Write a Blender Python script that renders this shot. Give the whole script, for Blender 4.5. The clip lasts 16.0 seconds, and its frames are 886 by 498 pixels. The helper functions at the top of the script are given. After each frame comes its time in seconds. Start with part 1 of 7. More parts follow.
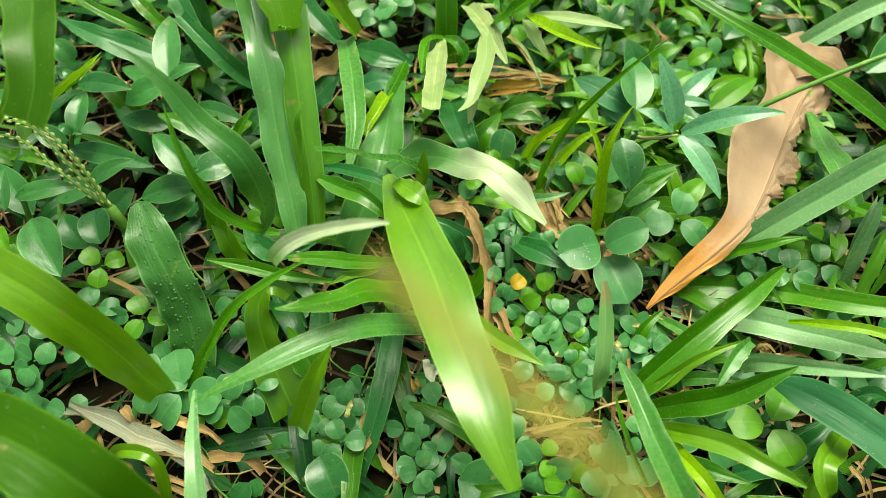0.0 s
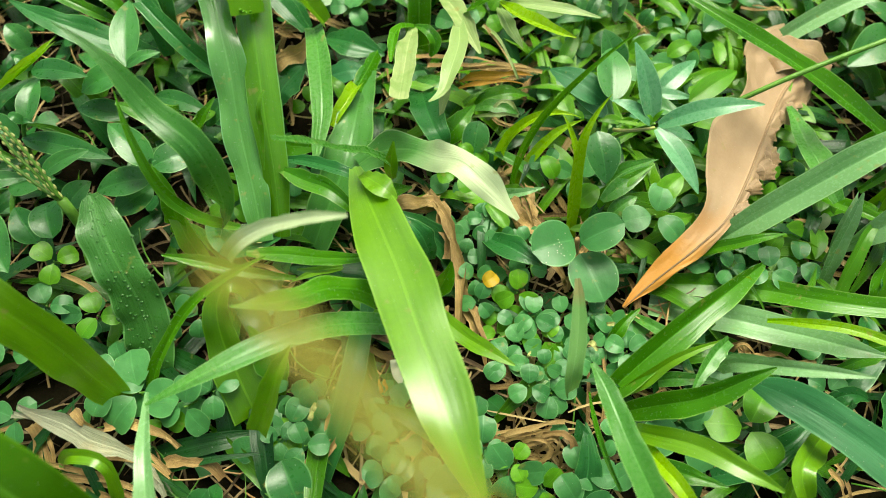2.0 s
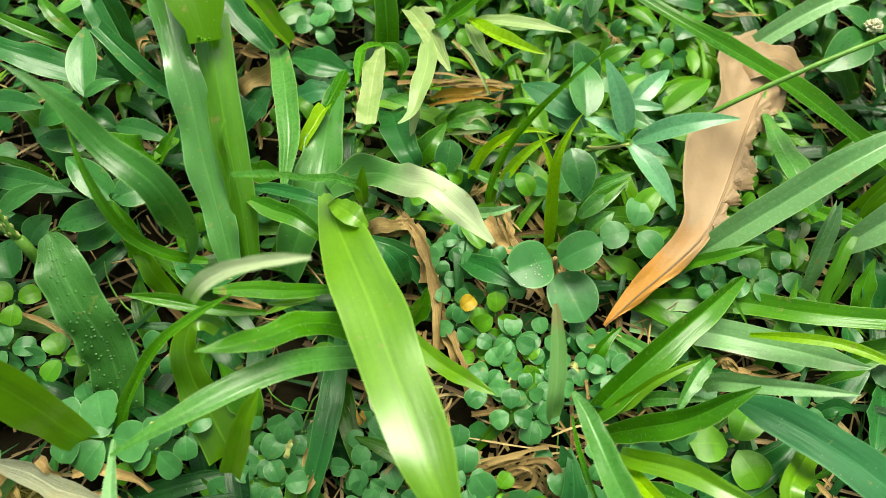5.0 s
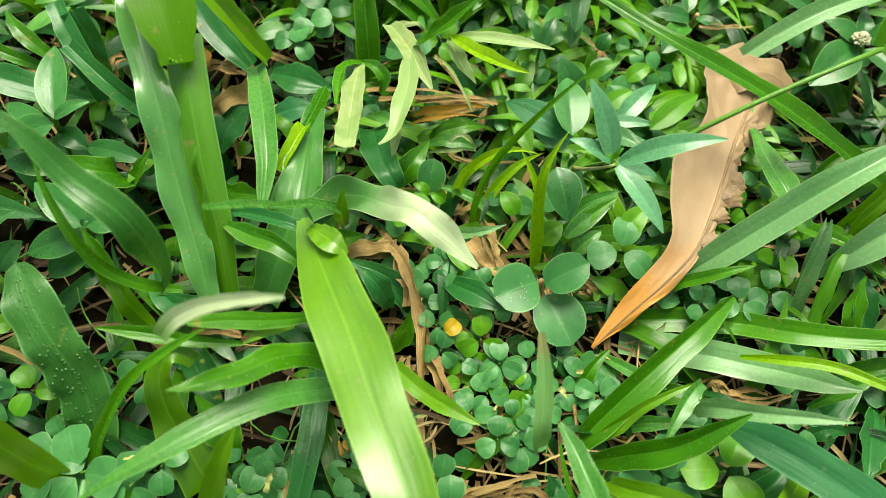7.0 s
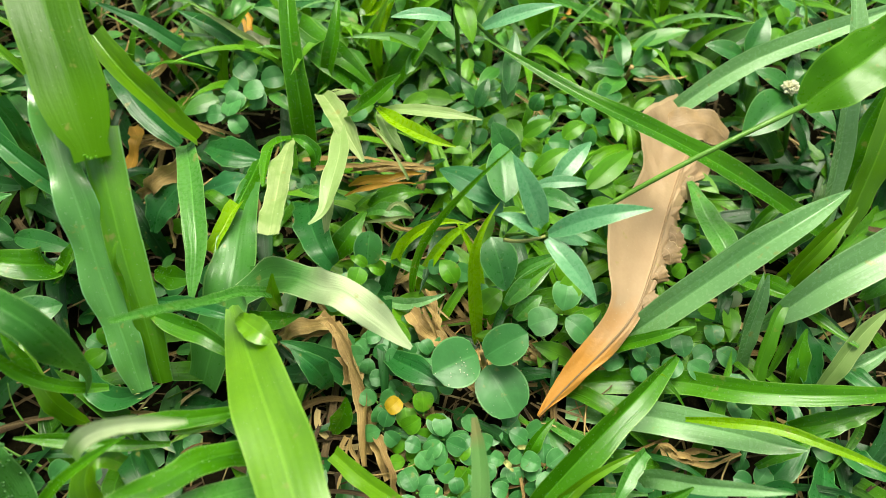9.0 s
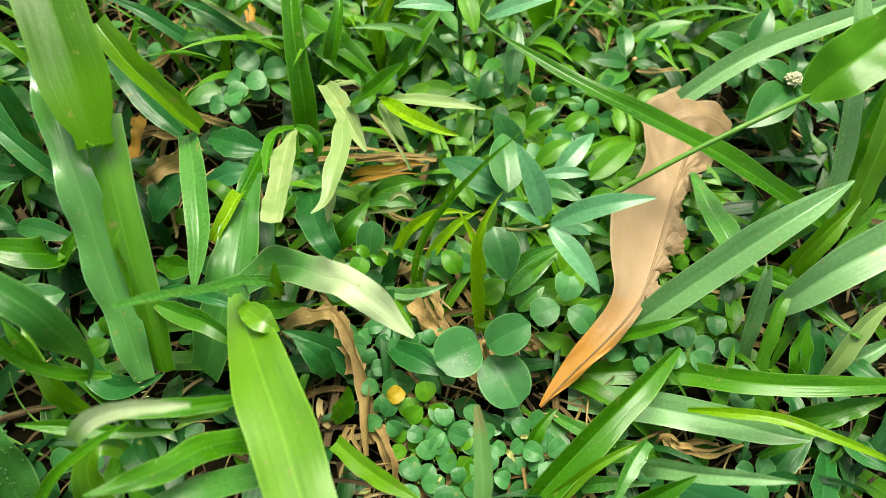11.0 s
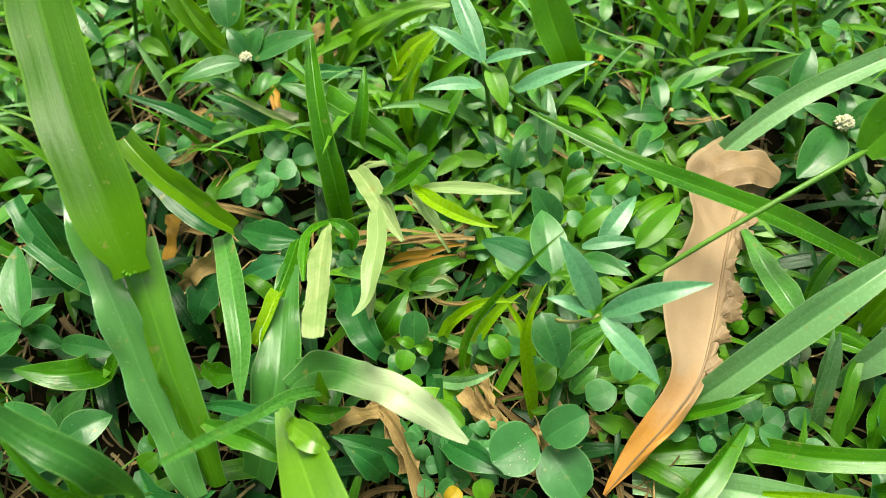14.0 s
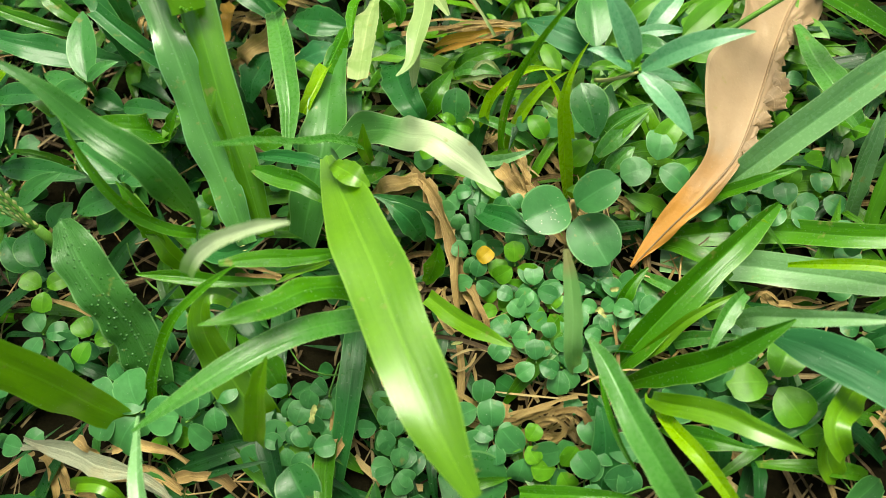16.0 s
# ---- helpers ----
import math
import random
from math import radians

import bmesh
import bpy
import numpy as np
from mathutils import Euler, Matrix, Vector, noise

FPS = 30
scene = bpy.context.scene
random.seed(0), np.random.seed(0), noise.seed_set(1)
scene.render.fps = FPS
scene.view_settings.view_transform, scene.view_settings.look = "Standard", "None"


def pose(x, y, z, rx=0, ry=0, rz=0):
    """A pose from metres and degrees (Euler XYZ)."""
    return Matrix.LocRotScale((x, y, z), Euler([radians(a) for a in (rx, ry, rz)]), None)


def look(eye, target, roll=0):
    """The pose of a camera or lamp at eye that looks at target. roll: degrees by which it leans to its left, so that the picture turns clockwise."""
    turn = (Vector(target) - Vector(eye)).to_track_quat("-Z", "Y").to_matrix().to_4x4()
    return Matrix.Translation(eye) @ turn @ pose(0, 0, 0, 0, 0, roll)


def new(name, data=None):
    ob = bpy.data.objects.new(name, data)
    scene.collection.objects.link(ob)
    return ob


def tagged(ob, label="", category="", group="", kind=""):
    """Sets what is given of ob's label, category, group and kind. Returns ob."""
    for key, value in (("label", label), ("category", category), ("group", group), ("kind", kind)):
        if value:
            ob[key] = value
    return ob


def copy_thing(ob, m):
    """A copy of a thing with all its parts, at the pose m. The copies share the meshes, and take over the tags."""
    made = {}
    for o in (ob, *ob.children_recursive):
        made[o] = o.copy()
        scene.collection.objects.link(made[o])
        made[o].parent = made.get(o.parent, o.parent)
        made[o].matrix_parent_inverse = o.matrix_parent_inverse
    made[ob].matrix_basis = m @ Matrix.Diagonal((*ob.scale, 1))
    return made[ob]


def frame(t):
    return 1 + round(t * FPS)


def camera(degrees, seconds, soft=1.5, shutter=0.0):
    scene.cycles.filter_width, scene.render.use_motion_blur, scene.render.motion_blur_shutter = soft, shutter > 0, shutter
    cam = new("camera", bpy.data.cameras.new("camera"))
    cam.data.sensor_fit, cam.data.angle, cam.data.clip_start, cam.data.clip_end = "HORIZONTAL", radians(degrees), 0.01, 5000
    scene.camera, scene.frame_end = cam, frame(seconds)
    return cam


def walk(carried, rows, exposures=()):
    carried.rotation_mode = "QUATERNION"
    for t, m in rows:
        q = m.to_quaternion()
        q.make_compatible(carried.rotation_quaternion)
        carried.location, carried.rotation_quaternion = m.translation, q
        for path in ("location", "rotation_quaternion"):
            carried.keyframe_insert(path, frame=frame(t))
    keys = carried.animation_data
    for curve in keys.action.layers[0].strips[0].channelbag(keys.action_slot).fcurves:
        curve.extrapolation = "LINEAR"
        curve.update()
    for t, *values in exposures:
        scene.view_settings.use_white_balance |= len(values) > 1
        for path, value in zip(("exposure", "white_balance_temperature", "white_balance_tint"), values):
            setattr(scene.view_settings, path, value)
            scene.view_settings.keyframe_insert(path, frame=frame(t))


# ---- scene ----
cam = camera(64.4, 16.0, 0.6)
METRES, EYE, TILT, LEAN, TURN = 0.18, 0.215, -65.0, 0.0, 0.0
ROWS = [
    (0.0, 0.0, 0.0, 0.0, 0.0, 0.0, -0.0),
    (0.5, -0.0138, 0.0021, -0.011, -0.2, -0.08, -0.36),
    (1.0, -0.0168, 0.0185, -0.0299, -0.39, -0.44, -0.78),
    (1.5, 0.0101, 0.0251, 0.0078, -0.85, -0.01, -0.13),
    (2.0, 0.0244, 0.043, -0.0032, -1.24, -0.16, -0.17),
    (2.5, 0.0228, 0.0512, 0.0124, -1.57, -0.26, 0.16),
    (3.0, 0.0031, 0.0599, -0.0105, -1.9, -0.68, -0.46),
    (3.5, 0.0016, 0.0675, -0.012, -2.08, -0.96, -0.39),
    (4.0, 0.0133, 0.0532, 0.0259, -1.83, 0.05, 0.8),
    (6.5, 0.0597, 0.0951, 0.0402, -3.21, -0.67, 2.01),
    (7.0, 0.0549, 0.0977, 0.0698, -3.27, -0.18, 2.45),
    (7.5, 0.0924, 0.1026, 0.107, -3.69, 0.32, 3.99),
    (8.0, 0.1036, 0.1125, 0.0924, -4.02, -0.01, 3.84),
    (8.5, 0.1133, 0.1151, 0.0989, -4.28, -0.03, 3.79),
    (9.0, 0.1355, 0.1059, 0.1472, -4.55, 1.43, 5.4),
    (11.5, 0.1267, 0.112, 0.1275, -4.5, 1.19, 5.11),
    (12.0, 0.12, 0.1186, 0.1215, -4.72, 0.97, 4.88),
    (12.5, 0.1291, 0.1069, 0.1475, -4.36, 1.5, 5.6),
    (13.0, 0.1955, 0.1113, 0.2415, -4.13, 2.84, 8.75),
    (13.5, 0.199, 0.1187, 0.2698, -2.28, 3.81, 9.66),
    (14.0, 0.1387, 0.1383, 0.2585, -1.41, 2.51, 9.54),
    (14.5, 0.119, 0.1264, 0.2365, -0.33, 0.77, 9.45),
    (15.0, 0.1127, 0.1152, 0.1771, 0.65, -1.01, 8.9),
    (15.5, 0.1, 0.1095, 0.1152, 1.85, -2.83, 7.65),
    (16.0, 0.1197, 0.1016, 0.0247, 2.59, -3.36, 6.83),
]
walk(cam, [(t, pose(0, 0, EYE, TILT, LEAN, TURN) @ pose(METRES * x, METRES * y, METRES * z, 90 + pitch, roll, yaw)) for t, x, y, z, yaw, pitch, roll in ROWS], [(0.0, 0.72, 6850, -5), (16.0, 0.72, 6850, -5)])

cam.data.dof.use_dof = True
cam.data.dof.focus_distance = 0.2
cam.data.dof.aperture_fstop = 12.5

# ---- world and sun ----
world = bpy.data.worlds.new("world")
scene.world = world
world.use_nodes = True
wn = world.node_tree.nodes
sky = wn.new("ShaderNodeTexSky")
sky.sky_type = "NISHITA"
sky.sun_disc = False
sky.sun_elevation = radians(68)
sky.sun_rotation = radians(16)
sky.dust_density = 8.0
sky.air_density = 0.7
sky.ozone_density = 0.6
world.node_tree.links.new(sky.outputs[0], wn["Background"].inputs[0])
wn["Background"].inputs[1].default_value = 0.105
sun = new("sun", bpy.data.lights.new("sun", "SUN"))
sun.data.energy, sun.data.angle, sun.data.color = 3.5, radians(34), (1.0, 0.97, 0.86)
sun.matrix_world = look((0.10, 0.36, 0.93), (0, 0, 0))


# ---- materials ----
def node_mat(name):
    m = bpy.data.materials.new(name)
    m.use_nodes = True
    m.node_tree.nodes.clear()
    return m, m.node_tree.nodes, m.node_tree.links


def ramp(nodes, links, fac, stops):
    r = nodes.new("ShaderNodeValToRGB")
    while len(r.color_ramp.elements) < len(stops):
        r.color_ramp.elements.new(0.5)
    for e, (at, c) in zip(r.color_ramp.elements, stops):
        e.position, e.color = at, (*c, 1)
    links.new(fac, r.inputs[0])
    return r.outputs[0]


def mixed(nodes, links, fac, a, b, how="MIX"):
    n = nodes.new("ShaderNodeMix")
    n.data_type, n.blend_type = "RGBA", how
    for sock, v in ((n.inputs[0], fac), (n.inputs[6], a), (n.inputs[7], b)):
        if isinstance(v, (int, float)):
            sock.default_value = v
        elif isinstance(v, tuple):
            sock.default_value = (*v, 1)
        else:
            links.new(v, sock)
    return n.outputs[2]


def calc(nodes, links, op, a, b=0.0, c=0.0):
    n = nodes.new("ShaderNodeMath")
    n.operation = op
    for sock, v in zip(n.inputs, (a, b, c)):
        if isinstance(v, (int, float)):
            sock.default_value = v
        else:
            links.new(v, sock)
    return n.outputs[0]


def leaf_mat(name, dark, light, rough=0.3, thin=0.3, veins="parallel", edge=None, tip=None, blotch=None, twin=None, root=None, streak=0.45, fade=None, coat=0.0, spec=0.45, bump=0.2, island=False, lit_half=0.22, patchy=0.5):
    """A leaf: colour from dark to light by thing and by patch, veins, a paler midrib, thin enough to let light through."""
    m, n, k = node_mat(name)
    out, bsdf = n.new("ShaderNodeOutputMaterial"), n.new("ShaderNodeBsdfPrincipled")
    uv = n.new("ShaderNodeUVMap")
    sep = n.new("ShaderNodeSeparateXYZ")
    k.new(uv.outputs[0], sep.inputs[0])
    u, v = sep.outputs[0], sep.outputs[1]
    rnd = n.new("ShaderNodeNewGeometry").outputs["Random Per Island"] if island else n.new("ShaderNodeObjectInfo").outputs["Random"]
    place = n.new("ShaderNodeNewGeometry").outputs["Position"]
    big, fine = n.new("ShaderNodeTexNoise"), n.new("ShaderNodeTexNoise")
    for tex, scale, detail in ((big, 90, 3), (fine, 900, 4)):
        tex.inputs["Scale"].default_value, tex.inputs["Detail"].default_value = scale, detail
        k.new(place, tex.inputs["Vector"])
    fac = calc(n, k, "ADD", calc(n, k, "MULTIPLY", rnd, 0.75), calc(n, k, "MULTIPLY_ADD", big.outputs[0], 0.9, -0.32))
    col = ramp(n, k, fac, [(0.0, dark), (1.0, light)])
    if twin:
        col = mixed(n, k, calc(n, k, "GREATER_THAN", u, 0.5), col, twin)
    mottle, where = n.new("ShaderNodeTexNoise"), n.new("ShaderNodeCombineXYZ")
    mottle.inputs["Scale"].default_value, mottle.inputs["Detail"].default_value = 1.0, 3
    k.new(calc(n, k, "MULTIPLY", u, 3.5), where.inputs[0])
    k.new(calc(n, k, "MULTIPLY", v, 3.0), where.inputs[1])
    k.new(calc(n, k, "MULTIPLY", rnd, 37.0), where.inputs[2])
    k.new(where.outputs[0], mottle.inputs["Vector"])
    patch = ramp(n, k, mottle.outputs[0], [(0.42, (0, 0, 0)), (0.68, (1, 1, 1))])
    col = mixed(n, k, calc(n, k, "MULTIPLY", patch, patchy), col, tuple(0.62 * c for c in dark))
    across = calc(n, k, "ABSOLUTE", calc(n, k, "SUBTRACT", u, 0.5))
    # one side of the midrib fold lightened, as if lit more than the other
    col = mixed(n, k, calc(n, k, "MULTIPLY", calc(n, k, "GREATER_THAN", u, 0.5), lit_half), col, light)
    if veins == "parallel":
        lines = n.new("ShaderNodeTexNoise")
        lines.inputs["Scale"].default_value, lines.inputs["Detail"].default_value = 1.0, 4
        spread = n.new("ShaderNodeCombineXYZ")
        k.new(calc(n, k, "MULTIPLY", u, 30.0), spread.inputs[0])
        k.new(calc(n, k, "MULTIPLY", v, 0.8), spread.inputs[1])
        k.new(calc(n, k, "MULTIPLY", rnd, 50.0), spread.inputs[2])
        k.new(spread.outputs[0], lines.inputs["Vector"])
        stripe = calc(n, k, "MULTIPLY_ADD", lines.outputs[0], 1.2, -0.2)
        rib = calc(n, k, "MULTIPLY", calc(n, k, "LESS_THAN", across, 0.025), 0.7)
        relief = calc(n, k, "ADD", stripe, calc(n, k, "MULTIPLY", rib, 0.4))
        amount = 0.6 * streak
    else:
        slant = calc(n, k, "SUBTRACT", calc(n, k, "MULTIPLY", v, 46.0), calc(n, k, "MULTIPLY", across, 38.0))
        stripe = calc(n, k, "POWER", calc(n, k, "MULTIPLY_ADD", calc(n, k, "SINE", slant), 0.5, 0.5), 6.0)
        rib = calc(n, k, "LESS_THAN", across, 0.022)
        relief = calc(n, k, "MULTIPLY", calc(n, k, "SUBTRACT", 1.0, calc(n, k, "MAXIMUM", calc(n, k, "MULTIPLY", stripe, 0.12), rib)), 0.3)
        amount = 0.03
    col = mixed(n, k, calc(n, k, "MULTIPLY", stripe, amount), col, light)
    col = mixed(n, k, calc(n, k, "MULTIPLY", rib, 0.45 if veins == "parallel" else 0.22), col, tuple(min(1, c * 1.5 + 0.03) for c in light))
    col = mixed(n, k, calc(n, k, "MULTIPLY", fine.outputs[0], 0.35), col, dark)
    if edge:
        col = mixed(n, k, calc(n, k, "MULTIPLY", calc(n, k, "GREATER_THAN", across, 0.468), 0.5), col, edge)
    if tip:
        near = calc(n, k, "MULTIPLY_ADD", big.outputs[0], 0.5, v)
        col = mixed(n, k, calc(n, k, "GREATER_THAN", near, 1.17), col, tip)
    if root:
        low = calc(n, k, "MULTIPLY_ADD", big.outputs[0], 0.16, v)
        col = mixed(n, k, ramp(n, k, low, [(0.17, (1, 1, 1)), (0.27, (0, 0, 0))]), col, root)
    if fade:
        far = calc(n, k, "MULTIPLY_ADD", big.outputs[0], 0.24, calc(n, k, "SUBTRACT", v, 0.12))
        col = mixed(n, k, ramp(n, k, far, [(fade[0], (0, 0, 0)), (fade[1], (1, 1, 1))]), col, fade[2])
    if blotch:
        spot = n.new("ShaderNodeTexNoise")
        spot.inputs["Scale"].default_value, spot.inputs["Detail"].default_value = 160, 5
        k.new(place, spot.inputs["Vector"])
        col = mixed(n, k, ramp(n, k, spot.outputs[0], [(0.5, (0, 0, 0)), (0.66, (0.8, 0.8, 0.8))]), col, blotch)
    dust, scar = n.new("ShaderNodeTexNoise"), n.new("ShaderNodeTexNoise")
    for tex, scale, detail in ((dust, 1900, 1), (scar, 260, 5)):
        tex.inputs["Scale"].default_value, tex.inputs["Detail"].default_value = scale, detail
        k.new(place, tex.inputs["Vector"])
    col = mixed(n, k, ramp(n, k, dust.outputs[0], [(0.735, (0, 0, 0)), (0.80, (0.45, 0.45, 0.45))]), col, (0.52, 0.55, 0.40))
    col = mixed(n, k, ramp(n, k, scar.outputs[0], [(0.66, (0, 0, 0)), (0.74, (0.6, 0.6, 0.6))]), col, (0.30, 0.26, 0.07))
    k.new(col, bsdf.inputs["Base Color"])
    bsdf.inputs["Specular IOR Level"].default_value = spec
    bsdf.inputs["Coat Weight"].default_value, bsdf.inputs["Coat Roughness"].default_value = coat, 0.26
    k.new(calc(n, k, "MULTIPLY_ADD", fine.outputs[0], 0.2, rough - 0.1), bsdf.inputs["Roughness"])
    bm = n.new("ShaderNodeBump")
    bm.inputs["Strength"].default_value, bm.inputs["Distance"].default_value = bump, 0.00022
    k.new(calc(n, k, "ADD", relief, calc(n, k, "MULTIPLY", fine.outputs[0], 1.2)), bm.inputs["Height"])
    swell, buckle = n.new("ShaderNodeTexNoise"), n.new("ShaderNodeBump")
    swell.inputs["Scale"].default_value, swell.inputs["Detail"].default_value = 1.0, 3
    along = n.new("ShaderNodeCombineXYZ")
    k.new(calc(n, k, "MULTIPLY", u, 5.0 if veins == "parallel" else 2.5), along.inputs[0])
    k.new(calc(n, k, "MULTIPLY", v, 2.0 if veins == "parallel" else 3.0), along.inputs[1])
    k.new(calc(n, k, "MULTIPLY", rnd, 61.0), along.inputs[2])
    k.new(along.outputs[0], swell.inputs["Vector"])
    buckle.inputs["Strength"].default_value, buckle.inputs["Distance"].default_value = 0.5, 0.0006 if veins == "parallel" else 0.0005
    k.new(swell.outputs[0], buckle.inputs["Height"])
    k.new(buckle.outputs[0], bm.inputs["Normal"])
    k.new(bm.outputs[0], bsdf.inputs["Normal"])
    trans, mix = n.new("ShaderNodeBsdfTranslucent"), n.new("ShaderNodeMixShader")
    k.new(mixed(n, k, 0.25, col, (0.22, 0.50, 0.01)), trans.inputs[0])
    mix.inputs[0].default_value = thin
    k.new(bsdf.outputs[0], mix.inputs[1])
    k.new(trans.outputs[0], mix.inputs[2])
    k.new(mix.outputs[0], out.inputs[0])
    return m


def rough_mat(name, stops, scale=60, detail=6, rough=0.85, bump=0.5, dist=0.001, stretch=None, thin=0.0, gloss=0.3):
    """Soil, straw, stalks: noise colour over a ramp, with relief."""
    m, n, k = node_mat(name)
    out, bsdf = n.new("ShaderNodeOutputMaterial"), n.new("ShaderNodeBsdfPrincipled")
    place = n.new("ShaderNodeNewGeometry").outputs["Position"]
    rnd = n.new("ShaderNodeNewGeometry").outputs["Random Per Island"]
    if stretch:
        uv, mp = n.new("ShaderNodeUVMap"), n.new("ShaderNodeMapping")
        mp.inputs["Scale"].default_value = stretch
        k.new(uv.outputs[0], mp.inputs[0])
        place = mp.outputs[0]
    tex, fine = n.new("ShaderNodeTexNoise"), n.new("ShaderNodeTexNoise")
    for t, s in ((tex, scale), (fine, scale * 7)):
        t.inputs["Scale"].default_value, t.inputs["Detail"].default_value = s, detail
        k.new(place, t.inputs["Vector"])
    fac = calc(n, k, "ADD", calc(n, k, "MULTIPLY_ADD", tex.outputs[0], 1.3, -0.25), calc(n, k, "MULTIPLY_ADD", rnd, 0.9, -0.45))
    col = ramp(n, k, fac, stops)
    col = mixed(n, k, calc(n, k, "MULTIPLY", fine.outputs[0], 0.4), col, stops[0][1])
    k.new(col, bsdf.inputs["Base Color"])
    bsdf.inputs["Roughness"].default_value = rough
    bsdf.inputs["Specular IOR Level"].default_value = gloss
    bm = n.new("ShaderNodeBump")
    bm.inputs["Strength"].default_value, bm.inputs["Distance"].default_value = bump, dist
    k.new(calc(n, k, "ADD", tex.outputs[0], calc(n, k, "MULTIPLY", fine.outputs[0], 0.4)), bm.inputs["Height"])
    k.new(bm.outputs[0], bsdf.inputs["Normal"])
    if thin:
        trans, mix = n.new("ShaderNodeBsdfTranslucent"), n.new("ShaderNodeMixShader")
        k.new(col, trans.inputs[0])
        mix.inputs[0].default_value = thin
        k.new(bsdf.outputs[0], mix.inputs[1])
        k.new(trans.outputs[0], mix.inputs[2])
        k.new(mix.outputs[0], out.inputs[0])
    else:
        k.new(bsdf.outputs[0], out.inputs[0])
    return m


GRASS = leaf_mat("grass_green", (0.020, 0.12, 0.003), (0.11, 0.34, 0.008), thin=0.34, rough=0.25, spec=0.5, edge=(0.28, 0.48, 0.10))
LIME = leaf_mat("grass_lime", (0.075, 0.23, 0.002), (0.20, 0.42, 0.006), thin=0.40, rough=0.34, spec=0.6, coat=0.8, edge=(0.25, 0.48, 0.04))
BRIGHT = leaf_mat("grass_bright", (0.17, 0.38, 0.003), (0.34, 0.57, 0.008), thin=0.45, rough=0.28, spec=0.6, edge=(0.42, 0.60, 0.08), patchy=0.2)
DEEP = leaf_mat("grass_deep", (0.012, 0.095, 0.018), (0.044, 0.20, 0.042), thin=0.26, rough=0.30, spec=0.42, streak=0.35, bump=0.2, edge=(0.18, 0.40, 0.12))
SHEATH = leaf_mat("grass_sheath", (0.065, 0.23, 0.004), (0.14, 0.36, 0.012), thin=0.34, rough=0.2, spec=1.0, coat=0.5, edge=(0.22, 0.46, 0.14), lit_half=0.0)
SHEATH_OUT = leaf_mat("sheath_outside", (0.045, 0.18, 0.025), (0.11, 0.30, 0.065), thin=0.2, rough=0.24, spec=0.8, coat=0.7, streak=0.3, bump=0.15, edge=(0.20, 0.42, 0.20), lit_half=0.0, patchy=0.1)
UPST = leaf_mat("upright_blade", (0.14, 0.33, 0.09), (0.26, 0.46, 0.16), thin=0.5, rough=0.34, root=(0.27, 0.27, 0.11), edge=(0.28, 0.48, 0.18))
WITHER = leaf_mat("grass_withering", (0.15, 0.28, 0.05), (0.36, 0.47, 0.19), thin=0.28, rough=0.36, streak=0.8, edge=(0.52, 0.58, 0.28), patchy=0.3)
PALE = leaf_mat("grass_faded", (0.14, 0.25, 0.05), (0.46, 0.52, 0.24), thin=0.25, rough=0.48, streak=0.9, edge=(0.56, 0.58, 0.34), blotch=(0.20, 0.31, 0.08))
BLEACH = leaf_mat("grass_bleached", (0.34, 0.46, 0.20), (0.72, 0.80, 0.52), thin=0.2, rough=0.4, streak=0.8, root=(0.20, 0.36, 0.09), edge=(0.24, 0.42, 0.10))
SOFT = leaf_mat("grass_soft", (0.042, 0.18, 0.022), (0.125, 0.35, 0.055), thin=0.34, rough=0.28, spec=0.55, streak=0.3, bump=0.12, edge=(0.32, 0.52, 0.18))
# darker copy of grass_soft, with shade put into the colour
SOFT_SHADED = leaf_mat("grass_soft_shaded", (0.028, 0.135, 0.018), (0.085, 0.26, 0.045), thin=0.32, rough=0.30, spec=0.45, streak=0.3, bump=0.12, edge=(0.24, 0.44, 0.12))
# sky sheen painted in as a paler base colour, besides the real gloss
PALE_SHEEN = leaf_mat("grass_pale_sheen", (0.085, 0.24, 0.065), (0.25, 0.46, 0.19), lit_half=0.45, thin=0.28, rough=0.26, spec=0.7, streak=0.9, bump=0.2, edge=(0.36, 0.55, 0.26))
WORN = leaf_mat("grass_worn", (0.035, 0.15, 0.025), (0.13, 0.32, 0.07), thin=0.28, rough=0.34, streak=0.6, fade=(0.36, 0.56, (0.46, 0.55, 0.32)), edge=(0.42, 0.52, 0.28))
SCORCH = leaf_mat("grass_scorched", (0.05, 0.20, 0.006), (0.13, 0.36, 0.02), thin=0.34, rough=0.34, streak=0.6, fade=(0.86, 0.93, (0.42, 0.25, 0.035)))
JOINT = leaf_mat("grass_jointed", (0.026, 0.10, 0.0005), (0.068, 0.19, 0.001), thin=0.34, rough=0.38, spec=0.3, streak=0.5, root=(0.08, 0.22, 0.001), edge=(0.12, 0.28, 0.01), lit_half=0.08, patchy=0.3)
VERDANT = leaf_mat("grass_verdant", (0.045, 0.18, 0.002), (0.115, 0.32, 0.004), thin=0.34, rough=0.3, spec=0.45, streak=0.4, edge=(0.20, 0.42, 0.05), patchy=0.2)
TEAL = leaf_mat("grass_teal", (0.014, 0.095, 0.030), (0.040, 0.18, 0.060), thin=0.25, rough=0.42, spec=0.25, streak=0.3, bump=0.15, edge=(0.10, 0.28, 0.10))
BLISTER = leaf_mat("grass_blistered", (0.032, 0.13, 0.022), (0.08, 0.24, 0.045), thin=0.2, rough=0.3, bump=0.4, edge=(0.20, 0.38, 0.14))
CLOVER = leaf_mat("clover", (0.030, 0.15, 0.036), (0.105, 0.33, 0.090), veins="net", thin=0.3, rough=0.40, spec=0.5, edge=(0.22, 0.44, 0.16), lit_half=0.1, patchy=0.35)
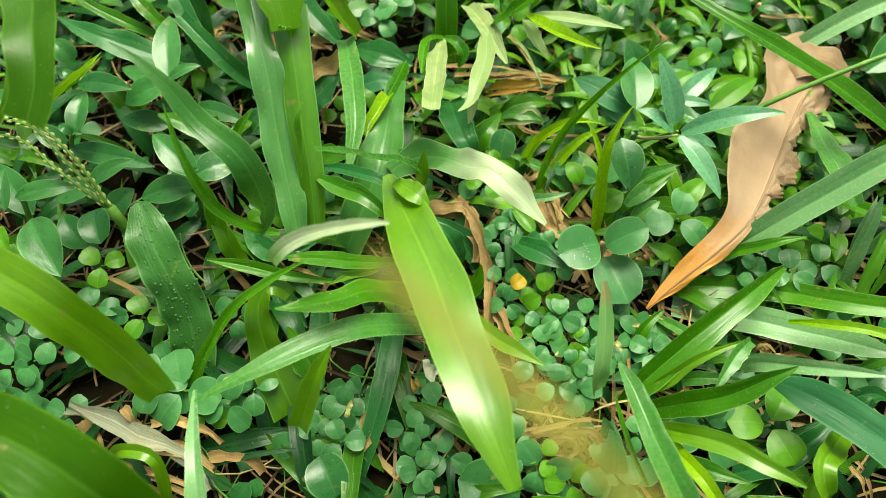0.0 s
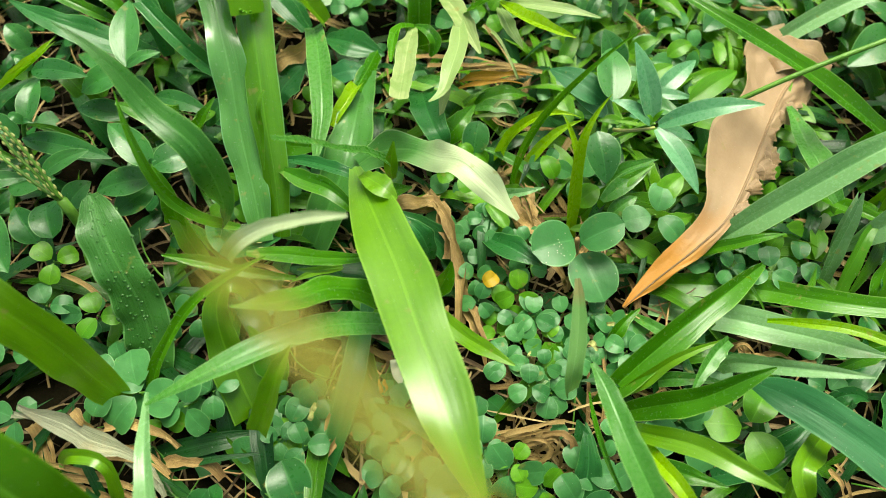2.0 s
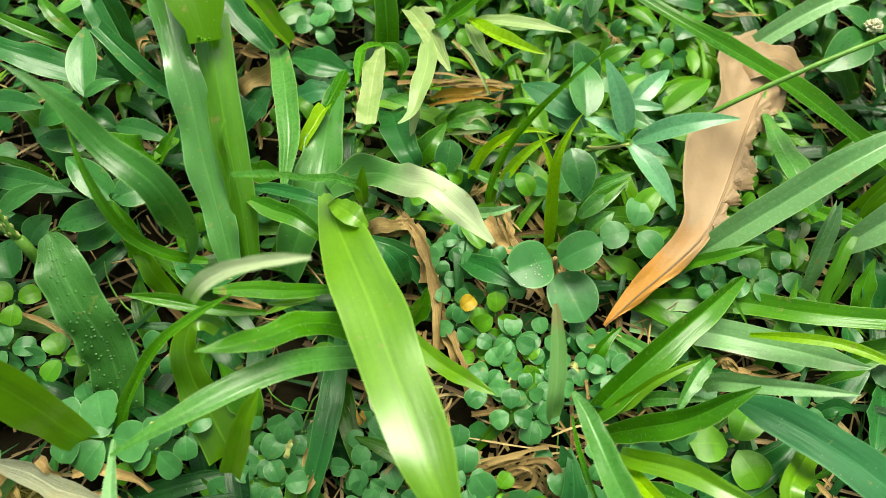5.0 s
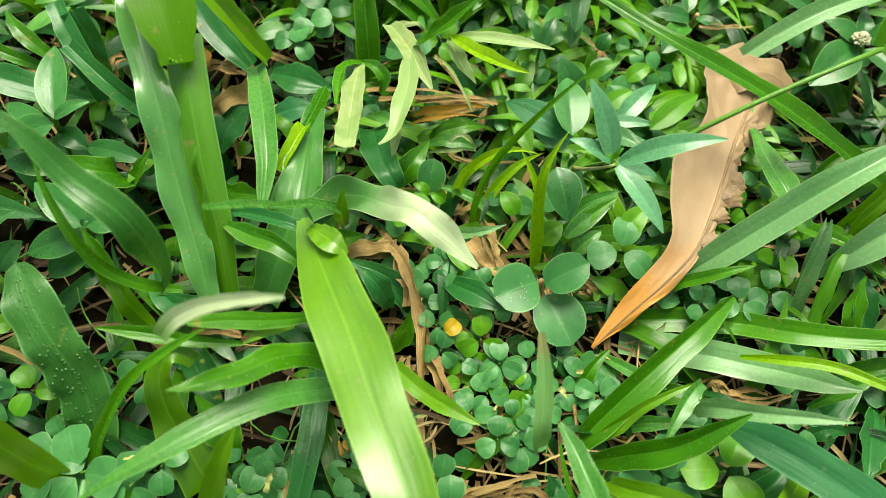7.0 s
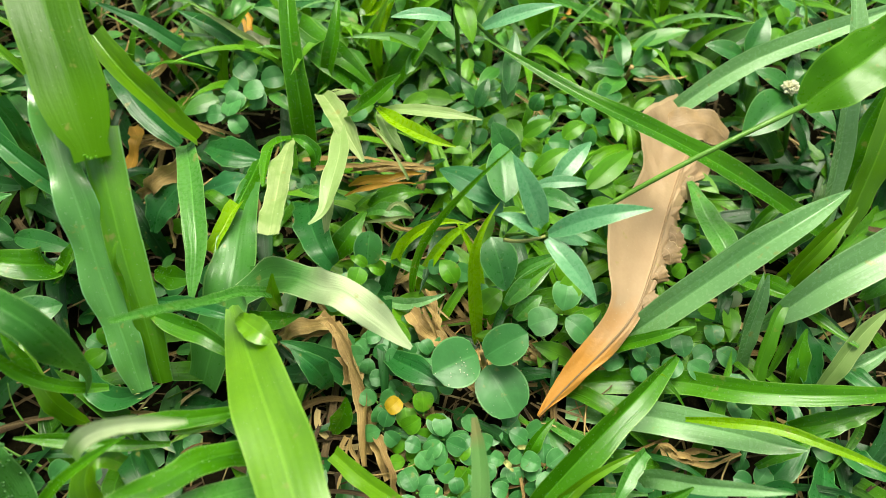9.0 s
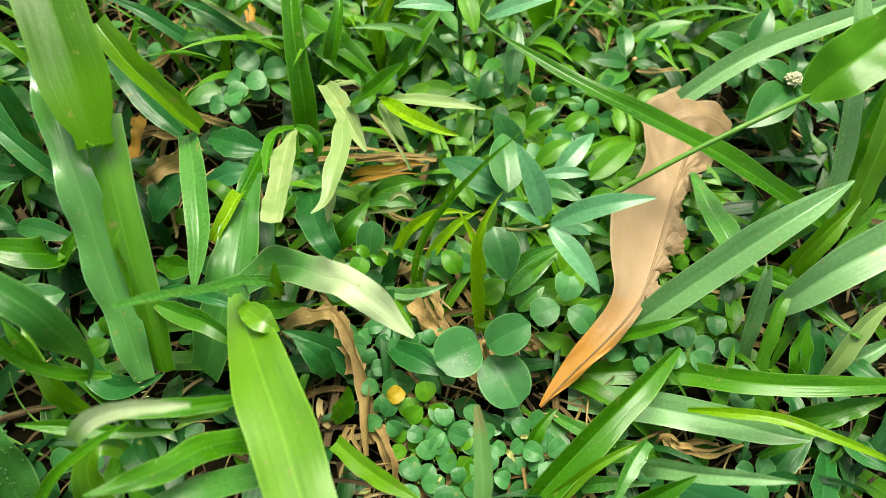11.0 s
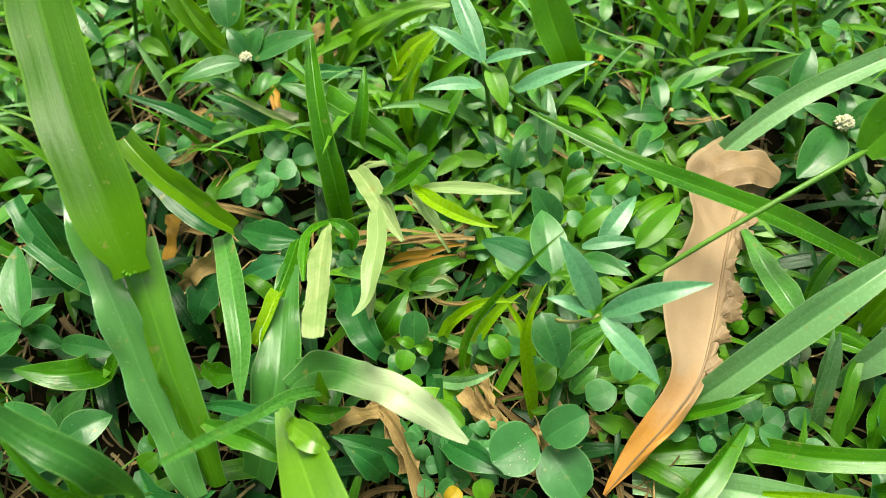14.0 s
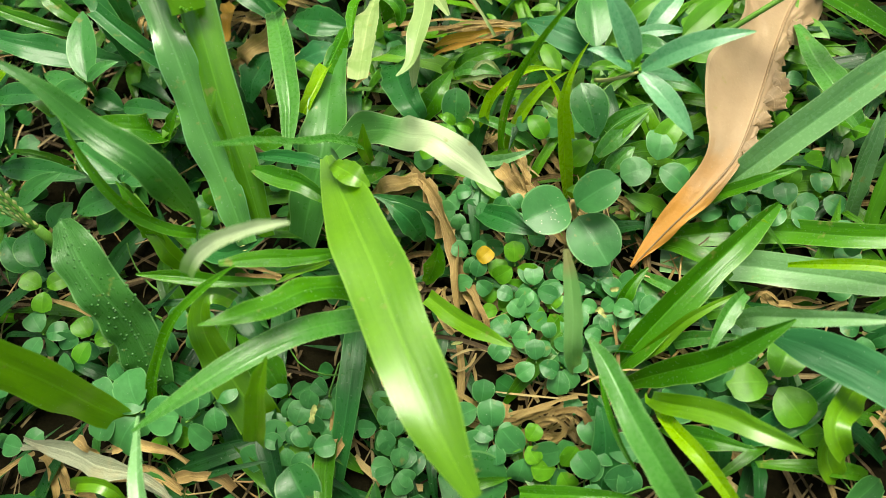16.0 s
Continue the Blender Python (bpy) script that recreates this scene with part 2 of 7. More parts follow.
HERB = leaf_mat("herb_leaf", (0.020, 0.115, 0.024), (0.080, 0.28, 0.055), veins="net", thin=0.3, rough=0.3, spec=0.55, edge=(0.22, 0.42, 0.14), lit_half=0.12)
STAR = leaf_mat("star_leaf", (0.07, 0.24, 0.10), (0.17, 0.41, 0.20), veins="net", thin=0.28, rough=0.28, spec=0.6, edge=(0.36, 0.58, 0.34), lit_half=0.3, patchy=0.3)
YOUNG = leaf_mat("young_leaf", (0.07, 0.26, 0.006), (0.17, 0.42, 0.015), veins="net", thin=0.4, rough=0.38, edge=(0.2, 0.46, 0.05))
YELLOW = leaf_mat("yellow_leaf", (0.45, 0.28, 0.01), (0.62, 0.42, 0.02), veins="net", thin=0.3, rough=0.5)
BROWN = leaf_mat("dead_leaf", (0.29, 0.185, 0.105), (0.48, 0.335, 0.205), veins="net", thin=0.15, rough=0.5, spec=0.4, bump=0.6, edge=(0.54, 0.40, 0.24), root=(0.55, 0.25, 0.045), lit_half=0.0, patchy=0.25)
HUSK = leaf_mat("crumpled_leaf", (0.19, 0.12, 0.06), (0.40, 0.27, 0.155), veins="net", thin=0.12, rough=0.55, spec=0.35, bump=0.8, edge=(0.52, 0.38, 0.23), blotch=(0.30, 0.19, 0.09), lit_half=0.0)
RUST = leaf_mat("rust_leaf", (0.42, 0.19, 0.02), (0.66, 0.36, 0.05), veins="parallel", thin=0.25, rough=0.5, streak=0.8)
STRAW = rough_mat("straw", [(0.0, (0.10, 0.06, 0.02)), (0.45, (0.40, 0.27, 0.10)), (1.0, (0.72, 0.56, 0.28))], scale=2.0, stretch=(16, 1.0, 1), rough=0.55, thin=0.12)
DRY = leaf_mat("dry_blade", (0.15, 0.085, 0.026), (0.58, 0.39, 0.15), thin=0.12, rough=0.55, spec=0.3, streak=1.0, blotch=(0.22, 0.13, 0.05), bump=0.8, edge=(0.62, 0.47, 0.24), patchy=0.7)
ASHEN = leaf_mat("ashen_strip", (0.15, 0.16, 0.09), (0.40, 0.41, 0.28), thin=0.12, rough=0.5, spec=0.4, streak=1.0, blotch=(0.30, 0.26, 0.15), bump=0.7)
LITTER = rough_mat("litter", [(0.0, (0.03, 0.018, 0.008)), (0.5, (0.13, 0.085, 0.038)), (1.0, (0.42, 0.33, 0.17))], scale=2.0, stretch=(10, 1.0, 1), rough=0.7)
STEM = rough_mat("green_stem", [(0.0, (0.05, 0.15, 0.014)), (1.0, (0.17, 0.34, 0.05))], scale=150, rough=0.34)
SEED = rough_mat("seed_stalk", [(0.0, (0.26, 0.28, 0.06)), (1.0, (0.60, 0.60, 0.26))], scale=400, rough=0.6)
POLLEN = rough_mat("olive_seed", [(0.0, (0.20, 0.20, 0.02)), (1.0, (0.50, 0.46, 0.10))], scale=400, rough=0.6, thin=0.2)
TAN = rough_mat("tan_runner", [(0.0, (0.34, 0.20, 0.08)), (1.0, (0.64, 0.46, 0.22))], scale=150, rough=0.6)
WHITE = rough_mat("white_petal", [(0.0, (0.62, 0.60, 0.38)), (1.0, (0.90, 0.88, 0.72))], scale=300, rough=0.6, thin=0.2)
# near-black: shade in the gaps between plants is put into the soil colour
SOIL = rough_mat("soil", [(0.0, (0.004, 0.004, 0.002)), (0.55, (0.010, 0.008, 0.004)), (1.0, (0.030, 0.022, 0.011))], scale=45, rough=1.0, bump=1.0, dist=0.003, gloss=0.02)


# ---- leaf shapes ----
MM = 0.001


def lance(v, base=0.55):
    return np.minimum(1, base + (1 - base) * np.sqrt(np.clip(v / 0.3, 0, 1))) * (1 - np.clip((v - 0.3) / 0.7, 0, 1) ** 2.2)


def blunt(v, base=0.7):
    return np.minimum(1, base + (1 - base) * np.sqrt(np.clip(v / 0.3, 0, 1))) * np.sqrt(np.clip(1 - np.clip((v - 0.55) / 0.45, 0, 1) ** 3.2, 0, 1))


def cut(v, base=0.8):
    return np.minimum(1, base + (1 - base) * v / 0.3) * (1 - 0.2 * v)


def collar(v, base=0.2):
    return np.interp(v, (0, 0.02, 0.05, 0.09, 0.14, 0.6, 1), (base, 0.48, 0.72, 0.9, 1.0, 1.0, 0.9))


def ovate(v, base=0.0):
    return np.sin(np.pi * np.clip(v, 0, 1) ** 0.85) ** 0.75 * (1 - 0.15 * v)


def slim(v, base=0.0):
    return np.sin(np.pi * np.clip(v * 0.93 + 0.05, 0, 1) ** 0.8) ** 0.9


def oval(v, base=0.0):
    return np.sqrt(np.clip(1 - (2 * v - 1) ** 2, 0, 1))


def obovate(v, base=0.0):
    return np.sqrt(np.clip(1 - np.abs(2 * v ** 1.35 - 1) ** 2.3, 0, 1))


def prof(*widths):
    """A width profile through evenly spaced values from base to tip."""
    knots = np.linspace(0, 1, len(widths))

    def shape(v, base=0.0):
        w = np.interp(v, knots, widths)
        soft = sum(np.interp(np.clip(v + d, 0, 1), knots, widths) for d in (-0.04, -0.02, 0.02, 0.04)) / 4
        return np.where((v < 0.05) | (v > 0.95), w, (w + 2 * soft) / 3)
    return shape


def curve_through(pts, n):
    """n+1 points on a smooth curve through two to five points."""
    p = np.array(pts, float)
    if len(p) == 2:
        p = np.array([p[0], (p[0] + p[1]) / 2, p[1]])
    d = np.r_[0, np.cumsum(np.linalg.norm(np.diff(p, axis=0), axis=1) ** 0.7 + 1e-6)]
    d /= d[-1]
    m = np.gradient(p, d, axis=0, edge_order=1)
    if len(p) > 2:
        m[0] = 2 * (p[1] - p[0]) / (d[1] - d[0]) - m[1]
        m[-1] = 2 * (p[-1] - p[-2]) / (d[-1] - d[-2]) - m[-2]
    s = np.linspace(0, 1, 8 * n + 1)
    i = np.clip(np.searchsorted(d, s, "right") - 1, 0, len(p) - 2)
    h = (d[i + 1] - d[i])[:, None]
    t = ((s - d[i]) / (d[i + 1] - d[i]))[:, None]
    c = (2 * t**3 - 3 * t**2 + 1) * p[i] + (t**3 - 2 * t**2 + t) * h * m[i] + (3 * t**2 - 2 * t**3) * p[i + 1] + (t**3 - t**2) * h * m[i + 1]
    a = np.r_[0, np.cumsum(np.linalg.norm(np.diff(c, axis=0), axis=1))]
    w = np.linspace(0, a[-1], n + 1)
    return np.stack([np.interp(w, a, c[:, j]) for j in range(3)], 1)


VIEW = np.array((0.03, -0.22, 0.97))


def sheet(pts, width, shape=lance, n=14, across=6, fold=0.25, wave=0.0, waves=5.0, twist=(0, 0), face=None, base=0.55, lumps=0.0, rag=0.0, seed=0, curl=0.0, sway=0.0):
    """Vertices, faces and UVs of a blade or leaf along a curve: width across, fold (V), wavy edges, twist in degrees from base to tip."""
    c = curve_through(pts, n)
    r = np.random.RandomState(seed)
    tan = np.gradient(c, axis=0)
    tan /= np.linalg.norm(tan, axis=1)[:, None] + 1e-12
    up = np.array(face if face is not None else VIEW, float)
    nrm = up - tan * (tan @ up)[:, None]
    nrm /= np.linalg.norm(nrm, axis=1)[:, None] + 1e-9
    side = np.cross(tan, nrm)
    v = np.linspace(0, 1, n + 1)
    a = np.radians(np.interp(v, (0, 1), twist))[:, None]
    side, nrm = side * np.cos(a) + nrm * np.sin(a), nrm * np.cos(a) - side * np.sin(a)
    half = width / 2 * np.maximum(shape(v, base), 0.02)
    if sway:
        ph = r.rand(4) * 6.28
        half = half * (1 + sway * (np.sin(v * 9 + ph[0]) * 0.6 + np.sin(v * 21 + ph[1]) * 0.4))
        c = c + side * (sway * width * 0.5 * np.sin(v * 7 + ph[2]) * np.sin(np.pi * v))[:, None] + nrm * (sway * width * 0.9 * np.sin(v * 11 + ph[3]) * np.sin(np.pi * v))[:, None]
    if rag:
        half = half * (1 - rag * r.rand(n + 1))
    x = np.linspace(-1, 1, across + 1)
    if across >= 6:
        x = np.sign(x) * np.abs(x) ** 1.6
    ph = r.rand(2) * 6.28
    ripple = np.stack([np.sin(v * waves * 6.28 + ph[0]), np.sin(v * waves * 6.28 * 0.9 + ph[1])])
    rip = np.where(x[None] < 0, ripple[0][:, None], ripple[1][:, None]) * np.abs(x[None]) ** 2 * wave
    rise = np.abs(x)[None] * fold * half[:, None] + rip * width / 2 * np.minimum(1, half / (width * 0.35))[:, None] - curl * (x[None] ** 2) * half[:, None]
    if lumps:
        rise = rise + lumps * width * (r.rand(n + 1, across + 1) ** 7)
    crimp = 1 + 0.3 * wave * np.where(x[None] < 0, ripple[0][:, None], ripple[1][:, None])
    verts = c[:, None] + side[:, None] * ((x[None] * half[:, None] * crimp)[..., None]) + nrm[:, None] * rise[..., None]
    verts = verts.reshape(-1, 3)
    w = across + 1
    faces = [(i * w + j, i * w + j + 1, (i + 1) * w + j + 1, (i + 1) * w + j) for i in range(n) for j in range(across)]
    uv = np.stack(np.meshgrid((x + 1) / 2, v), -1).reshape(-1, 2)
    return verts, faces, uv


def tube(pts, r0, r1=None, n=8, k=6):
    """A tapered stalk along a curve."""
    c = curve_through(pts, n)
    tan = np.gradient(c, axis=0)
    tan /= np.linalg.norm(tan, axis=1)[:, None] + 1e-12
    ref = np.array((0.31, 0.82, 0.47))
    s = np.cross(tan, ref)
    s /= np.linalg.norm(s, axis=1)[:, None] + 1e-9
    q = np.cross(tan, s)
    ang = np.linspace(0, 2 * np.pi, k, endpoint=False)
    rad = np.linspace(r0, r0 if r1 is None else r1, n + 1)
    verts = c[:, None] + rad[:, None, None] * (s[:, None] * np.cos(ang)[None, :, None] + q[:, None] * np.sin(ang)[None, :, None])
    faces = [(i * k + j, i * k + (j + 1) % k, (i + 1) * k + (j + 1) % k, (i + 1) * k + j) for i in range(n) for j in range(k)]
    faces += [tuple(range(k))[::-1], tuple(n * k + j for j in range(k))]
    uv = np.stack(np.meshgrid(np.linspace(0, 1, k), np.linspace(0, 1, n + 1)), -1).reshape(-1, 2)
    return verts.reshape(-1, 3), faces, uv


def grains(centres, ax, length, rad, k=5):
    """Small pointed grains (spikelets, buds) joined into one mesh; ax: the way that each points."""
    vs, fs, uvs, o = [], [], [], 0
    for c, d in zip(centres, ax):
        d = np.array(d, float) / np.linalg.norm(d)
        v, f, uv = tube([np.array(c), np.array(c) + d * length / 2, np.array(c) + d * length], 1, 1, 4, k)
        mid = np.repeat(curve_through([np.array(c), np.array(c) + d * length], 4), k, 0)
        prof = np.repeat(np.array((0.35, 0.9, 1.0, 0.7, 0.1)) * rad, k)[:, None]
        vs.append(mid + (v - mid) * prof)
        fs += [tuple(i + o for i in g) for g in f]
        uvs.append(uv)
        o += len(v)
    return np.concatenate(vs), fs, np.concatenate(uvs)


def joined(pieces):
    vs, fs, uvs, o = [], [], [], 0
    for v, f, uv in pieces:
        vs.append(v)
        uvs.append(uv)
        fs += [tuple(i + o for i in g) for g in f]
        o += len(v)
    return np.concatenate(vs), fs, np.concatenate(uvs)


def mesh_of(name, made, mat, origin=(0, 0, 0)):
    verts, faces, uv = made
    me = bpy.data.meshes.new(name)
    me.from_pydata((verts - np.array(origin)).tolist(), [], faces)
    idx = np.empty(len(me.loops), np.int32)
    me.loops.foreach_get("vertex_index", idx)
    me.uv_layers.new(name="UVMap").data.foreach_set("uv", uv[idx].astype(np.float32).ravel())
    me.polygons.foreach_set("use_smooth", np.ones(len(me.polygons), bool))
    me.materials.append(mat)
    me.update()
    return me


def thing(name, at, label, category, group="", kind=""):
    """An Empty at the base of a plant, to which its parts are fixed. Millimetres."""
    ob = new(name)
    ob.location = Vector(at) * MM
    ob.empty_display_size = 0.004
    return tagged(ob, label, category, group, kind)


def part(name, made, mat, parent, label=""):
    """One mesh under a thing, its vertices given in millimetres of the world."""
    verts, faces, uv = made
    root, up = Vector(), parent
    while up is not None:
        root += up.location
        up = up.parent
    ob = new(name, mesh_of(name, (np.asarray(verts) * MM, faces, uv), mat, root))
    ob.parent = parent
    return tagged(ob, label) if label else ob


SEEDS = iter(range(10**6))


def blade(parent, *pts, w, mat=None, name="blade", label="", **more):
    s = next(SEEDS)
    r = np.random.RandomState(s)
    more = {"wave": r.uniform(0.06, 0.16), "waves": r.uniform(2.5, 5.5), "n": 18, "across": 8, "sway": 0.07, **more}
    more["fold"] = more.get("fold", 0.25) * 1.25
    return part(name, sheet(pts, w, seed=s, **more), mat or GRASS, parent, label)


def stalk(parent, *pts, r=0.6, r1=None, mat=None, name="stem", label=""):
    return part(name, tube(pts, r, r1), mat or STEM, parent, label)


# ---- ground ----
def ground_height(x, y):
    return 1.6 * noise.noise((x * 0.02, y * 0.02, 0.3)) + 0.9 * noise.noise((x * 0.11, y * 0.11, 4.0)) - 1.5


def build_ground():
    inner = np.linspace(-400, 600, 201)
    outer = np.array((1000, 2500, 8000, 40000, 400000.0))
    axis = np.r_[-outer[::-1], inner, outer]
    n = len(axis)
    verts = np.array([(x, y, ground_height(x, y) if abs(x) < 900 and abs(y) < 900 else -1.5) for y in axis for x in axis])
    faces = [(j * n + i, j * n + i + 1, (j + 1) * n + i + 1, (j + 1) * n + i) for j in range(n - 1) for i in range(n - 1)]
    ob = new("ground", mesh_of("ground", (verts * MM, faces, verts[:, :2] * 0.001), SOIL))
    tagged(ob, "soil of a lawn under weeds and grass, near-black for the shade there", "ground", kind="structure")


build_ground()


def tuft(at, label, category="grass", name="grass_plant", group="grass plants"):
    return thing(name, at, label, category, group)


def lone(*pts, w, label, mat=None, name="grass_blade", category="grass blade", group="loose blades", **more):
    v, f, uv = sheet(pts, w, seed=next(SEEDS), **more)
    at = np.array(pts[0]) * MM
    ob = new(name, mesh_of(name, (v * MM, f, uv), mat or GRASS, at))
    ob.location = at
    return tagged(ob, label, category, group)


# ---- tall jointed grass ----
g = tuft((-44.6, 94, 0), "tall carpet grass shoot with folded sheath and raised bright blade")
blade(g, (-56.9, 160.1, 70), (-54.8, 149, 66), (-52.6, 139.7, 62), (-49.5, 127.4, 54), (-47.8, 115.8, 44), (-45.6, 104.2, 34), (-43.3, 91, 22), w=9.3, mat=SHEATH_OUT, shape=prof(0.77, 0.84, 0.92, 0.96, 1.00, 0.90, 0.63), n=34, fold=0.12, wave=0.3, sway=0.045, twist=(12, 8), waves=4.5, name="sheath", label="glossy blue-green outer sheath with wavy edge")
blade(g, (-43.3, 144.9, 66), (-42.6, 138.6, 63), (-41.2, 127.5, 57), (-40.1, 116.4, 48), (-38.9, 104.6, 36), (-39, 93.3, 20), w=9.9, mat=SHEATH, shape=prof(1.00, 0.99, 0.96, 0.90, 0.79, 0.68, 0.57), n=30, fold=0.0, wave=0.05, sway=0.045, twist=(-6, -4), curl=0.45, waves=3, name="sheath", label="lime folded sheath wrapped round the stem")
blade(g, (-37.9, 116.1, 60), (-39.8, 112.5, 57), (-40.2, 110.3, 50), (-41, 104.3, 40), w=1.8, mat=SHEATH, shape=prof(0.30, 0.89, 1.00, 0.93, 0.74, 0.53, 0.32), n=14, fold=-0.5, wave=0.09, sway=0.045, twist=(-3, -12), name="sheath", label="overlapping lip of the sheath")
blade(g, (-42.6, 135.6, 66), (-44.8, 146.2, 73), (-49, 162, 80), (-57.1, 194.4, 86), (-71.8, 249.6, 90), w=16.4, mat=JOINT, shape=collar, base=0.55, fold=0.12, wave=0.06, waves=4, sway=0.02, n=36, label="broad lime blade with a rounded collar")
part("ligule", grains([(-44.2, 136.3, 67), (-43.4, 135.4, 67.5), (-42.6, 135.1, 67.5), (-41.8, 135.6, 67)], [(-0.1, -0.6, 0.5), (0.1, -0.7, 0.5), (0.1, -0.7, 0.4), (0.2, -0.5, 0.5)], 1.5, 0.4), YOUNG, g, "pale yellow frill at the joint")
fringe = [(-48.4 + 0.5 * i, 101 - 1.15 * i, 28.2 - 0.7 * i) for i in range(13)]
part("hair_fringe", grains(fringe, [(-0.9, -0.25, 0.35)] * len(fringe), 1.5, 0.14, 4), SEED, g, "stiff short hairs along the sheath margin")

# ---- lime blade arching over the middle ----
g = tuft((-17.5, 109.5, 0), "carpet grass with one broad glossy lime blade arching forward")
blade(g, (-15.8, 105.2, 40), (-13.7, 98.9, 42), (-8.6, 85.2, 48), (-2.7, 68.4, 55), (1.3, 54.4, 60), (5.7, 41.1, 63), (9.6, 29.4, 64), (15.2, 16.6, 60), w=15.1, mat=LIME, shape=prof(0.21, 0.79, 0.98, 1.00, 0.91, 0.75, 0.21), n=44, fold=0.05, wave=0.1, sway=0.035, twist=(0, 0), waves=3.2, label="broad glossy lime blade")
blade(g, (-13.6, 101.2, 43), (-9.6, 96.5, 47), (-6.8, 93.8, 48), (-3.6, 92.1, 46), w=6.4, mat=LIME, shape=prof(0.32, 0.56, 0.80, 1.00, 0.97, 0.64, 0.09), n=16, fold=0.15, wave=0.1, sway=0.045, twist=(3, 8), name="auricle", label="small curled lime leaf at the blade's neck")
blade(g, (-38.9, 107.6, 36), (-30.1, 102.4, 38), (-22.3, 97.8, 40), (-16, 92.8, 38), w=5.5, mat=GRASS, shape=prof(0.17, 0.55, 0.93, 1.00, 0.96, 0.70, 0.37), n=18, fold=0.35, wave=0.09, sway=0.045, twist=(3, -11), label="dark green folded blade")
blade(g, (-37.5, 111.5, 34), (-29.1, 108.7, 37), (-19.6, 104.2, 40), (-14.7, 102.5, 38), w=3.9, mat=DEEP, shape=prof(0.32, 0.64, 0.96, 1.00, 0.99, 0.89, 0.53), n=16, fold=0.3, wave=0.09, sway=0.045, twist=(3, 12))
blade(g, (-39.1, 65.3, 68), (-36.2, 66.7, 72), (-30.2, 67, 78), (-22.1, 65.5, 85), (-15.5, 63.9, 90), (-10.5, 63.1, 92), w=4.3, mat=BLEACH, shape=prof(0.78, 1.00, 0.90, 0.77, 0.64, 0.55, 0.18), n=24, fold=0.25, wave=0.06, sway=0.045, twist=(-8, -15), rag=0.1, label="bleached whitish blade tip")
blade(g, (-12.5, 79.6, 36), (-23.9, 76.9, 42), (-32.2, 75.9, 46), (-40, 74.4, 50), w=4.5, mat=GRASS, shape=prof(0.44, 0.65, 0.86, 0.98, 1.00, 0.73, 0.34), n=16, fold=0.2, wave=0.09, sway=0.045, twist=(12, -7))
blade(g, (-18.4, 77.9, 34), (-24.6, 75.1, 38), (-29.3, 74.4, 40), w=2, mat=LIME, shape=prof(0.56, 0.71, 0.85, 1.00, 0.96, 0.61, 0.27), n=12, fold=0.3, wave=0.09, sway=0.045, twist=(-2, -15))
stalk(g, (-17.1, 99.2, 2), (-17, 103.4, 22), (-15.5, 104.5, 40), r=1.2, mat=STEM)

# ---- low carpet grass round the lime blade ----
g = tuft((-10.5, 67.9, 0), "low carpet grass with glossy green blades fanning sideways")
blade(g, (-4.3, 61.3, 34), (-11.7, 59.9, 40), (-21, 57.1, 46), (-30.9, 52.2, 50), (-43, 45.6, 51), (-58.8, 37.5, 49), w=6.3, mat=SOFT, shape=prof(0.78, 0.93, 1.00, 1.00, 0.84, 0.52, 0.11), n=34, fold=0.14, wave=0.04, sway=0.045, twist=(-2, -16), waves=3, label="long glossy blade with a pale sky sheen")
blade(g, (-8.2, 67.7, 36), (-13.3, 67.3, 44), (-19.3, 65.3, 50), (-25.2, 60.7, 56), (-31.1, 57.8, 60), (-38.7, 55.7, 63), w=6.1, mat=GRASS, shape=prof(0.91, 0.95, 0.99, 1.00, 0.93, 0.58, 0.07), n=30, fold=0.12, wave=0.2, sway=0.045, twist=(2, -6), waves=3.2, label="broad green blade with wavy margin")
blade(g, (6.6, 68.8, 24), (15, 59.9, 28), (20.3, 55.4, 31), (26.7, 51, 33), w=4.8, mat=LIME, shape=prof(0.93, 0.96, 0.99, 1.00, 0.95, 0.59, 0.11), n=16, fold=0.25, wave=0.09, sway=0.045, twist=(-12, -3), label="bright lime blade end lying over clover")
blade(g, (-15.3, 76, 8), (-15.1, 61.8, 14), (-17, 49.9, 15), (-20.8, 36.7, 10), (-24.3, 26.4, 2), w=6.9, mat=DEEP, shape=prof(0.79, 0.92, 1.00, 0.97, 0.89, 0.74, 0.51), n=18, fold=0.12, wave=0.09, sway=0.045, twist=(3, -4), label="dull grey-green wide blade")
blade(g, (-9.4, 88.6, 10), (-12, 71.9, 22), (-13.6, 62, 26), w=5.3, mat=DEEP, shape=prof(0.37, 0.54, 0.70, 0.87, 1.00, 0.55, 0.11), n=14, fold=0.2, wave=0.09, sway=0.045, twist=(8, -10))
blade(g, (5.4, 89, 14), (2.8, 91.3, 24), (-3.1, 96.6, 28), w=7.6, mat=DEEP, shape=prof(0.26, 0.50, 0.75, 1.00, 0.80, 0.44, 0.08), n=14, fold=0.2, wave=0.09, sway=0.045, twist=(-2, -9))
blade(g, (5, 77.1, 12), (9.2, 78.6, 22), (10.9, 81.3, 30), w=6.2, mat=GRASS, shape=prof(0.31, 0.54, 0.77, 1.00, 0.84, 0.47, 0.10), n=14, fold=0.35, wave=0.09, sway=0.045, twist=(-12, -7))
g = tuft((-52.8, 54.4, 0), "upright grass shoots with lime edges")
blade(g, (-37.3, 35.4, 30), (-32.3, 41.5, 44), (-28.8, 46, 52), (-26.2, 49.2, 56), w=5.7, mat=LIME, shape=prof(1.00, 0.98, 0.96, 0.94, 0.82, 0.65, 0.08), n=18, fold=0.4, wave=0.09, sway=0.045, twist=(-2, 5))
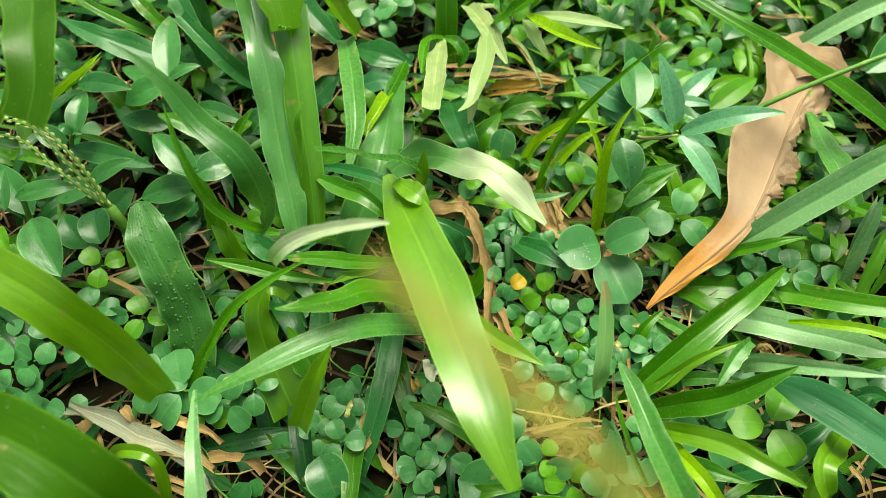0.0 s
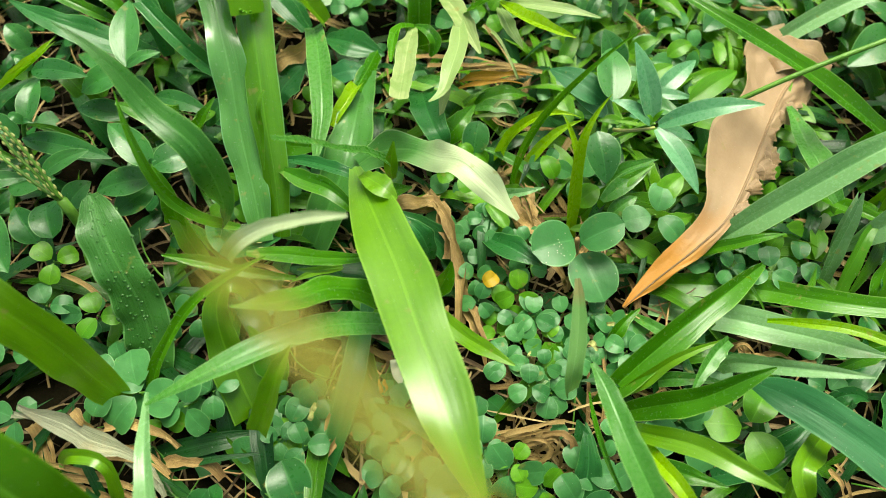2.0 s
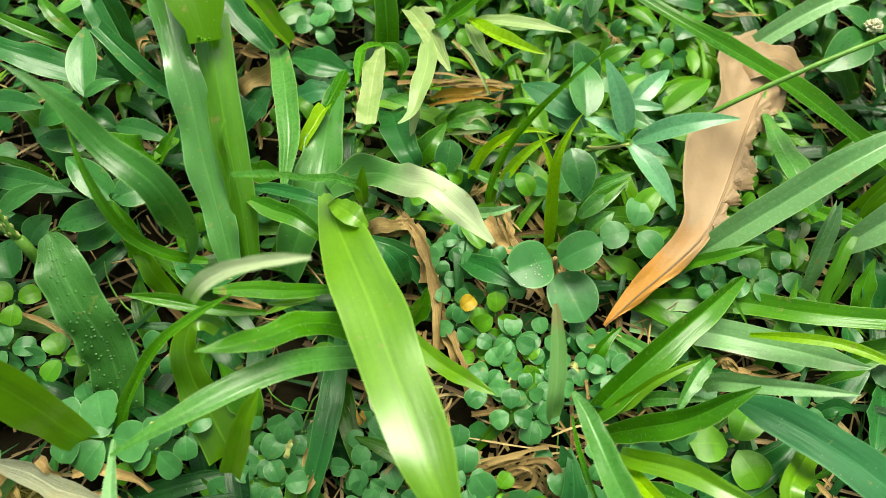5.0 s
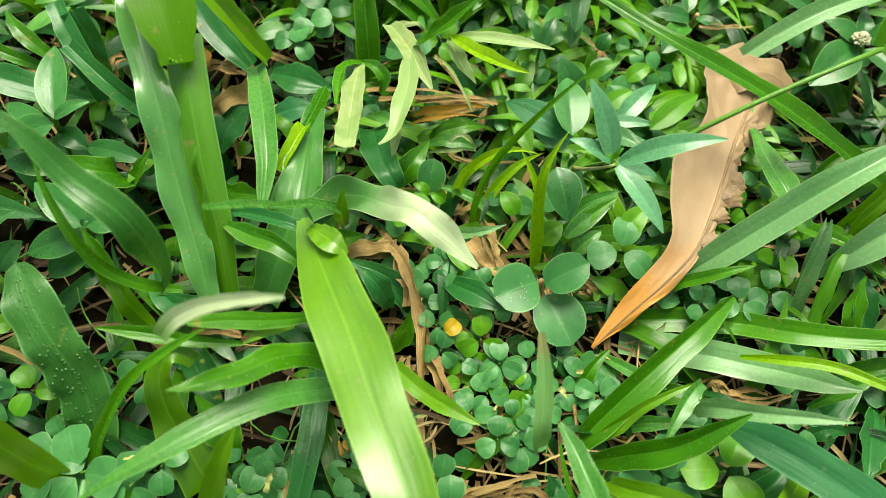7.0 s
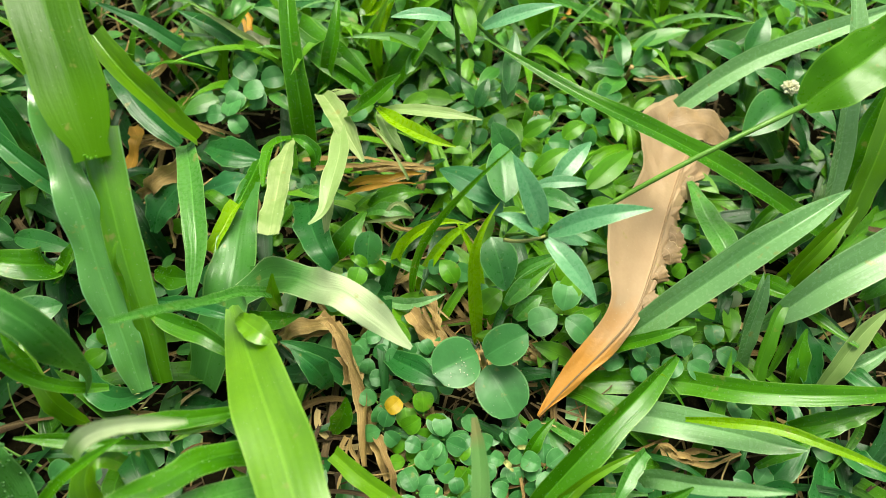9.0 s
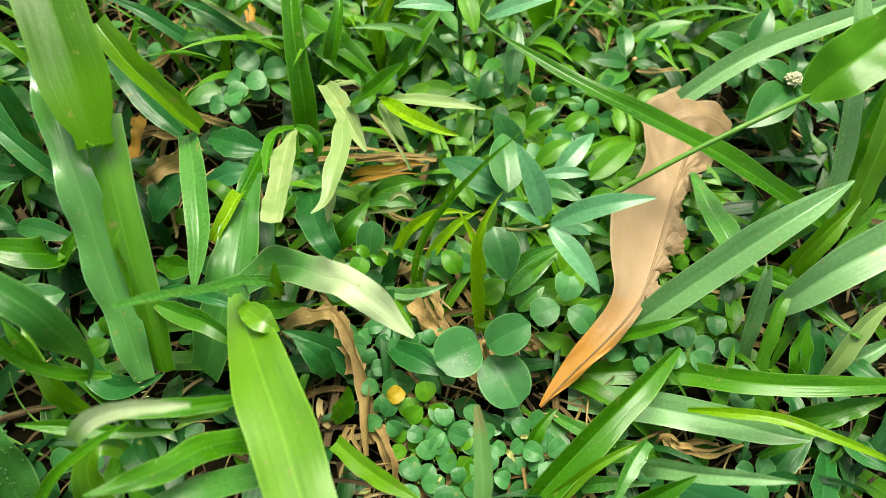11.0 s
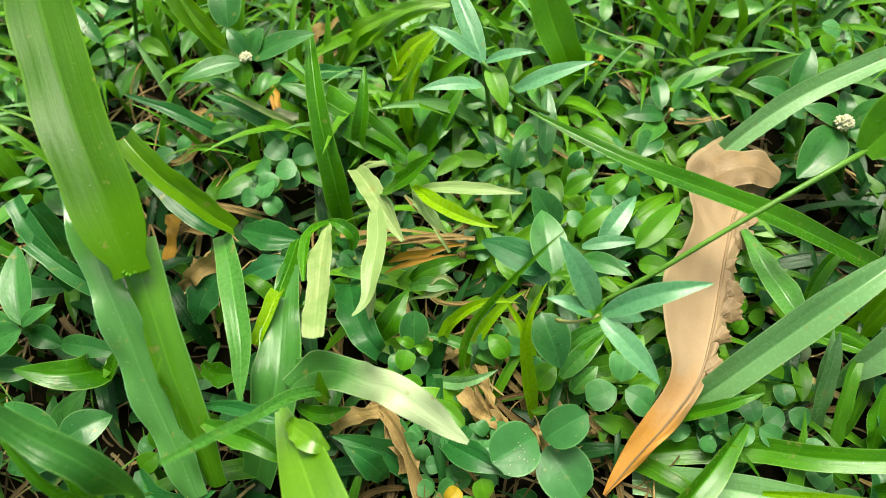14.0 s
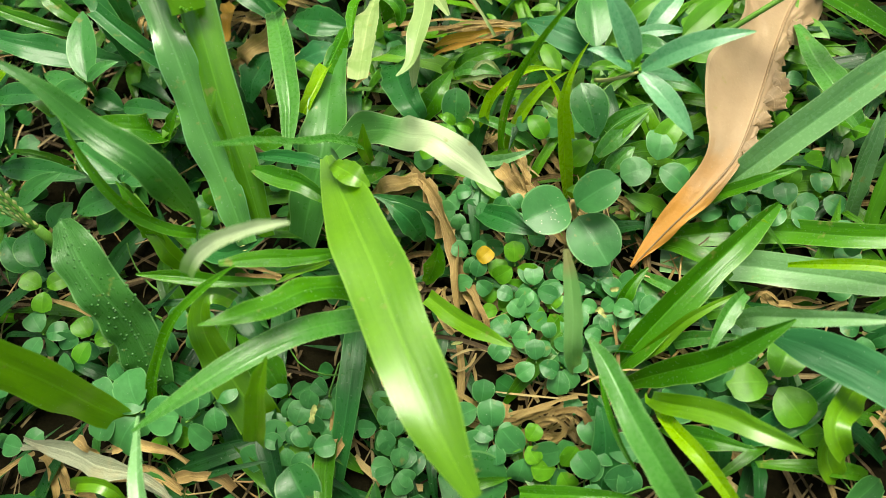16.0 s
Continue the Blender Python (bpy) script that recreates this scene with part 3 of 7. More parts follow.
blade(g, (-43.7, 43.9, 8), (-47.4, 52.6, 18), (-50, 60.7, 28), (-49.9, 67.1, 36), (-46.6, 70.7, 40), (-41.7, 69.5, 36), w=12.2, mat=LIME, shape=prof(0.98, 1.00, 0.95, 0.75, 0.55, 0.41, 0.34), n=28, fold=0.12, wave=0.14, sway=0.045, twist=(-2, 2), waves=3, label="wavy lime blade bent over at its top")
blade(g, (-36.2, 48.9, 10), (-38.6, 56, 20), (-43.4, 63.2, 28), w=9.8, mat=GRASS, shape=prof(0.18, 0.45, 0.73, 1.00, 0.73, 0.39, 0.06), n=16, fold=0.15, wave=0.09, sway=0.045, twist=(8, -12))
blade(g, (-70.3, 43.1, 3), (-71, 50.4, 14), (-63.3, 58.3, 30), (-53.7, 64.4, 42), (-44.4, 67.6, 50), (-33.7, 71, 56), w=3.9, mat=GRASS, shape=prof(1.00, 0.97, 0.93, 0.88, 0.79, 0.63, 0.09), n=30, fold=0.4, wave=0.09, sway=0.045, twist=(-2, 18), label="thin blade bowed like a hoop")
blade(g, (-29.4, 72.1, 40), (-42.3, 73, 42), (-52.2, 74.6, 44), (-62.2, 75.8, 46), w=3.7, mat=GRASS, shape=prof(0.30, 0.55, 0.80, 0.93, 1.00, 0.62, 0.14), n=18, fold=0.5, wave=0.09, sway=0.045, twist=(4, 5))

# ---- grey-green arching blades ----
g = tuft((-57.1, 100.7, 4), "grass plant with long arching grey-green blades")
blade(g, (-51.4, 90, 36), (-46.8, 88.2, 58), (-49.3, 91.7, 70), (-58.5, 98.4, 76), (-65.4, 104.6, 84), (-76.2, 110.3, 90), w=7.8, mat=SOFT_SHADED, shape=lance, base=0.8, fold=0.15, n=24, label="long arching blade fading to grey")
blade(g, (-46.4, 88.6, 36), (-59.8, 88.9, 48), (-65.3, 95.3, 62), (-69.6, 106.8, 72), w=3.2, mat=GRASS, shape=lance, fold=0.3, label="narrow blade with a white tip")
blade(g, (-61, 87, 12), (-63.5, 90.1, 30), (-71, 104.9, 34), w=5.6, mat=LIME, shape=slim)
blade(g, (-62.3, 42.6, 40), (-59.8, 32.1, 44), (-57.4, 22.7, 46), (-56.1, 14.2, 44), (-59.5, 4, 26), w=5, mat=PALE_SHEEN, shape=prof(0.14, 0.48, 0.76, 0.96, 1.00, 0.92, 0.84), n=22, fold=0.3, wave=0.09, sway=0.045, twist=(8, -5))
blade(g, (-62.4, 102.9, 14), (-55.4, 93, 16), (-38.5, 92.1, 22), w=7, mat=DEEP, shape=slim)

# ---- blistered blade and seed stalk ----
g = tuft((-75.7, 57.2, 2), "dull dark grass blade covered with small blisters")
made = sheet(((-73.3, 55.2, 6), (-73.8, 69.7, 28), (-79, 81.8, 40), (-84.6, 94.1, 44)), 13.3, shape=blunt, n=64, across=16, fold=0.1, wave=0.12, waves=5, base=0.55, sway=0.06, seed=77)
b = part("blade", made, BLISTER, g, "dark green blade with a broken tip")
spots = np.random.RandomState(9).choice(len(made[0]), 90, replace=False)
part("blistered_skin", grains(made[0][spots] - VIEW * 0.25, np.repeat(VIEW[None], len(spots), 0), 0.36, 0.5, 7), BLISTER, b, "small raised blisters")
g = thing("seed_stalk", (-93.5, 88.5, 4), "grass flower stalk with three dotted seed spikes", "seed head", "seed heads")
stalk(g, (-92.6, 86.5, 4), (-92.5, 91.1, 24), (-95, 95.7, 38), r=1.9, r1=1.5)


def spike(parent, pts, count=26, mat=None, size=1.0):
    c = curve_through(pts, count)
    d = np.gradient(c, axis=0)
    off = np.cross(d, VIEW)
    off /= np.linalg.norm(off, axis=1)[:, None] + 1e-9
    sgn = np.where(np.arange(count + 1) % 2 == 0, 1, -1)[:, None]
    one = part("spike", tube(pts, 0.6 * size, 0.35 * size, 12, 6), mat or STEM, parent)
    length, thick = (2.3, 0.42) if mat else (1.7, 0.46)
    way = d / np.linalg.norm(d, axis=1)[:, None] + off * sgn * 0.12
    for at, to in zip(c + off * sgn * 0.4 * size, way):
        part("seed", grains([at], [to], length * size, thick * size, 5), mat or SEED, one)


spike(g, [(-95.1, 95.9, 38), (-105.4, 105.3, 46), (-115.1, 114.3, 50), (-128.7, 117.7, 50)], 30)
spike(g, [(-95.6, 96.3, 38), (-103, 105.9, 48), (-110.4, 112.5, 52), (-116.9, 117.7, 54)], 30)
spike(g, [(-96.3, 96.1, 37), (-110.7, 105.9, 42), (-121.4, 114.1, 44), (-131.9, 116.5, 44)])
g = tuft((-138.6, 148.7, 10), "narrow folded yellow-green young grass shoot")
blade(g, (-123.4, 132.4, 36), (-112.8, 137, 42), (-105.3, 146.9, 44), w=2.8, mat=BRIGHT, shape=lance, fold=0.9)
blade(g, (-120.9, 132.2, 38), (-110.6, 137.3, 43), (-104.7, 145.5, 44), w=1.6, mat=BRIGHT, shape=lance, fold=0.9)

# ---- near blades at the side ----
# JOINT blades here: shade of backlit, turned-away faces put into the darker colour
g = tuft((-148.4, 121.4, 30), "broad lime grass blade raised high over the lawn")
blade(g, (-104.3, 139.3, 90), (-92.6, 114.1, 92), (-90.8, 101.3, 90), (-93.4, 92.7, 84), w=13.3, mat=JOINT, shape=cut, base=0.9, wave=0.12, waves=3, fold=0.2)
blade(g, (-140.4, 114.8, 40), (-102.6, 106.1, 80), (-104.2, 130.4, 86), w=2.9, mat=LIME, shape=cut)
g = tuft((-84.9, 49.3, 2), "broad bright blade leaning out from its root")
blade(g, (-76.9, 44.8, 8), (-79.4, 47.7, 20), (-82.1, 50.6, 38), (-86.6, 54.2, 52), (-93.3, 58.6, 64), (-105.3, 64.6, 70), w=12.4, mat=LIME, shape=prof(0.10, 0.74, 0.91, 1.00, 1.00, 0.97, 0.91), n=28, fold=0.15, wave=0.09, sway=0.045, twist=(-4, 12), label="broad bright green blade")
g = tuft((-65.1, 4.1, 20), "wide green blade close over the ground, coloured dark as if in shade")
blade(g, (-58.4, 3.7, 40), (-67.5, 15.6, 76), (-80.8, 22.6, 84), (-95.3, 27.3, 86), w=18, mat=JOINT, shape=cut, base=0.6, fold=0.15, n=18)
g = tuft((-95.4, 28.6, 2), "small curled lime grass shoot")
blade(g, (-92.2, 30, 12), (-83.5, 30.4, 24), (-76, 28.5, 26), (-74.5, 23.5, 18), (-76.6, 18.7, 8), w=4.1, mat=LIME, shape=cut, fold=0.5)

# ---- teal blades behind the herbs ----
g = tuft((-65.4, 160.6, 4), "deep teal grass with overlapping broad blades")
blade(g, (-62.4, 154.2, 14), (-72.6, 156.3, 28), (-87, 168.5, 36), w=6.6, mat=DEEP, shape=cut, fold=0.5)
blade(g, (-85.3, 161, 20), (-104.8, 160.6, 30), (-129.7, 170.4, 34), w=9.3, mat=DEEP, shape=slim, fold=0.2)
blade(g, (-96.1, 167.8, 26), (-110.7, 170.4, 34), (-127.8, 179, 38), w=4.2, mat=GRASS, shape=slim, fold=0.4)
blade(g, (-80.9, 158.9, 22), (-84.8, 167.9, 34), (-91.6, 182, 40), w=7.1, mat=DEEP, shape=cut, fold=0.2)
blade(g, (-93, 169.1, 30), (-98.7, 171, 36), (-106.5, 181.5, 38), w=4.8, mat=GRASS, shape=slim)

# ---- wavy blades beside the jointed shoot ----
g = tuft((-28, 108.1, 0), "carpet grass with wavy grey-green blades and a cut stub")
blade(g, (-31.2, 95.8, 8), (-25.7, 105.6, 18), (-21, 117, 24), (-18.8, 130.2, 24), (-17.2, 143.5, 22), (-15.4, 156.9, 18), w=13.3, mat=SOFT_SHADED, shape=prof(0.68, 0.89, 1.00, 0.97, 0.82, 0.61, 0.41), n=40, fold=0.16, wave=0.16, sway=0.045, twist=(3, -6), waves=4, label="wavy grey-green blade")
blade(g, (-26, 130.1, 24), (-22, 136.6, 26), (-18.3, 145.3, 24), w=4.5, mat=BRIGHT, shape=prof(0.74, 0.80, 0.86, 0.91, 0.94, 0.97, 1.00), n=14, fold=0.7, wave=0.09, sway=0.045, twist=(-7, 15), name="stub", label="bright lime cut stub")
blade(g, (-18.8, 145.3, 23), (-15.9, 155.5, 20), (-13, 168.1, 15), w=4.6, mat=GRASS, shape=prof(0.97, 0.98, 1.00, 1.00, 0.99, 0.98, 0.97), n=12, fold=-0.6, wave=0.09, sway=0.045, twist=(-1, -11), name="stub")
blade(g, (-49.7, 181.3, 60), (-42.9, 172.3, 54), (-36.7, 167.9, 44), (-29.3, 165, 31), w=7.2, mat=LIME, shape=prof(0.86, 0.93, 1.00, 1.00, 0.96, 0.84, 0.71), n=20, fold=0.6, wave=0.09, sway=0.045, twist=(8, 18), label="bright folded blade kinked downwards")
blade(g, (-32.8, 164, 30), (-30, 150.5, 33), (-27.8, 137, 35), (-27, 125.7, 35), (-28, 117.8, 33), (-28.8, 110.8, 31), w=7.1, mat=SOFT, shape=prof(0.83, 0.93, 0.99, 1.00, 0.92, 0.64, 0.07), n=26, fold=0.25, wave=0.04, sway=0.045, twist=(-6, 11), label="pale drooping pointed blade")
blade(g, (-37.1, 170.3, 22), (-43.6, 176.3, 26), (-51, 186.4, 28), (-57.4, 198.7, 28), w=7.9, mat=DEEP, shape=prof(0.41, 0.72, 0.93, 0.98, 1.00, 0.97, 0.94), n=16, fold=0.2, wave=0.09, sway=0.045, twist=(8, -3))
blade(g, (-46.8, 145, 12), (-42.2, 151.4, 18), (-35.1, 158.4, 20), w=12.3, mat=DEEP, shape=prof(0.18, 0.46, 0.74, 1.00, 0.69, 0.37, 0.06), n=14, fold=0.15, wave=0.09, sway=0.045, twist=(3, 15))
blade(g, (-32.4, 177.5, 10), (-21.8, 170, 16), (-10.8, 166.5, 14), w=11, mat=DEEP, shape=prof(0.21, 0.47, 0.74, 1.00, 0.82, 0.45, 0.07), n=14, fold=0.15, wave=0.09, sway=0.045, twist=(-7, -16))
blade(g, (-34, 160.4, 8), (-24, 160.5, 12), (-13.8, 161.3, 12), w=9.1, mat=TEAL, shape=prof(0.25, 0.50, 0.75, 1.00, 0.72, 0.40, 0.08), n=14, fold=0.15, wave=0.09, sway=0.045, twist=(-12, 10))
blade(g, (-44.5, 131.3, 14), (-36.2, 123.5, 22), (-29.2, 122, 24), w=7.3, mat=GRASS, shape=prof(0.28, 0.48, 0.67, 0.86, 1.00, 0.54, 0.09), n=14, fold=0.2, wave=0.09, sway=0.045, twist=(-12, -13))
blade(g, (-6.2, 109.8, 26), (-6.1, 109.9, 36), (-5.2, 112.6, 42), w=3.9, mat=LIME, shape=prof(0.50, 0.66, 0.83, 1.00, 0.95, 0.55, 0.15), n=14, fold=0.5, wave=0.09, sway=0.045, twist=(-7, -4))
blade(g, (-14.3, 122.1, 26), (-7.4, 117.7, 30), (-1.1, 114.7, 30), w=5.9, mat=SOFT, shape=prof(0.33, 0.56, 0.78, 1.00, 0.86, 0.48, 0.11), n=14, fold=0.15, wave=0.09, sway=0.045, twist=(-7, 8))

# ---- faded tuft ----
g = tuft((12.5, 182.7, 0), "half-faded grass tuft with papery bleached blades and green shoots")
blade(g, (0, 158.3, 37), (-1.6, 145, 44), (-2.4, 132.9, 50), (-2.7, 123.8, 54), (-3.3, 115.6, 57), w=6.7, mat=PALE, shape=prof(0.35, 0.66, 0.95, 0.99, 1.00, 0.92, 0.74), n=26, fold=0.16, wave=0.24, sway=0.045, twist=(-7, -3), waves=2.2, rag=0.12, label="papery bleached strip with a torn end")
blade(g, (0, 158.3, 37), (-4.6, 153.1, 42), (-5.8, 144.5, 46), (-6.2, 135.4, 48), w=3.4, mat=GRASS, shape=prof(0.50, 0.64, 0.78, 0.90, 1.00, 0.63, 0.27), n=14, fold=0.5, wave=0.09, sway=0.045, twist=(-3, -17))
blade(g, (0, 159.6, 36), (3.7, 156.1, 38), (6.5, 153, 36), (5, 151, 32), w=4, mat=GRASS, shape=prof(0.25, 0.55, 0.85, 0.95, 1.00, 0.65, 0.25), n=14, fold=0.3, wave=0.09, sway=0.045, twist=(-3, 8))
blade(g, (8.8, 182.8, 26), (12.5, 172.3, 31), (16.6, 159.4, 35), (20.4, 148.8, 36), w=7.1, mat=PALE, shape=prof(0.68, 0.84, 1.00, 0.94, 0.88, 0.54, 0.14), n=20, fold=0.3, wave=0.08, sway=0.045, twist=(3, 0), label="bleached pointed blade")
blade(g, (14, 162.9, 34), (13.4, 147.6, 40), (10.7, 136.3, 42), (8, 129.3, 42), (4.5, 126.1, 42), w=6.2, mat=WITHER, shape=prof(0.56, 0.77, 0.97, 1.00, 0.89, 0.57, 0.08), n=24, fold=0.22, wave=0.14, sway=0.045, twist=(-8, -16), waves=2.5, label="half-bleached yellow-green blade")
blade(g, (10.3, 140.7, 36), (9.2, 132.9, 36), (8.1, 128, 32), w=3.4, mat=PALE, shape=prof(0.58, 0.72, 0.86, 1.00, 0.82, 0.50, 0.19), n=12, fold=0.2, wave=0.09, sway=0.045, twist=(-7, 13))
blade(g, (25.8, 158.6, 46), (33.4, 155.6, 50), (43.3, 151.9, 52), (54, 147.8, 53), w=3.7, mat=WITHER, shape=prof(0.36, 0.70, 0.96, 1.00, 0.94, 0.54, 0.13), n=20, fold=0.25, wave=0.09, sway=0.045, twist=(1, 2), label="pale green blade with a straw edge")
blade(g, (25.9, 160.2, 46), (30.6, 151, 51), (37.3, 142.4, 55), (45.2, 136.9, 57), w=4.3, mat=BRIGHT, shape=prof(0.38, 0.69, 1.00, 0.99, 0.93, 0.56, 0.10), n=20, fold=0.5, wave=0.09, sway=0.045, twist=(8, -11), label="yellow-green folded blade with a straw edge")
blade(g, (26.7, 163.4, 40), (28.3, 153, 44), (32.8, 145.7, 42), w=5.4, mat=WITHER, shape=prof(0.37, 0.58, 0.79, 1.00, 0.85, 0.49, 0.12), n=14, fold=0.3, wave=0.09, sway=0.045, twist=(7, 9), rag=0.2)
blade(g, (16.4, 167.3, 34), (22, 163, 44), (27.4, 161.4, 52), (32.9, 161.7, 58), w=5.7, mat=GRASS, shape=prof(0.37, 0.62, 0.87, 0.99, 1.00, 0.68, 0.16), n=18, fold=0.3, wave=0.09, sway=0.045, twist=(7, 4))
blade(g, (1.2, 176.4, 6), (1.1, 182.2, 22), (0.4, 197, 36), (0.9, 212, 43), (1.5, 230.9, 46), w=7.8, mat=GRASS, shape=prof(0.89, 1.00, 0.97, 0.84, 0.71, 0.44, 0.07), n=24, fold=0.5, wave=0.09, sway=0.045, twist=(3, -2))
blade(g, (5.4, 195, 6), (10.3, 194.4, 22), (14.4, 200.9, 34), (16.8, 213.9, 38), w=5.1, mat=GRASS, shape=prof(0.47, 0.69, 0.91, 0.98, 1.00, 0.59, 0.11), n=18, fold=0.5, wave=0.09, sway=0.045, twist=(3, 10))
blade(g, (2.1, 146.2, 20), (4.4, 131.3, 30), (7.1, 122.3, 32), (9.3, 119.9, 28), w=9.8, mat=DEEP, shape=prof(0.90, 0.94, 0.97, 1.00, 0.91, 0.76, 0.50), n=20, fold=0.2, wave=0.12, sway=0.045, twist=(-7, -2), label="deep green wavy drooping blade")
blade(g, (0.5, 151.6, 20), (7.6, 145.5, 26), (14.4, 144, 24), w=4.1, mat=SOFT, shape=prof(0.53, 0.68, 0.84, 1.00, 0.95, 0.56, 0.17), n=14, fold=0.2, wave=0.09, sway=0.045, twist=(-1, -7))
blade(g, (19.8, 144.2, 14), (26.8, 142.3, 18), (34, 140.8, 16), w=5.2, mat=SOFT, shape=prof(0.35, 0.57, 0.78, 1.00, 0.75, 0.45, 0.14), n=14, fold=0.2, wave=0.09, sway=0.045, twist=(8, -13))
blade(g, (8.4, 130.2, 12), (12.1, 131.3, 20), (19.6, 141.3, 20), w=7.5, mat=GRASS, shape=prof(0.28, 0.63, 0.98, 1.00, 0.70, 0.40, 0.09), n=14, fold=0.2, wave=0.09, sway=0.045, twist=(-12, -12))
blade(g, (20.1, 147.9, 10), (27.5, 149.7, 14), (38.9, 151.3, 12), w=7.1, mat=GRASS, shape=prof(0.31, 0.64, 0.96, 1.00, 0.70, 0.40, 0.10), n=14, fold=0.2, wave=0.09, sway=0.045, twist=(-8, 13))

# ---- pale blade ----
g = tuft((-12.2, 123.3, 0), "drooping bleached carpet grass blade with wavy edges")
blade(g, (-16.4, 114.8, 26), (-9.9, 116.6, 30), (-1.1, 113.4, 36), (7, 107.1, 42), (13.1, 103.6, 46), (19.3, 97.7, 45), (24.2, 93.2, 43), (28.7, 89.2, 40), w=10.3, mat=WORN, shape=prof(0.66, 1.00, 0.94, 0.83, 0.79, 0.70, 0.11), n=48, fold=0.12, wave=0.3, sway=0.05, twist=(0, -6), waves=3.4, label="wavy blade bleached towards its worn end")
blade(g, (-28.4, 85.9, 83), (-23, 91.1, 74), (-17.4, 98.4, 60), (-11.6, 106.1, 46), (-6.8, 109.6, 36), w=3.4, mat=SOFT, shape=prof(0.39, 0.64, 0.76, 0.85, 0.95, 1.00, 0.90), n=22, fold=0.25, wave=0.09, sway=0.045, twist=(11, 8), label="thin pale blade laid across")
blade(g, (20.2, 99.8, 10), (29.3, 89.7, 20), (37.6, 83.4, 22), w=8, mat=DEEP, shape=prof(0.24, 0.49, 0.74, 0.98, 1.00, 0.54, 0.07), n=14, fold=0.2, wave=0.09, sway=0.045, twist=(-2, 5))
blade(g, (-16.3, 112.2, 18), (-6.7, 106, 26), (-0.2, 105.9, 28), w=5.5, mat=GRASS, shape=prof(0.35, 0.51, 0.68, 0.84, 1.00, 0.57, 0.11), n=14, fold=0.2, wave=0.09, sway=0.045, twist=(-7, -4))

# ---- sedges in the middle ----
g = tuft((32.5, 120.1, 2), "slender sedge with stiff dark stalk-like blades")
blade(g, (31.2, 116.7, 8), (34.3, 118.5, 36), (44.5, 118.6, 64), (58.2, 123.1, 78), w=2.3, mat=GRASS, shape=lance, fold=0.7)
blade(g, (27.3, 126.7, 8), (32.1, 125.6, 30), (40.4, 125.3, 38), (48.7, 122.4, 40), w=3.6, mat=BRIGHT, shape=lance, fold=0.5)
g = tuft((50.8, 101.6, 2), "bright narrow sedge shoot")
blade(g, (49.6, 100.7, 6), (48, 107.5, 26), (48.9, 115.5, 42), (55.4, 123.2, 50), w=3.9, mat=BRIGHT, shape=lance, base=0.8, fold=0.6)
blade(g, (51.9, 106, 6), (60.7, 110, 18), (74.3, 116.9, 24), w=4.9, mat=GRASS, shape=lance, fold=0.3)

# ---- long crossing blades ----
g = tuft((175.8, 122.7, 0), "long grass blade slanting across the dead leaf")
blade(g, (165.6, 117.8, 14), (123.6, 134.3, 40), (87.8, 150.6, 52), (57.8, 177.4, 54), w=6.8, mat=GRASS, shape=lance, fold=0.35, n=20)
g = tuft((73.1, 136.1, 4), "thin jointed grass stalk ending in a broad leaf")
stalk(g, (71.1, 123.6, 26), (84.8, 126, 34), (102.9, 129.7, 46), (142.4, 140.8, 58), r=0.75, r1=0.85, mat=STEM)
blade(g, (141.4, 140.3, 58), (152.3, 145.2, 66), (176.2, 156.6, 72), w=17, mat=VERDANT, shape=slim, fold=0.25, n=24, label="broad lime leaf at the stalk's end")
g = tuft((120.4, 170.9, 2), "pale teal grass blade rising past the dead leaf")
blade(g, (117.4, 167, 10), (148.9, 178.6, 30), (181.1, 183.8, 40), (217.5, 191.4, 46), w=7.5, mat=PALE_SHEEN, shape=lance, fold=0.4)
g = tuft((178.8, 139.2, 2), "upright pale grass blades")
blade(g, (177.5, 138.4, 8), (183.5, 152.2, 26), (190.4, 164.6, 40), w=7.4, mat=GRASS, shape=lance)

# ---- sedge tuft beside the dead leaf ----
g = tuft((77.7, 84.1, 0), "wide sedge tuft with glossy blades spreading flat")
blade(g, (84.5, 92.2, 2), (98.5, 96.4, 22), (113.1, 101.5, 36), (127, 106.5, 46), (137.3, 110.6, 51), (148.2, 115.7, 53), w=9.1, mat=PALE_SHEEN, shape=prof(0.38, 0.71, 0.96, 1.00, 0.96, 0.78, 0.07), n=30, fold=0.4, wave=0.09, sway=0.045, twist=(8, 18), label="long blade folded along its middle, one half coloured lighter as if lit")
blade(g, (85.9, 92.4, 10), (93.2, 91, 20), (99.7, 90.3, 26), (107.5, 91.1, 28), w=3.8, mat=GRASS, shape=prof(0.90, 0.95, 1.00, 0.98, 0.87, 0.56, 0.12), n=16, fold=0.3, wave=0.09, sway=0.045, twist=(3, 16))
blade(g, (73.2, 84.7, 4), (89.4, 83.6, 7), (106.1, 80.3, 11), (120, 73.5, 20), (141.4, 68.5, 25), (164.1, 67.3, 24), w=7.6, mat=GRASS, shape=prof(0.76, 0.97, 1.00, 0.89, 0.79, 0.63, 0.41), n=28, fold=0.3, wave=0.05, sway=0.045, twist=(-9, 4))
blade(g, (73.3, 78.8, 3), (86.3, 74.9, 6), (101.2, 68.7, 12), (114.2, 62.5, 19), (121.3, 58, 24), (128.2, 55.4, 26), w=9.6, mat=PALE_SHEEN, shape=prof(0.78, 0.93, 0.99, 1.00, 0.91, 0.70, 0.09), n=30, fold=0.25, wave=0.05, sway=0.045, twist=(7, -4), waves=3, label="pale striped blade with a silvery sheen")
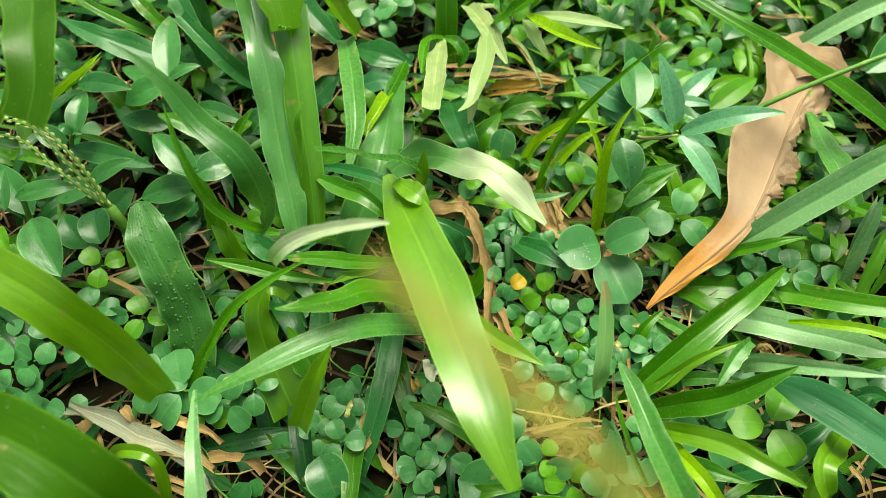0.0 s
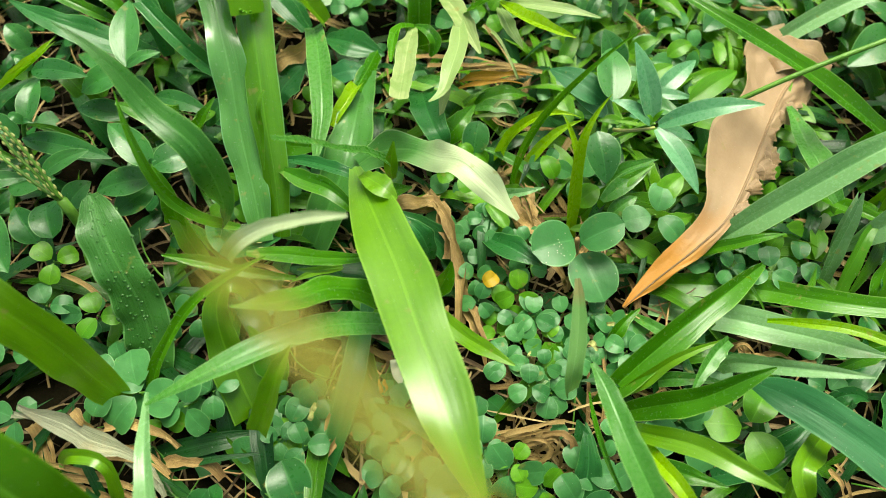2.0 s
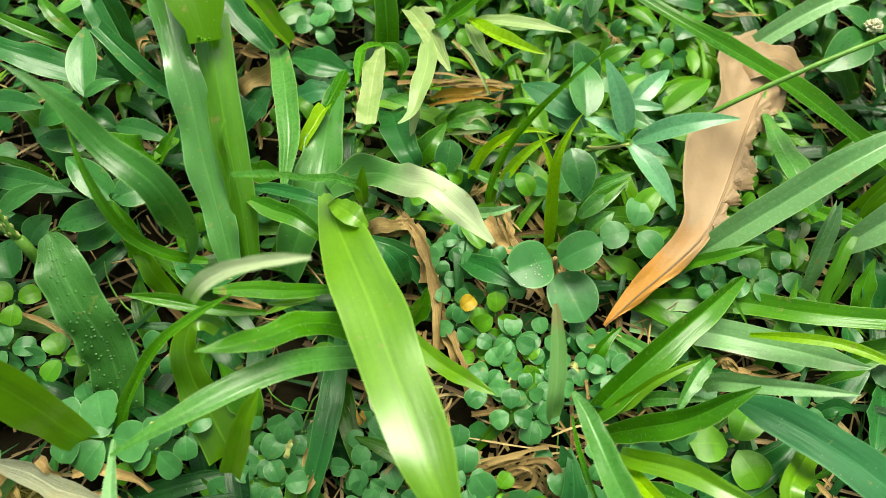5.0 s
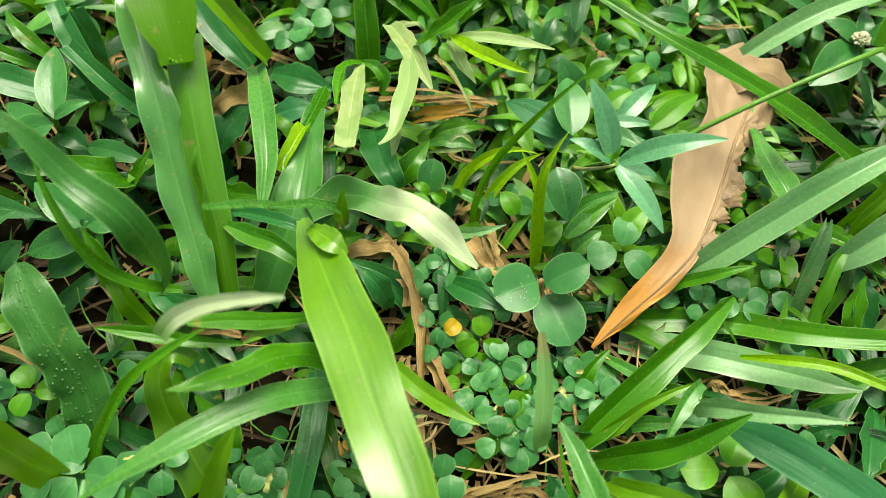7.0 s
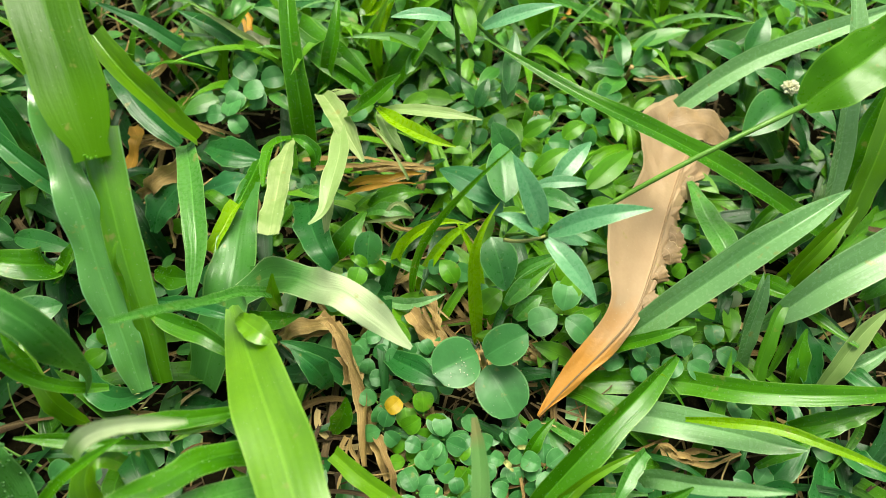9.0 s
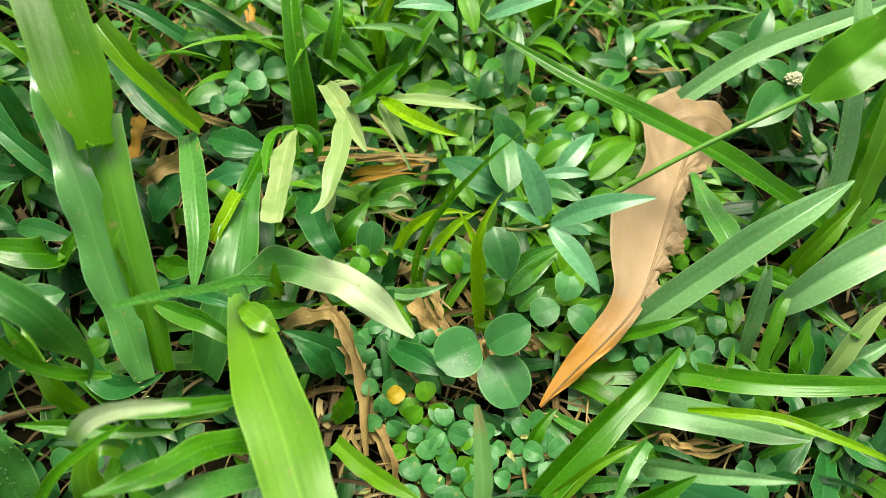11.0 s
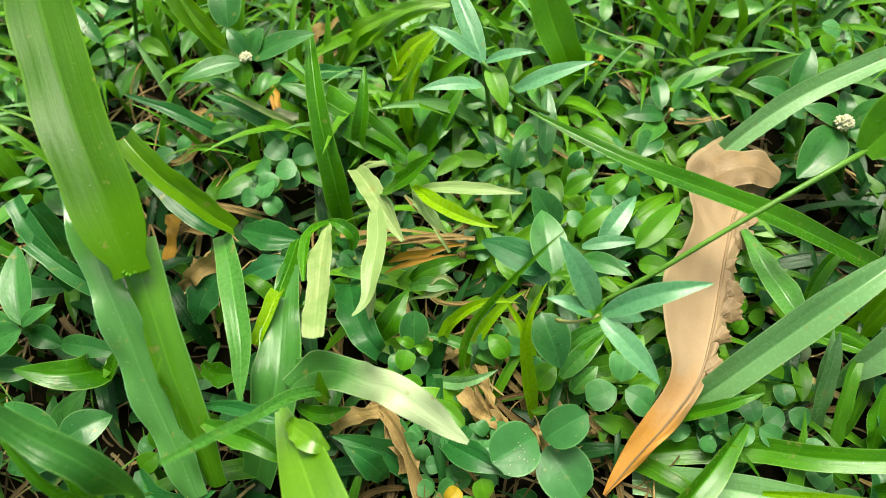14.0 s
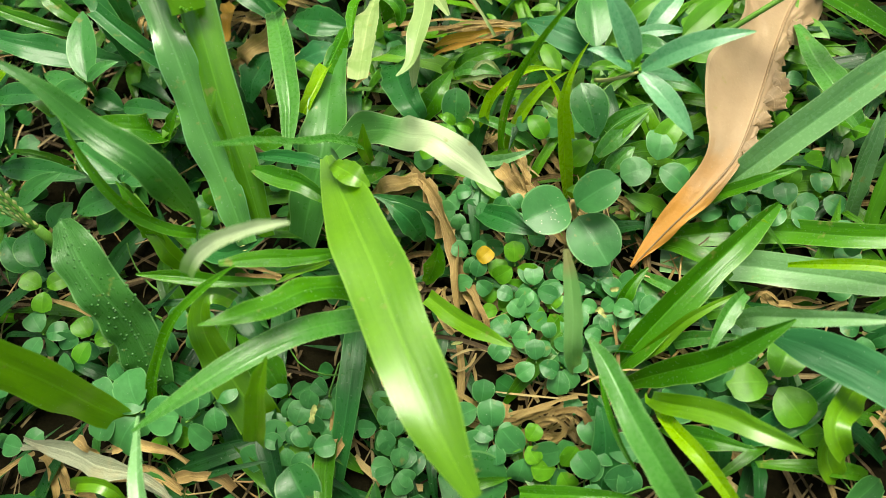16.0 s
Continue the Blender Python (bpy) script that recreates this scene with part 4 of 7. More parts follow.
blade(g, (101.8, 68.2, 18), (109.8, 64.5, 26), (118.9, 61.1, 30), (131.9, 54, 32), (147, 46.9, 28), w=3, mat=BRIGHT, shape=prof(0.42, 0.88, 1.00, 0.95, 0.88, 0.65, 0.39), n=18, fold=0.35, wave=0.09, sway=0.045, twist=(-3, 4))
blade(g, (66, 74.8, 6), (73, 66.9, 12), (80.9, 61.2, 14), w=3.9, mat=SOFT, shape=prof(0.50, 0.67, 0.83, 1.00, 0.82, 0.49, 0.16), n=14, fold=0.3, wave=0.09, sway=0.045, twist=(-12, 9))
blade(g, (119.3, 54.3, 14), (128, 57.1, 20), (138.4, 59.9, 22), w=4.6, mat=GRASS, shape=prof(0.41, 0.61, 0.81, 1.00, 0.71, 0.42, 0.13), n=14, fold=0.2, wave=0.09, sway=0.045, twist=(-7, -2))
g = tuft((56.6, 48, 0), "green grass tuft with folded blades spreading over clover")
blade(g, (54.1, 47.6, 4), (61.2, 53.7, 12), (71.6, 61.7, 19), (83.3, 70.7, 22), (94.2, 78.6, 21), (104.2, 86, 18), w=8.4, mat=GRASS, shape=prof(0.56, 0.93, 1.00, 0.97, 0.88, 0.69, 0.19), n=30, fold=0.55, wave=0.09, sway=0.045, twist=(2, -16), label="folded blade with a split tip")
blade(g, (93.7, 79.8, 20), (98, 79.6, 20), (95.9, 77.7, 19), w=2, mat=BRIGHT, shape=prof(0.47, 0.65, 0.82, 1.00, 0.95, 0.63, 0.31), n=10, fold=0.3, wave=0.09, sway=0.045, twist=(4, -18))
blade(g, (57, 48.3, 6), (65.1, 52, 14), (72.7, 55.9, 22), (84.2, 59.6, 26), w=4.2, mat=LIME, shape=prof(0.44, 0.73, 1.00, 0.81, 0.61, 0.41, 0.21), n=16, fold=0.4, wave=0.09, sway=0.045, twist=(-12, 7))
blade(g, (86, 59.8, 26), (80.6, 55.1, 27), (74.3, 46.3, 26), w=4.8, mat=SOFT, shape=prof(0.61, 0.80, 1.00, 0.94, 0.73, 0.51, 0.29), n=14, fold=0.4, wave=0.09, sway=0.045, twist=(12, 3), label="short blade end bent downwards")
blade(g, (65.6, 52, 6), (74.5, 52.3, 14), (86.5, 50.1, 18), w=4.4, mat=SOFT, shape=prof(0.43, 0.64, 0.85, 1.00, 0.71, 0.42, 0.13), n=14, fold=0.3, wave=0.09, sway=0.045, twist=(-2, 6))
blade(g, (83.6, 54.8, 14), (85.6, 52.9, 28), (91.3, 49.3, 38), (100, 46.5, 44), (109.2, 43.8, 48), w=5, mat=PALE_SHEEN, shape=prof(0.61, 0.85, 1.00, 0.85, 0.77, 0.57, 0.08), n=22, fold=0.35, wave=0.09, sway=0.045, twist=(-11, -9))
blade(g, (57.2, 44, 6), (66.5, 43.6, 20), (76.4, 43.8, 30), (84.1, 46.2, 37), (90.5, 48.5, 40), w=7.2, mat=GRASS, shape=prof(0.52, 0.75, 0.99, 1.00, 0.94, 0.69, 0.07), n=24, fold=0.35, wave=0.09, sway=0.045, twist=(-2, -8))
blade(g, (88.4, 48.8, 26), (95.1, 44.5, 30), (103.8, 38.3, 32), (111.2, 31.9, 33), (118.4, 24.6, 33), (131.1, 12.4, 28), w=11, mat=TEAL, shape=prof(0.13, 0.84, 0.98, 0.99, 1.00, 0.87, 0.72), n=24, fold=0.1, wave=0.06, sway=0.045, twist=(-12, 2), waves=3, label="wide teal blade bent forward")
blade(g, (43.1, 47.7, 47), (45.4, 41.7, 48), (47.8, 33.3, 49), (50.7, 24.8, 49), (54.7, 15.8, 46), (60.1, 5.7, 38), w=6.8, mat=SOFT, shape=prof(0.16, 0.72, 0.86, 0.98, 1.00, 0.97, 0.92), n=24, fold=0.3, wave=0.09, sway=0.045, twist=(0, -15), label="pale blue-green blade rising close over the rest")
blade(g, (40.9, 68, 50), (41, 61.6, 48), (40.7, 54.5, 45), (39.9, 47.7, 41), (40.8, 45.2, 28), w=4.3, mat=UPST, shape=prof(0.31, 0.74, 0.91, 1.00, 1.00, 0.82, 0.65), n=18, fold=0.4, wave=0.09, sway=0.045, twist=(-11, 6), label="pale upright blade with a brown tip")
blade(g, (60.3, 39.2, 10), (62.7, 34.4, 26), (70.7, 30.3, 34), (77.7, 25.2, 38), (87.2, 19.5, 38), w=5.7, mat=LIME, shape=prof(0.38, 0.64, 0.89, 1.00, 0.98, 0.69, 0.14), n=22, fold=0.35, wave=0.09, sway=0.045, twist=(3, -11))
blade(g, (61.7, 37.7, 10), (61.9, 28.9, 26), (64.6, 22.2, 32), (68.9, 15.4, 30), (74.5, 6.8, 22), w=3.9, mat=BRIGHT, shape=prof(0.48, 0.68, 0.89, 1.00, 0.95, 0.77, 0.56), n=18, fold=0.5, wave=0.09, sway=0.045, twist=(-7, -7))
blade(g, (48.9, 48.2, 16), (46.8, 35.3, 30), (47.7, 25.2, 36), (49.7, 20.1, 36), w=1.4, mat=GRASS, shape=prof(0.57, 0.71, 0.86, 1.00, 1.00, 0.97, 0.57), n=18, fold=0.5, wave=0.09, sway=0.045, twist=(8, -12))
blade(g, (62.9, 31.2, 8), (69.9, 27.4, 14), (82.5, 22.7, 18), w=5.7, mat=GRASS, shape=prof(0.33, 0.66, 1.00, 1.00, 0.70, 0.40, 0.10), n=14, fold=0.2, wave=0.09, sway=0.045, twist=(-2, 0))
blade(g, (82.5, 26.5, 8), (94.7, 30.1, 14), (107.9, 38.5, 16), w=8.8, mat=DEEP, shape=prof(0.53, 0.71, 0.89, 1.00, 0.81, 0.61, 0.42), n=16, fold=0.12, wave=0.09, sway=0.045, twist=(-2, 9), label="dull dark blade low over the soil")
blade(g, (117.9, 38.6, 6), (104.8, 31.7, 22), (97.5, 25.5, 28), (100.4, 19.4, 22), w=6.7, mat=LIME, shape=prof(0.72, 0.81, 0.91, 1.00, 0.96, 0.86, 0.64), n=18, fold=0.3, wave=0.09, sway=0.045, twist=(-12, -12))
blade(g, (58, 62.6, 4), (59.9, 67.1, 12), (66.8, 73.3, 14), w=4.3, mat=GRASS, shape=prof(0.48, 0.65, 0.83, 1.00, 0.72, 0.44, 0.16), n=14, fold=0.4, wave=0.09, sway=0.045, twist=(3, -12))
blade(g, (45.9, 24.4, 4), (46.5, 35, 14), (44.6, 40.2, 18), w=6.9, mat=DEEP, shape=prof(0.27, 0.45, 0.64, 0.82, 1.00, 0.57, 0.09), n=14, fold=0.2, wave=0.09, sway=0.045, twist=(3, 7))
blade(g, (144.4, 58.4, 4), (134.5, 44.3, 14), (127.2, 32.9, 16), w=9.3, mat=DEEP, shape=prof(0.21, 0.47, 0.74, 1.00, 0.95, 0.50, 0.06), n=16, fold=0.15, wave=0.15, sway=0.045, twist=(8, 1))
blade(g, (116.5, 43.9, 4), (123.4, 48.3, 12), (130.5, 46.8, 10), w=5.5, mat=DEEP, shape=prof(0.35, 0.57, 0.78, 1.00, 0.97, 0.54, 0.11), n=12, fold=0.2, wave=0.09, sway=0.045, twist=(-7, -12))

# ---- grasses on the far side of the dead leaf ----
g = tuft((134.4, 77.7, 0), "pale grass tuft with one yellowed blade end")
blade(g, (132.2, 92.8, 14), (139.2, 95.4, 22), (148.9, 99.3, 30), (160.9, 103.3, 36), (178, 109, 40), (205.7, 118.6, 42), w=13, mat=PALE_SHEEN, shape=prof(0.18, 0.70, 0.90, 0.97, 1.00, 0.81, 0.62), n=26, fold=0.35, wave=0.09, sway=0.045, twist=(-10, 14), label="wide pale striped blade with a torn end")
blade(g, (130, 75.9, 4), (130.4, 82.2, 12), (132, 87.8, 18), (135.7, 94.3, 22), (142.4, 99.1, 22), w=4.9, mat=SCORCH, shape=prof(0.68, 0.87, 1.00, 0.99, 0.91, 0.67, 0.20), n=20, fold=0.35, wave=0.09, sway=0.045, twist=(-6, -7), label="blade with an orange withered end")
blade(g, (146.2, 72.1, 5), (150.9, 78.5, 16), (157.6, 85.8, 24), (165.2, 90.6, 28), w=5.5, mat=WITHER, shape=prof(0.48, 0.73, 0.98, 1.00, 0.94, 0.60, 0.11), n=20, fold=0.45, wave=0.09, sway=0.045, twist=(7, 9), label="yellowing blade with a withered tip")
blade(g, (127.3, 83.6, 5), (127.7, 91, 18), (129, 97.1, 27), (130.8, 102.5, 32), w=4.7, mat=PALE_SHEEN, shape=prof(0.85, 0.92, 0.98, 1.00, 0.92, 0.67, 0.13), n=18, fold=0.3, wave=0.09, sway=0.045, twist=(4, 7))
blade(g, (128.1, 105.4, 6), (140.5, 107.8, 14), (147.2, 92.1, 20), (155.2, 81.9, 22), w=4.4, mat=GRASS, shape=prof(0.39, 0.71, 1.00, 0.94, 0.89, 0.63, 0.28), n=18, fold=0.4, wave=0.09, sway=0.045, twist=(-12, 6))
blade(g, (141, 74, 4), (140.8, 81.6, 14), (143.5, 89.4, 20), w=7.5, mat=GRASS, shape=prof(0.27, 0.51, 0.76, 1.00, 0.82, 0.45, 0.09), n=16, fold=0.2, wave=0.2, sway=0.045, twist=(8, 0))
blade(g, (145.4, 109.3, 8), (150, 111.1, 20), (155.7, 114.9, 30), (161.5, 119.2, 36), w=5.7, mat=LIME, shape=prof(0.37, 0.65, 0.94, 1.00, 0.98, 0.64, 0.11), n=18, fold=0.5, wave=0.09, sway=0.045, twist=(-2, 3))
blade(g, (146.5, 116.8, 8), (157.4, 122.2, 18), (166.1, 127.6, 24), w=4.8, mat=GRASS, shape=prof(0.37, 0.58, 0.79, 1.00, 0.88, 0.51, 0.14), n=14, fold=0.4, wave=0.09, sway=0.045, twist=(-2, 11))
blade(g, (124.1, 143.1, 18), (124.2, 127.9, 22), (125.4, 115.4, 24), (129.2, 104.9, 22), w=7.9, mat=SOFT, shape=prof(0.23, 0.54, 0.84, 0.97, 1.00, 0.79, 0.50), n=18, fold=0.25, wave=0.09, sway=0.045, twist=(-7, -12), label="grey-green blade beside the dead leaf")
blade(g, (135.1, 116, 10), (139.4, 123.3, 18), (147.3, 128.9, 22), (158.3, 130.9, 24), w=4.5, mat=GRASS, shape=prof(0.79, 0.89, 1.00, 0.93, 0.84, 0.54, 0.23), n=16, fold=0.35, wave=0.09, sway=0.045, twist=(-7, -6))
blade(g, (171.6, 101, 8), (175.4, 102.9, 16), (188.4, 109.2, 18), w=6.2, mat=SOFT, shape=prof(0.34, 0.67, 1.00, 0.91, 0.65, 0.38, 0.11), n=14, fold=0.3, wave=0.09, sway=0.045, twist=(8, 13))
blade(g, (154.8, 90, 6), (157.8, 75.9, 12), (164, 69.6, 14), w=6.5, mat=DEEP, shape=prof(0.31, 0.52, 0.72, 0.93, 1.00, 0.55, 0.10), n=14, fold=0.2, wave=0.09, sway=0.045, twist=(8, -5))
blade(g, (151.4, 77, 5), (159.3, 79, 12), (174.6, 84.2, 14), w=5.8, mat=PALE_SHEEN, shape=prof(0.34, 0.67, 1.00, 0.94, 0.67, 0.39, 0.11), n=14, fold=0.2, wave=0.09, sway=0.045, twist=(-7, -16))

# ---- long upright blades at the far side ----
g = tuft((167.3, 116.7, 0), "upright pale teal grass blade")
blade(g, (166.4, 126.6, 10), (167.1, 136.4, 26), (165.3, 147.7, 44), (166, 163.6, 58), (166.4, 189.6, 72), w=8.4, mat=PALE_SHEEN, shape=prof(0.87, 0.98, 1.00, 0.95, 0.82, 0.51, 0.19), n=26, fold=0.25, wave=0.09, sway=0.045, twist=(-11, -2))
g = tuft((179.1, 123, 0), "upright broad lime grass blade")
blade(g, (174.9, 124.1, 8), (179, 135.6, 24), (184.1, 149.4, 40), (191.5, 162.4, 52), w=9.9, mat=LIME, shape=prof(0.52, 0.74, 0.97, 0.98, 1.00, 0.96, 0.92), n=22, fold=0.25, wave=0.09, sway=0.045, twist=(-3, 9))
g = tuft((87.9, 208.1, 0), "broad lime grass blade raised at the lawn's far side")
blade(g, (88.7, 210.7, 10), (84.8, 213.3, 26), (80, 221.7, 40), (76.5, 233.2, 52), w=13.4, mat=VERDANT, shape=prof(0.69, 0.82, 0.95, 0.98, 1.00, 0.92, 0.84), n=20, fold=0.2, wave=0.09, sway=0.045, twist=(-12, 15))
g = tuft((29.7, 191.9, 0), "yellow-green grass blade curling upwards among pale leaves")
blade(g, (29, 200.2, 8), (28.2, 207.9, 18), (31.5, 212.9, 28), (36.3, 217.5, 36), (42.5, 221.5, 40), w=4.4, mat=BRIGHT, shape=prof(0.56, 0.76, 0.90, 0.89, 0.99, 1.00, 0.26), n=20, fold=0.5, wave=0.2, sway=0.045, twist=(4, 14))
g = tuft((8.1, 235.6, 0), "arched lime grass blade over dry thatch")
blade(g, (5.9, 246.2, 8), (20.3, 239.3, 26), (34.5, 236.3, 36), (48.5, 235.9, 38), w=7.9, mat=LIME, shape=prof(0.39, 0.63, 0.88, 1.00, 0.93, 0.72, 0.40), n=20, fold=0.3, wave=0.09, sway=0.045, twist=(-12, -9))
g = tuft((30.6, 199.4, 0), "broad grey-green grass blade lying low")
blade(g, (28.8, 192.7, 10), (18.5, 197.1, 18), (8.3, 208, 22), (-4.5, 226.9, 22), w=12.7, mat=SOFT, shape=prof(0.19, 0.67, 0.96, 1.00, 0.85, 0.58, 0.32), n=20, fold=0.15, wave=0.09, sway=0.045, twist=(-7, 14))
g = tuft((-40, 258.5, 0), "bright folded grass blade standing among herbs")
blade(g, (-35.1, 247.6, 14), (-36.6, 246.3, 30), (-40, 245.9, 44), (-43.6, 251.3, 54), w=8.4, mat=LIME, shape=prof(0.76, 0.87, 0.97, 1.00, 1.00, 0.95, 0.88), n=18, fold=0.4, wave=0.09, sway=0.045, twist=(-2, 0))

# ---- further blades at the lawn's far side ----
g = tuft((-38.5, 186.3, 2), "dark carpet grass with one bright folded blade")
blade(g, (-38.1, 182.2, 10), (-46.8, 188, 16), (-59.6, 197.7, 16), w=6.9, mat=DEEP, shape=slim)
blade(g, (-28.6, 207.5, 12), (-45.1, 214.2, 26), (-66, 224.9, 32), w=5.2, mat=DEEP, shape=lance, fold=0.3)
blade(g, (-7.2, 204.5, 10), (-21, 210.5, 24), (-38.5, 220.5, 30), w=7.6, mat=DEEP, shape=lance, fold=0.4)
blade(g, (-7.7, 211.2, 12), (-18.2, 210.3, 28), (-31.7, 217, 34), w=2.6, mat=PALE, shape=lance, fold=0.3, label="pale dry edge strip")
g = tuft((26.5, 200.6, 2), "broad soft grass blades among straw")
blade(g, (26.4, 194.6, 10), (12.9, 196.5, 24), (-3.3, 211.3, 32), w=9.6, mat=GRASS, shape=lance, fold=0.2)
blade(g, (29.5, 196.7, 8), (39.2, 200.3, 22), (51.2, 212.1, 30), w=7.7, mat=GRASS, shape=lance, fold=0.4)
blade(g, (30.1, 203.1, 8), (27.4, 204, 26), (34.3, 211, 40), w=3.9, mat=LIME, shape=lance, fold=0.4)
blade(g, (9.5, 232.9, 20), (25.7, 236.8, 34), (47.9, 234.3, 40), w=5.9, mat=LIME, shape=lance, fold=0.3)
blade(g, (23.7, 225.3, 16), (31.7, 224.7, 30), (42.6, 225.4, 38), w=5.7, mat=BRIGHT, shape=lance, wave=0.1)
blade(g, (-5.8, 224.9, 14), (11.3, 203.2, 26), (26, 192, 16), w=10.4, mat=GRASS, shape=lance)
blade(g, (-15.9, 235, 14), (4.8, 226.3, 24), (20.2, 222.3, 22), w=6.3, mat=DEEP, shape=slim)
g = tuft((11.6, 91.2, 2), "small carpet grass shoots beside the lime blade")
blade(g, (12.7, 90, 6), (5.2, 95.6, 18), (-6.5, 100.4, 24), w=7.8, mat=DEEP, shape=slim, wave=0.06)
g = tuft((-90.3, 149.6, 2), "dark green grass blades in the shade of the herbs")
blade(g, (-71.3, 135.7, 14), (-74.2, 128, 30), (-88.9, 130.6, 34), w=10, mat=GRASS, shape=slim, fold=0.2)
blade(g, (-68.3, 91.9, 20), (-65, 95, 40), (-68.5, 101.2, 48), w=6.3, mat=GRASS, shape=lance)
blade(g, (-73.9, 130.4, 14), (-64.7, 130.1, 28), (-60.4, 134.7, 32), w=4.9, mat=GRASS, shape=slim)
blade(g, (-85.1, 172.9, 14), (-83.7, 174.5, 30), (-85.8, 178.6, 40), w=9, mat=DEEP, shape=cut)
blade(g, (-20.7, 83.7, 20), (-26.7, 77.6, 30), (-32.1, 73.3, 34), w=2.6, mat=LIME, shape=lance)
g = tuft((136.8, 85.9, 2), "pale sedge blades leaning over the clover")
blade(g, (146.7, 104.3, 10), (147.9, 107.2, 24), (161.2, 118.2, 36), w=5, mat=LIME, shape=lance, fold=0.3)
blade(g, (146.9, 74.7, 6), (144.7, 84.6, 14), (143.4, 93.9, 18), w=8.7, mat=DEEP, shape=slim)
blade(g, (128.3, 90.3, 8), (128.4, 95.7, 22), (132.2, 105.2, 28), w=4.4, mat=PALE_SHEEN, shape=lance)
blade(g, (127.6, 117.1, 8), (132.7, 106.1, 18), (150.6, 95, 20), w=4.8, mat=GRASS, shape=lance, fold=0.4)
blade(g, (133.3, 64.1, 8), (140.5, 63, 16), (157.1, 64.9, 20), w=6.9, mat=GRASS, shape=slim)
blade(g, (149.7, 59.4, 6), (148.7, 51.7, 14), (156.2, 46.3, 14), w=7, mat=DEEP, shape=slim)
blade(g, (122.7, 50, 6), (134.4, 60.3, 10), (136.7, 73.6, 8), w=8.9, mat=DEEP, shape=slim)
g = tuft((57.3, 42.8, 2), "grass shoots spreading near the dry straw")
blade(g, (24.4, 18.6, 12), (37.7, 16.3, 18), (53.6, 14, 18), w=5, mat=GRASS, shape=lance)
blade(g, (102.9, 14.4, 8), (99.9, 23.2, 18), (106.5, 30.3, 20), w=7.3, mat=LIME, shape=slim, fold=0.4)
blade(g, (44.7, 15.9, 4), (47.2, 28.9, 14), (47.4, 39.9, 16), w=7.8, mat=DEEP, shape=slim)

# ---- bright blades of the lawn's far side ----
g = tuft((91.4, 222.3, 2), "broad sunlit lime grass blades at the lawn's far side")
blade(g, (135.8, 226.9, 10), (118, 218.8, 34), (107.4, 223.9, 46), w=8.2, mat=GRASS, shape=lance, fold=0.3)
blade(g, (148.9, 216.2, 8), (147.9, 218.1, 26), (143.9, 225.4, 40), w=4.9, mat=LIME, shape=lance, fold=0.4)
blade(g, (119, 217.8, 10), (97.5, 216.7, 24), (82.4, 218.6, 30), w=4.3, mat=SOFT, shape=lance, fold=0.4)
blade(g, (171.4, 209.6, 10), (161.8, 208.3, 30), (157.8, 215.2, 44), w=3.2, mat=LIME, shape=lance, fold=0.4)
g = tuft((-37.9, 263.6, 2), "narrow lime grass shoots among pale herbs")
blade(g, (-29.1, 237.5, 30), (-33.1, 236, 44), (-38.6, 242, 54), w=4.9, mat=LIME, shape=lance, fold=0.4)
blade(g, (6.8, 238.3, 16), (19.1, 237.1, 32), (33, 233.9, 40), w=7.4, mat=LIME, shape=lance, base=0.5, fold=0.25, wave=0.2)
blade(g, (24.2, 226, 16), (33.7, 219.2, 30), (42.6, 223.4, 36), w=5.2, mat=BRIGHT, shape=slim, fold=0.3, wave=0.3)
blade(g, (27.9, 202.2, 8), (29.5, 208.3, 24), (35.2, 218.2, 34), w=3, mat=BRIGHT, shape=lance, fold=0.5)
blade(g, (15.1, 251.7, 6), (11.5, 247.1, 26), (10.2, 249.1, 40), w=5.9, mat=SOFT, shape=lance, fold=0.3)
blade(g, (65.1, 232.6, 6), (58.4, 231.6, 26), (53.6, 237, 40), w=5.6, mat=SOFT, shape=lance, fold=0.3)
blade(g, (49.7, 244.5, 6), (43.8, 242.3, 24), (35.7, 244.7, 34), w=5, mat=PALE_SHEEN, shape=lance, fold=0.3)
g = tuft((42.5, 123.4, 2), "narrow yellow-green grass blades low among the herbs")
blade(g, (33.6, 118.9, 8), (41.9, 127.5, 20), (53.6, 131.8, 26), w=3.5, mat=BRIGHT, shape=lance, fold=0.4)
blade(g, (52, 115.6, 10), (49.6, 119.8, 26), (44.9, 128.1, 34), w=3, mat=BRIGHT, shape=lance, fold=0.5)
blade(g, (60, 115.6, 8), (67.2, 118.4, 18), (76.3, 119.8, 22), w=4.9, mat=SOFT, shape=lance, fold=0.3)
blade(g, (22.1, 116.7, 8), (30.6, 111.8, 14), (41.4, 113.2, 16), w=3.6, mat=PALE_SHEEN, shape=lance, fold=0.4)
blade(g, (43, 116.7, 8), (33.1, 123, 14), (20, 127.9, 16), w=4, mat=SOFT, shape=lance, fold=0.4)


# ---- leafy herbs ----
def leaf(parent, base, tip, w, mat=None, shape=ovate, rise=1.5, name="leaf", label="", **more):
    """A herb's leaf from its base to its tip, arched by rise millimetres."""
    b, t = np.array(base, float), np.array(tip, float)
    mid = (b + t) / 2 + np.array((0, 0, rise))
    more = {"fold": 0.2, "n": 10, **more}
    return part(name, sheet((b, mid, t), w, shape=shape, seed=next(SEEDS), **more), mat or HERB, parent, label)


def herb(at, label, name="herb", category="herb", group="leafy herbs"):
    return thing(name, at, label, category, group)


g = herb((-102.6, 163.7, 0), "upright herb with smooth oval blue-green leaves in pairs")
stalk(g, (-95.1, 147, 2), (-91.8, 146.1, 20), (-87, 143.3, 36), r=0.8)
leaf(g, (-86.8, 142.4, 36), (-89.8, 167.1, 38), 9.8)
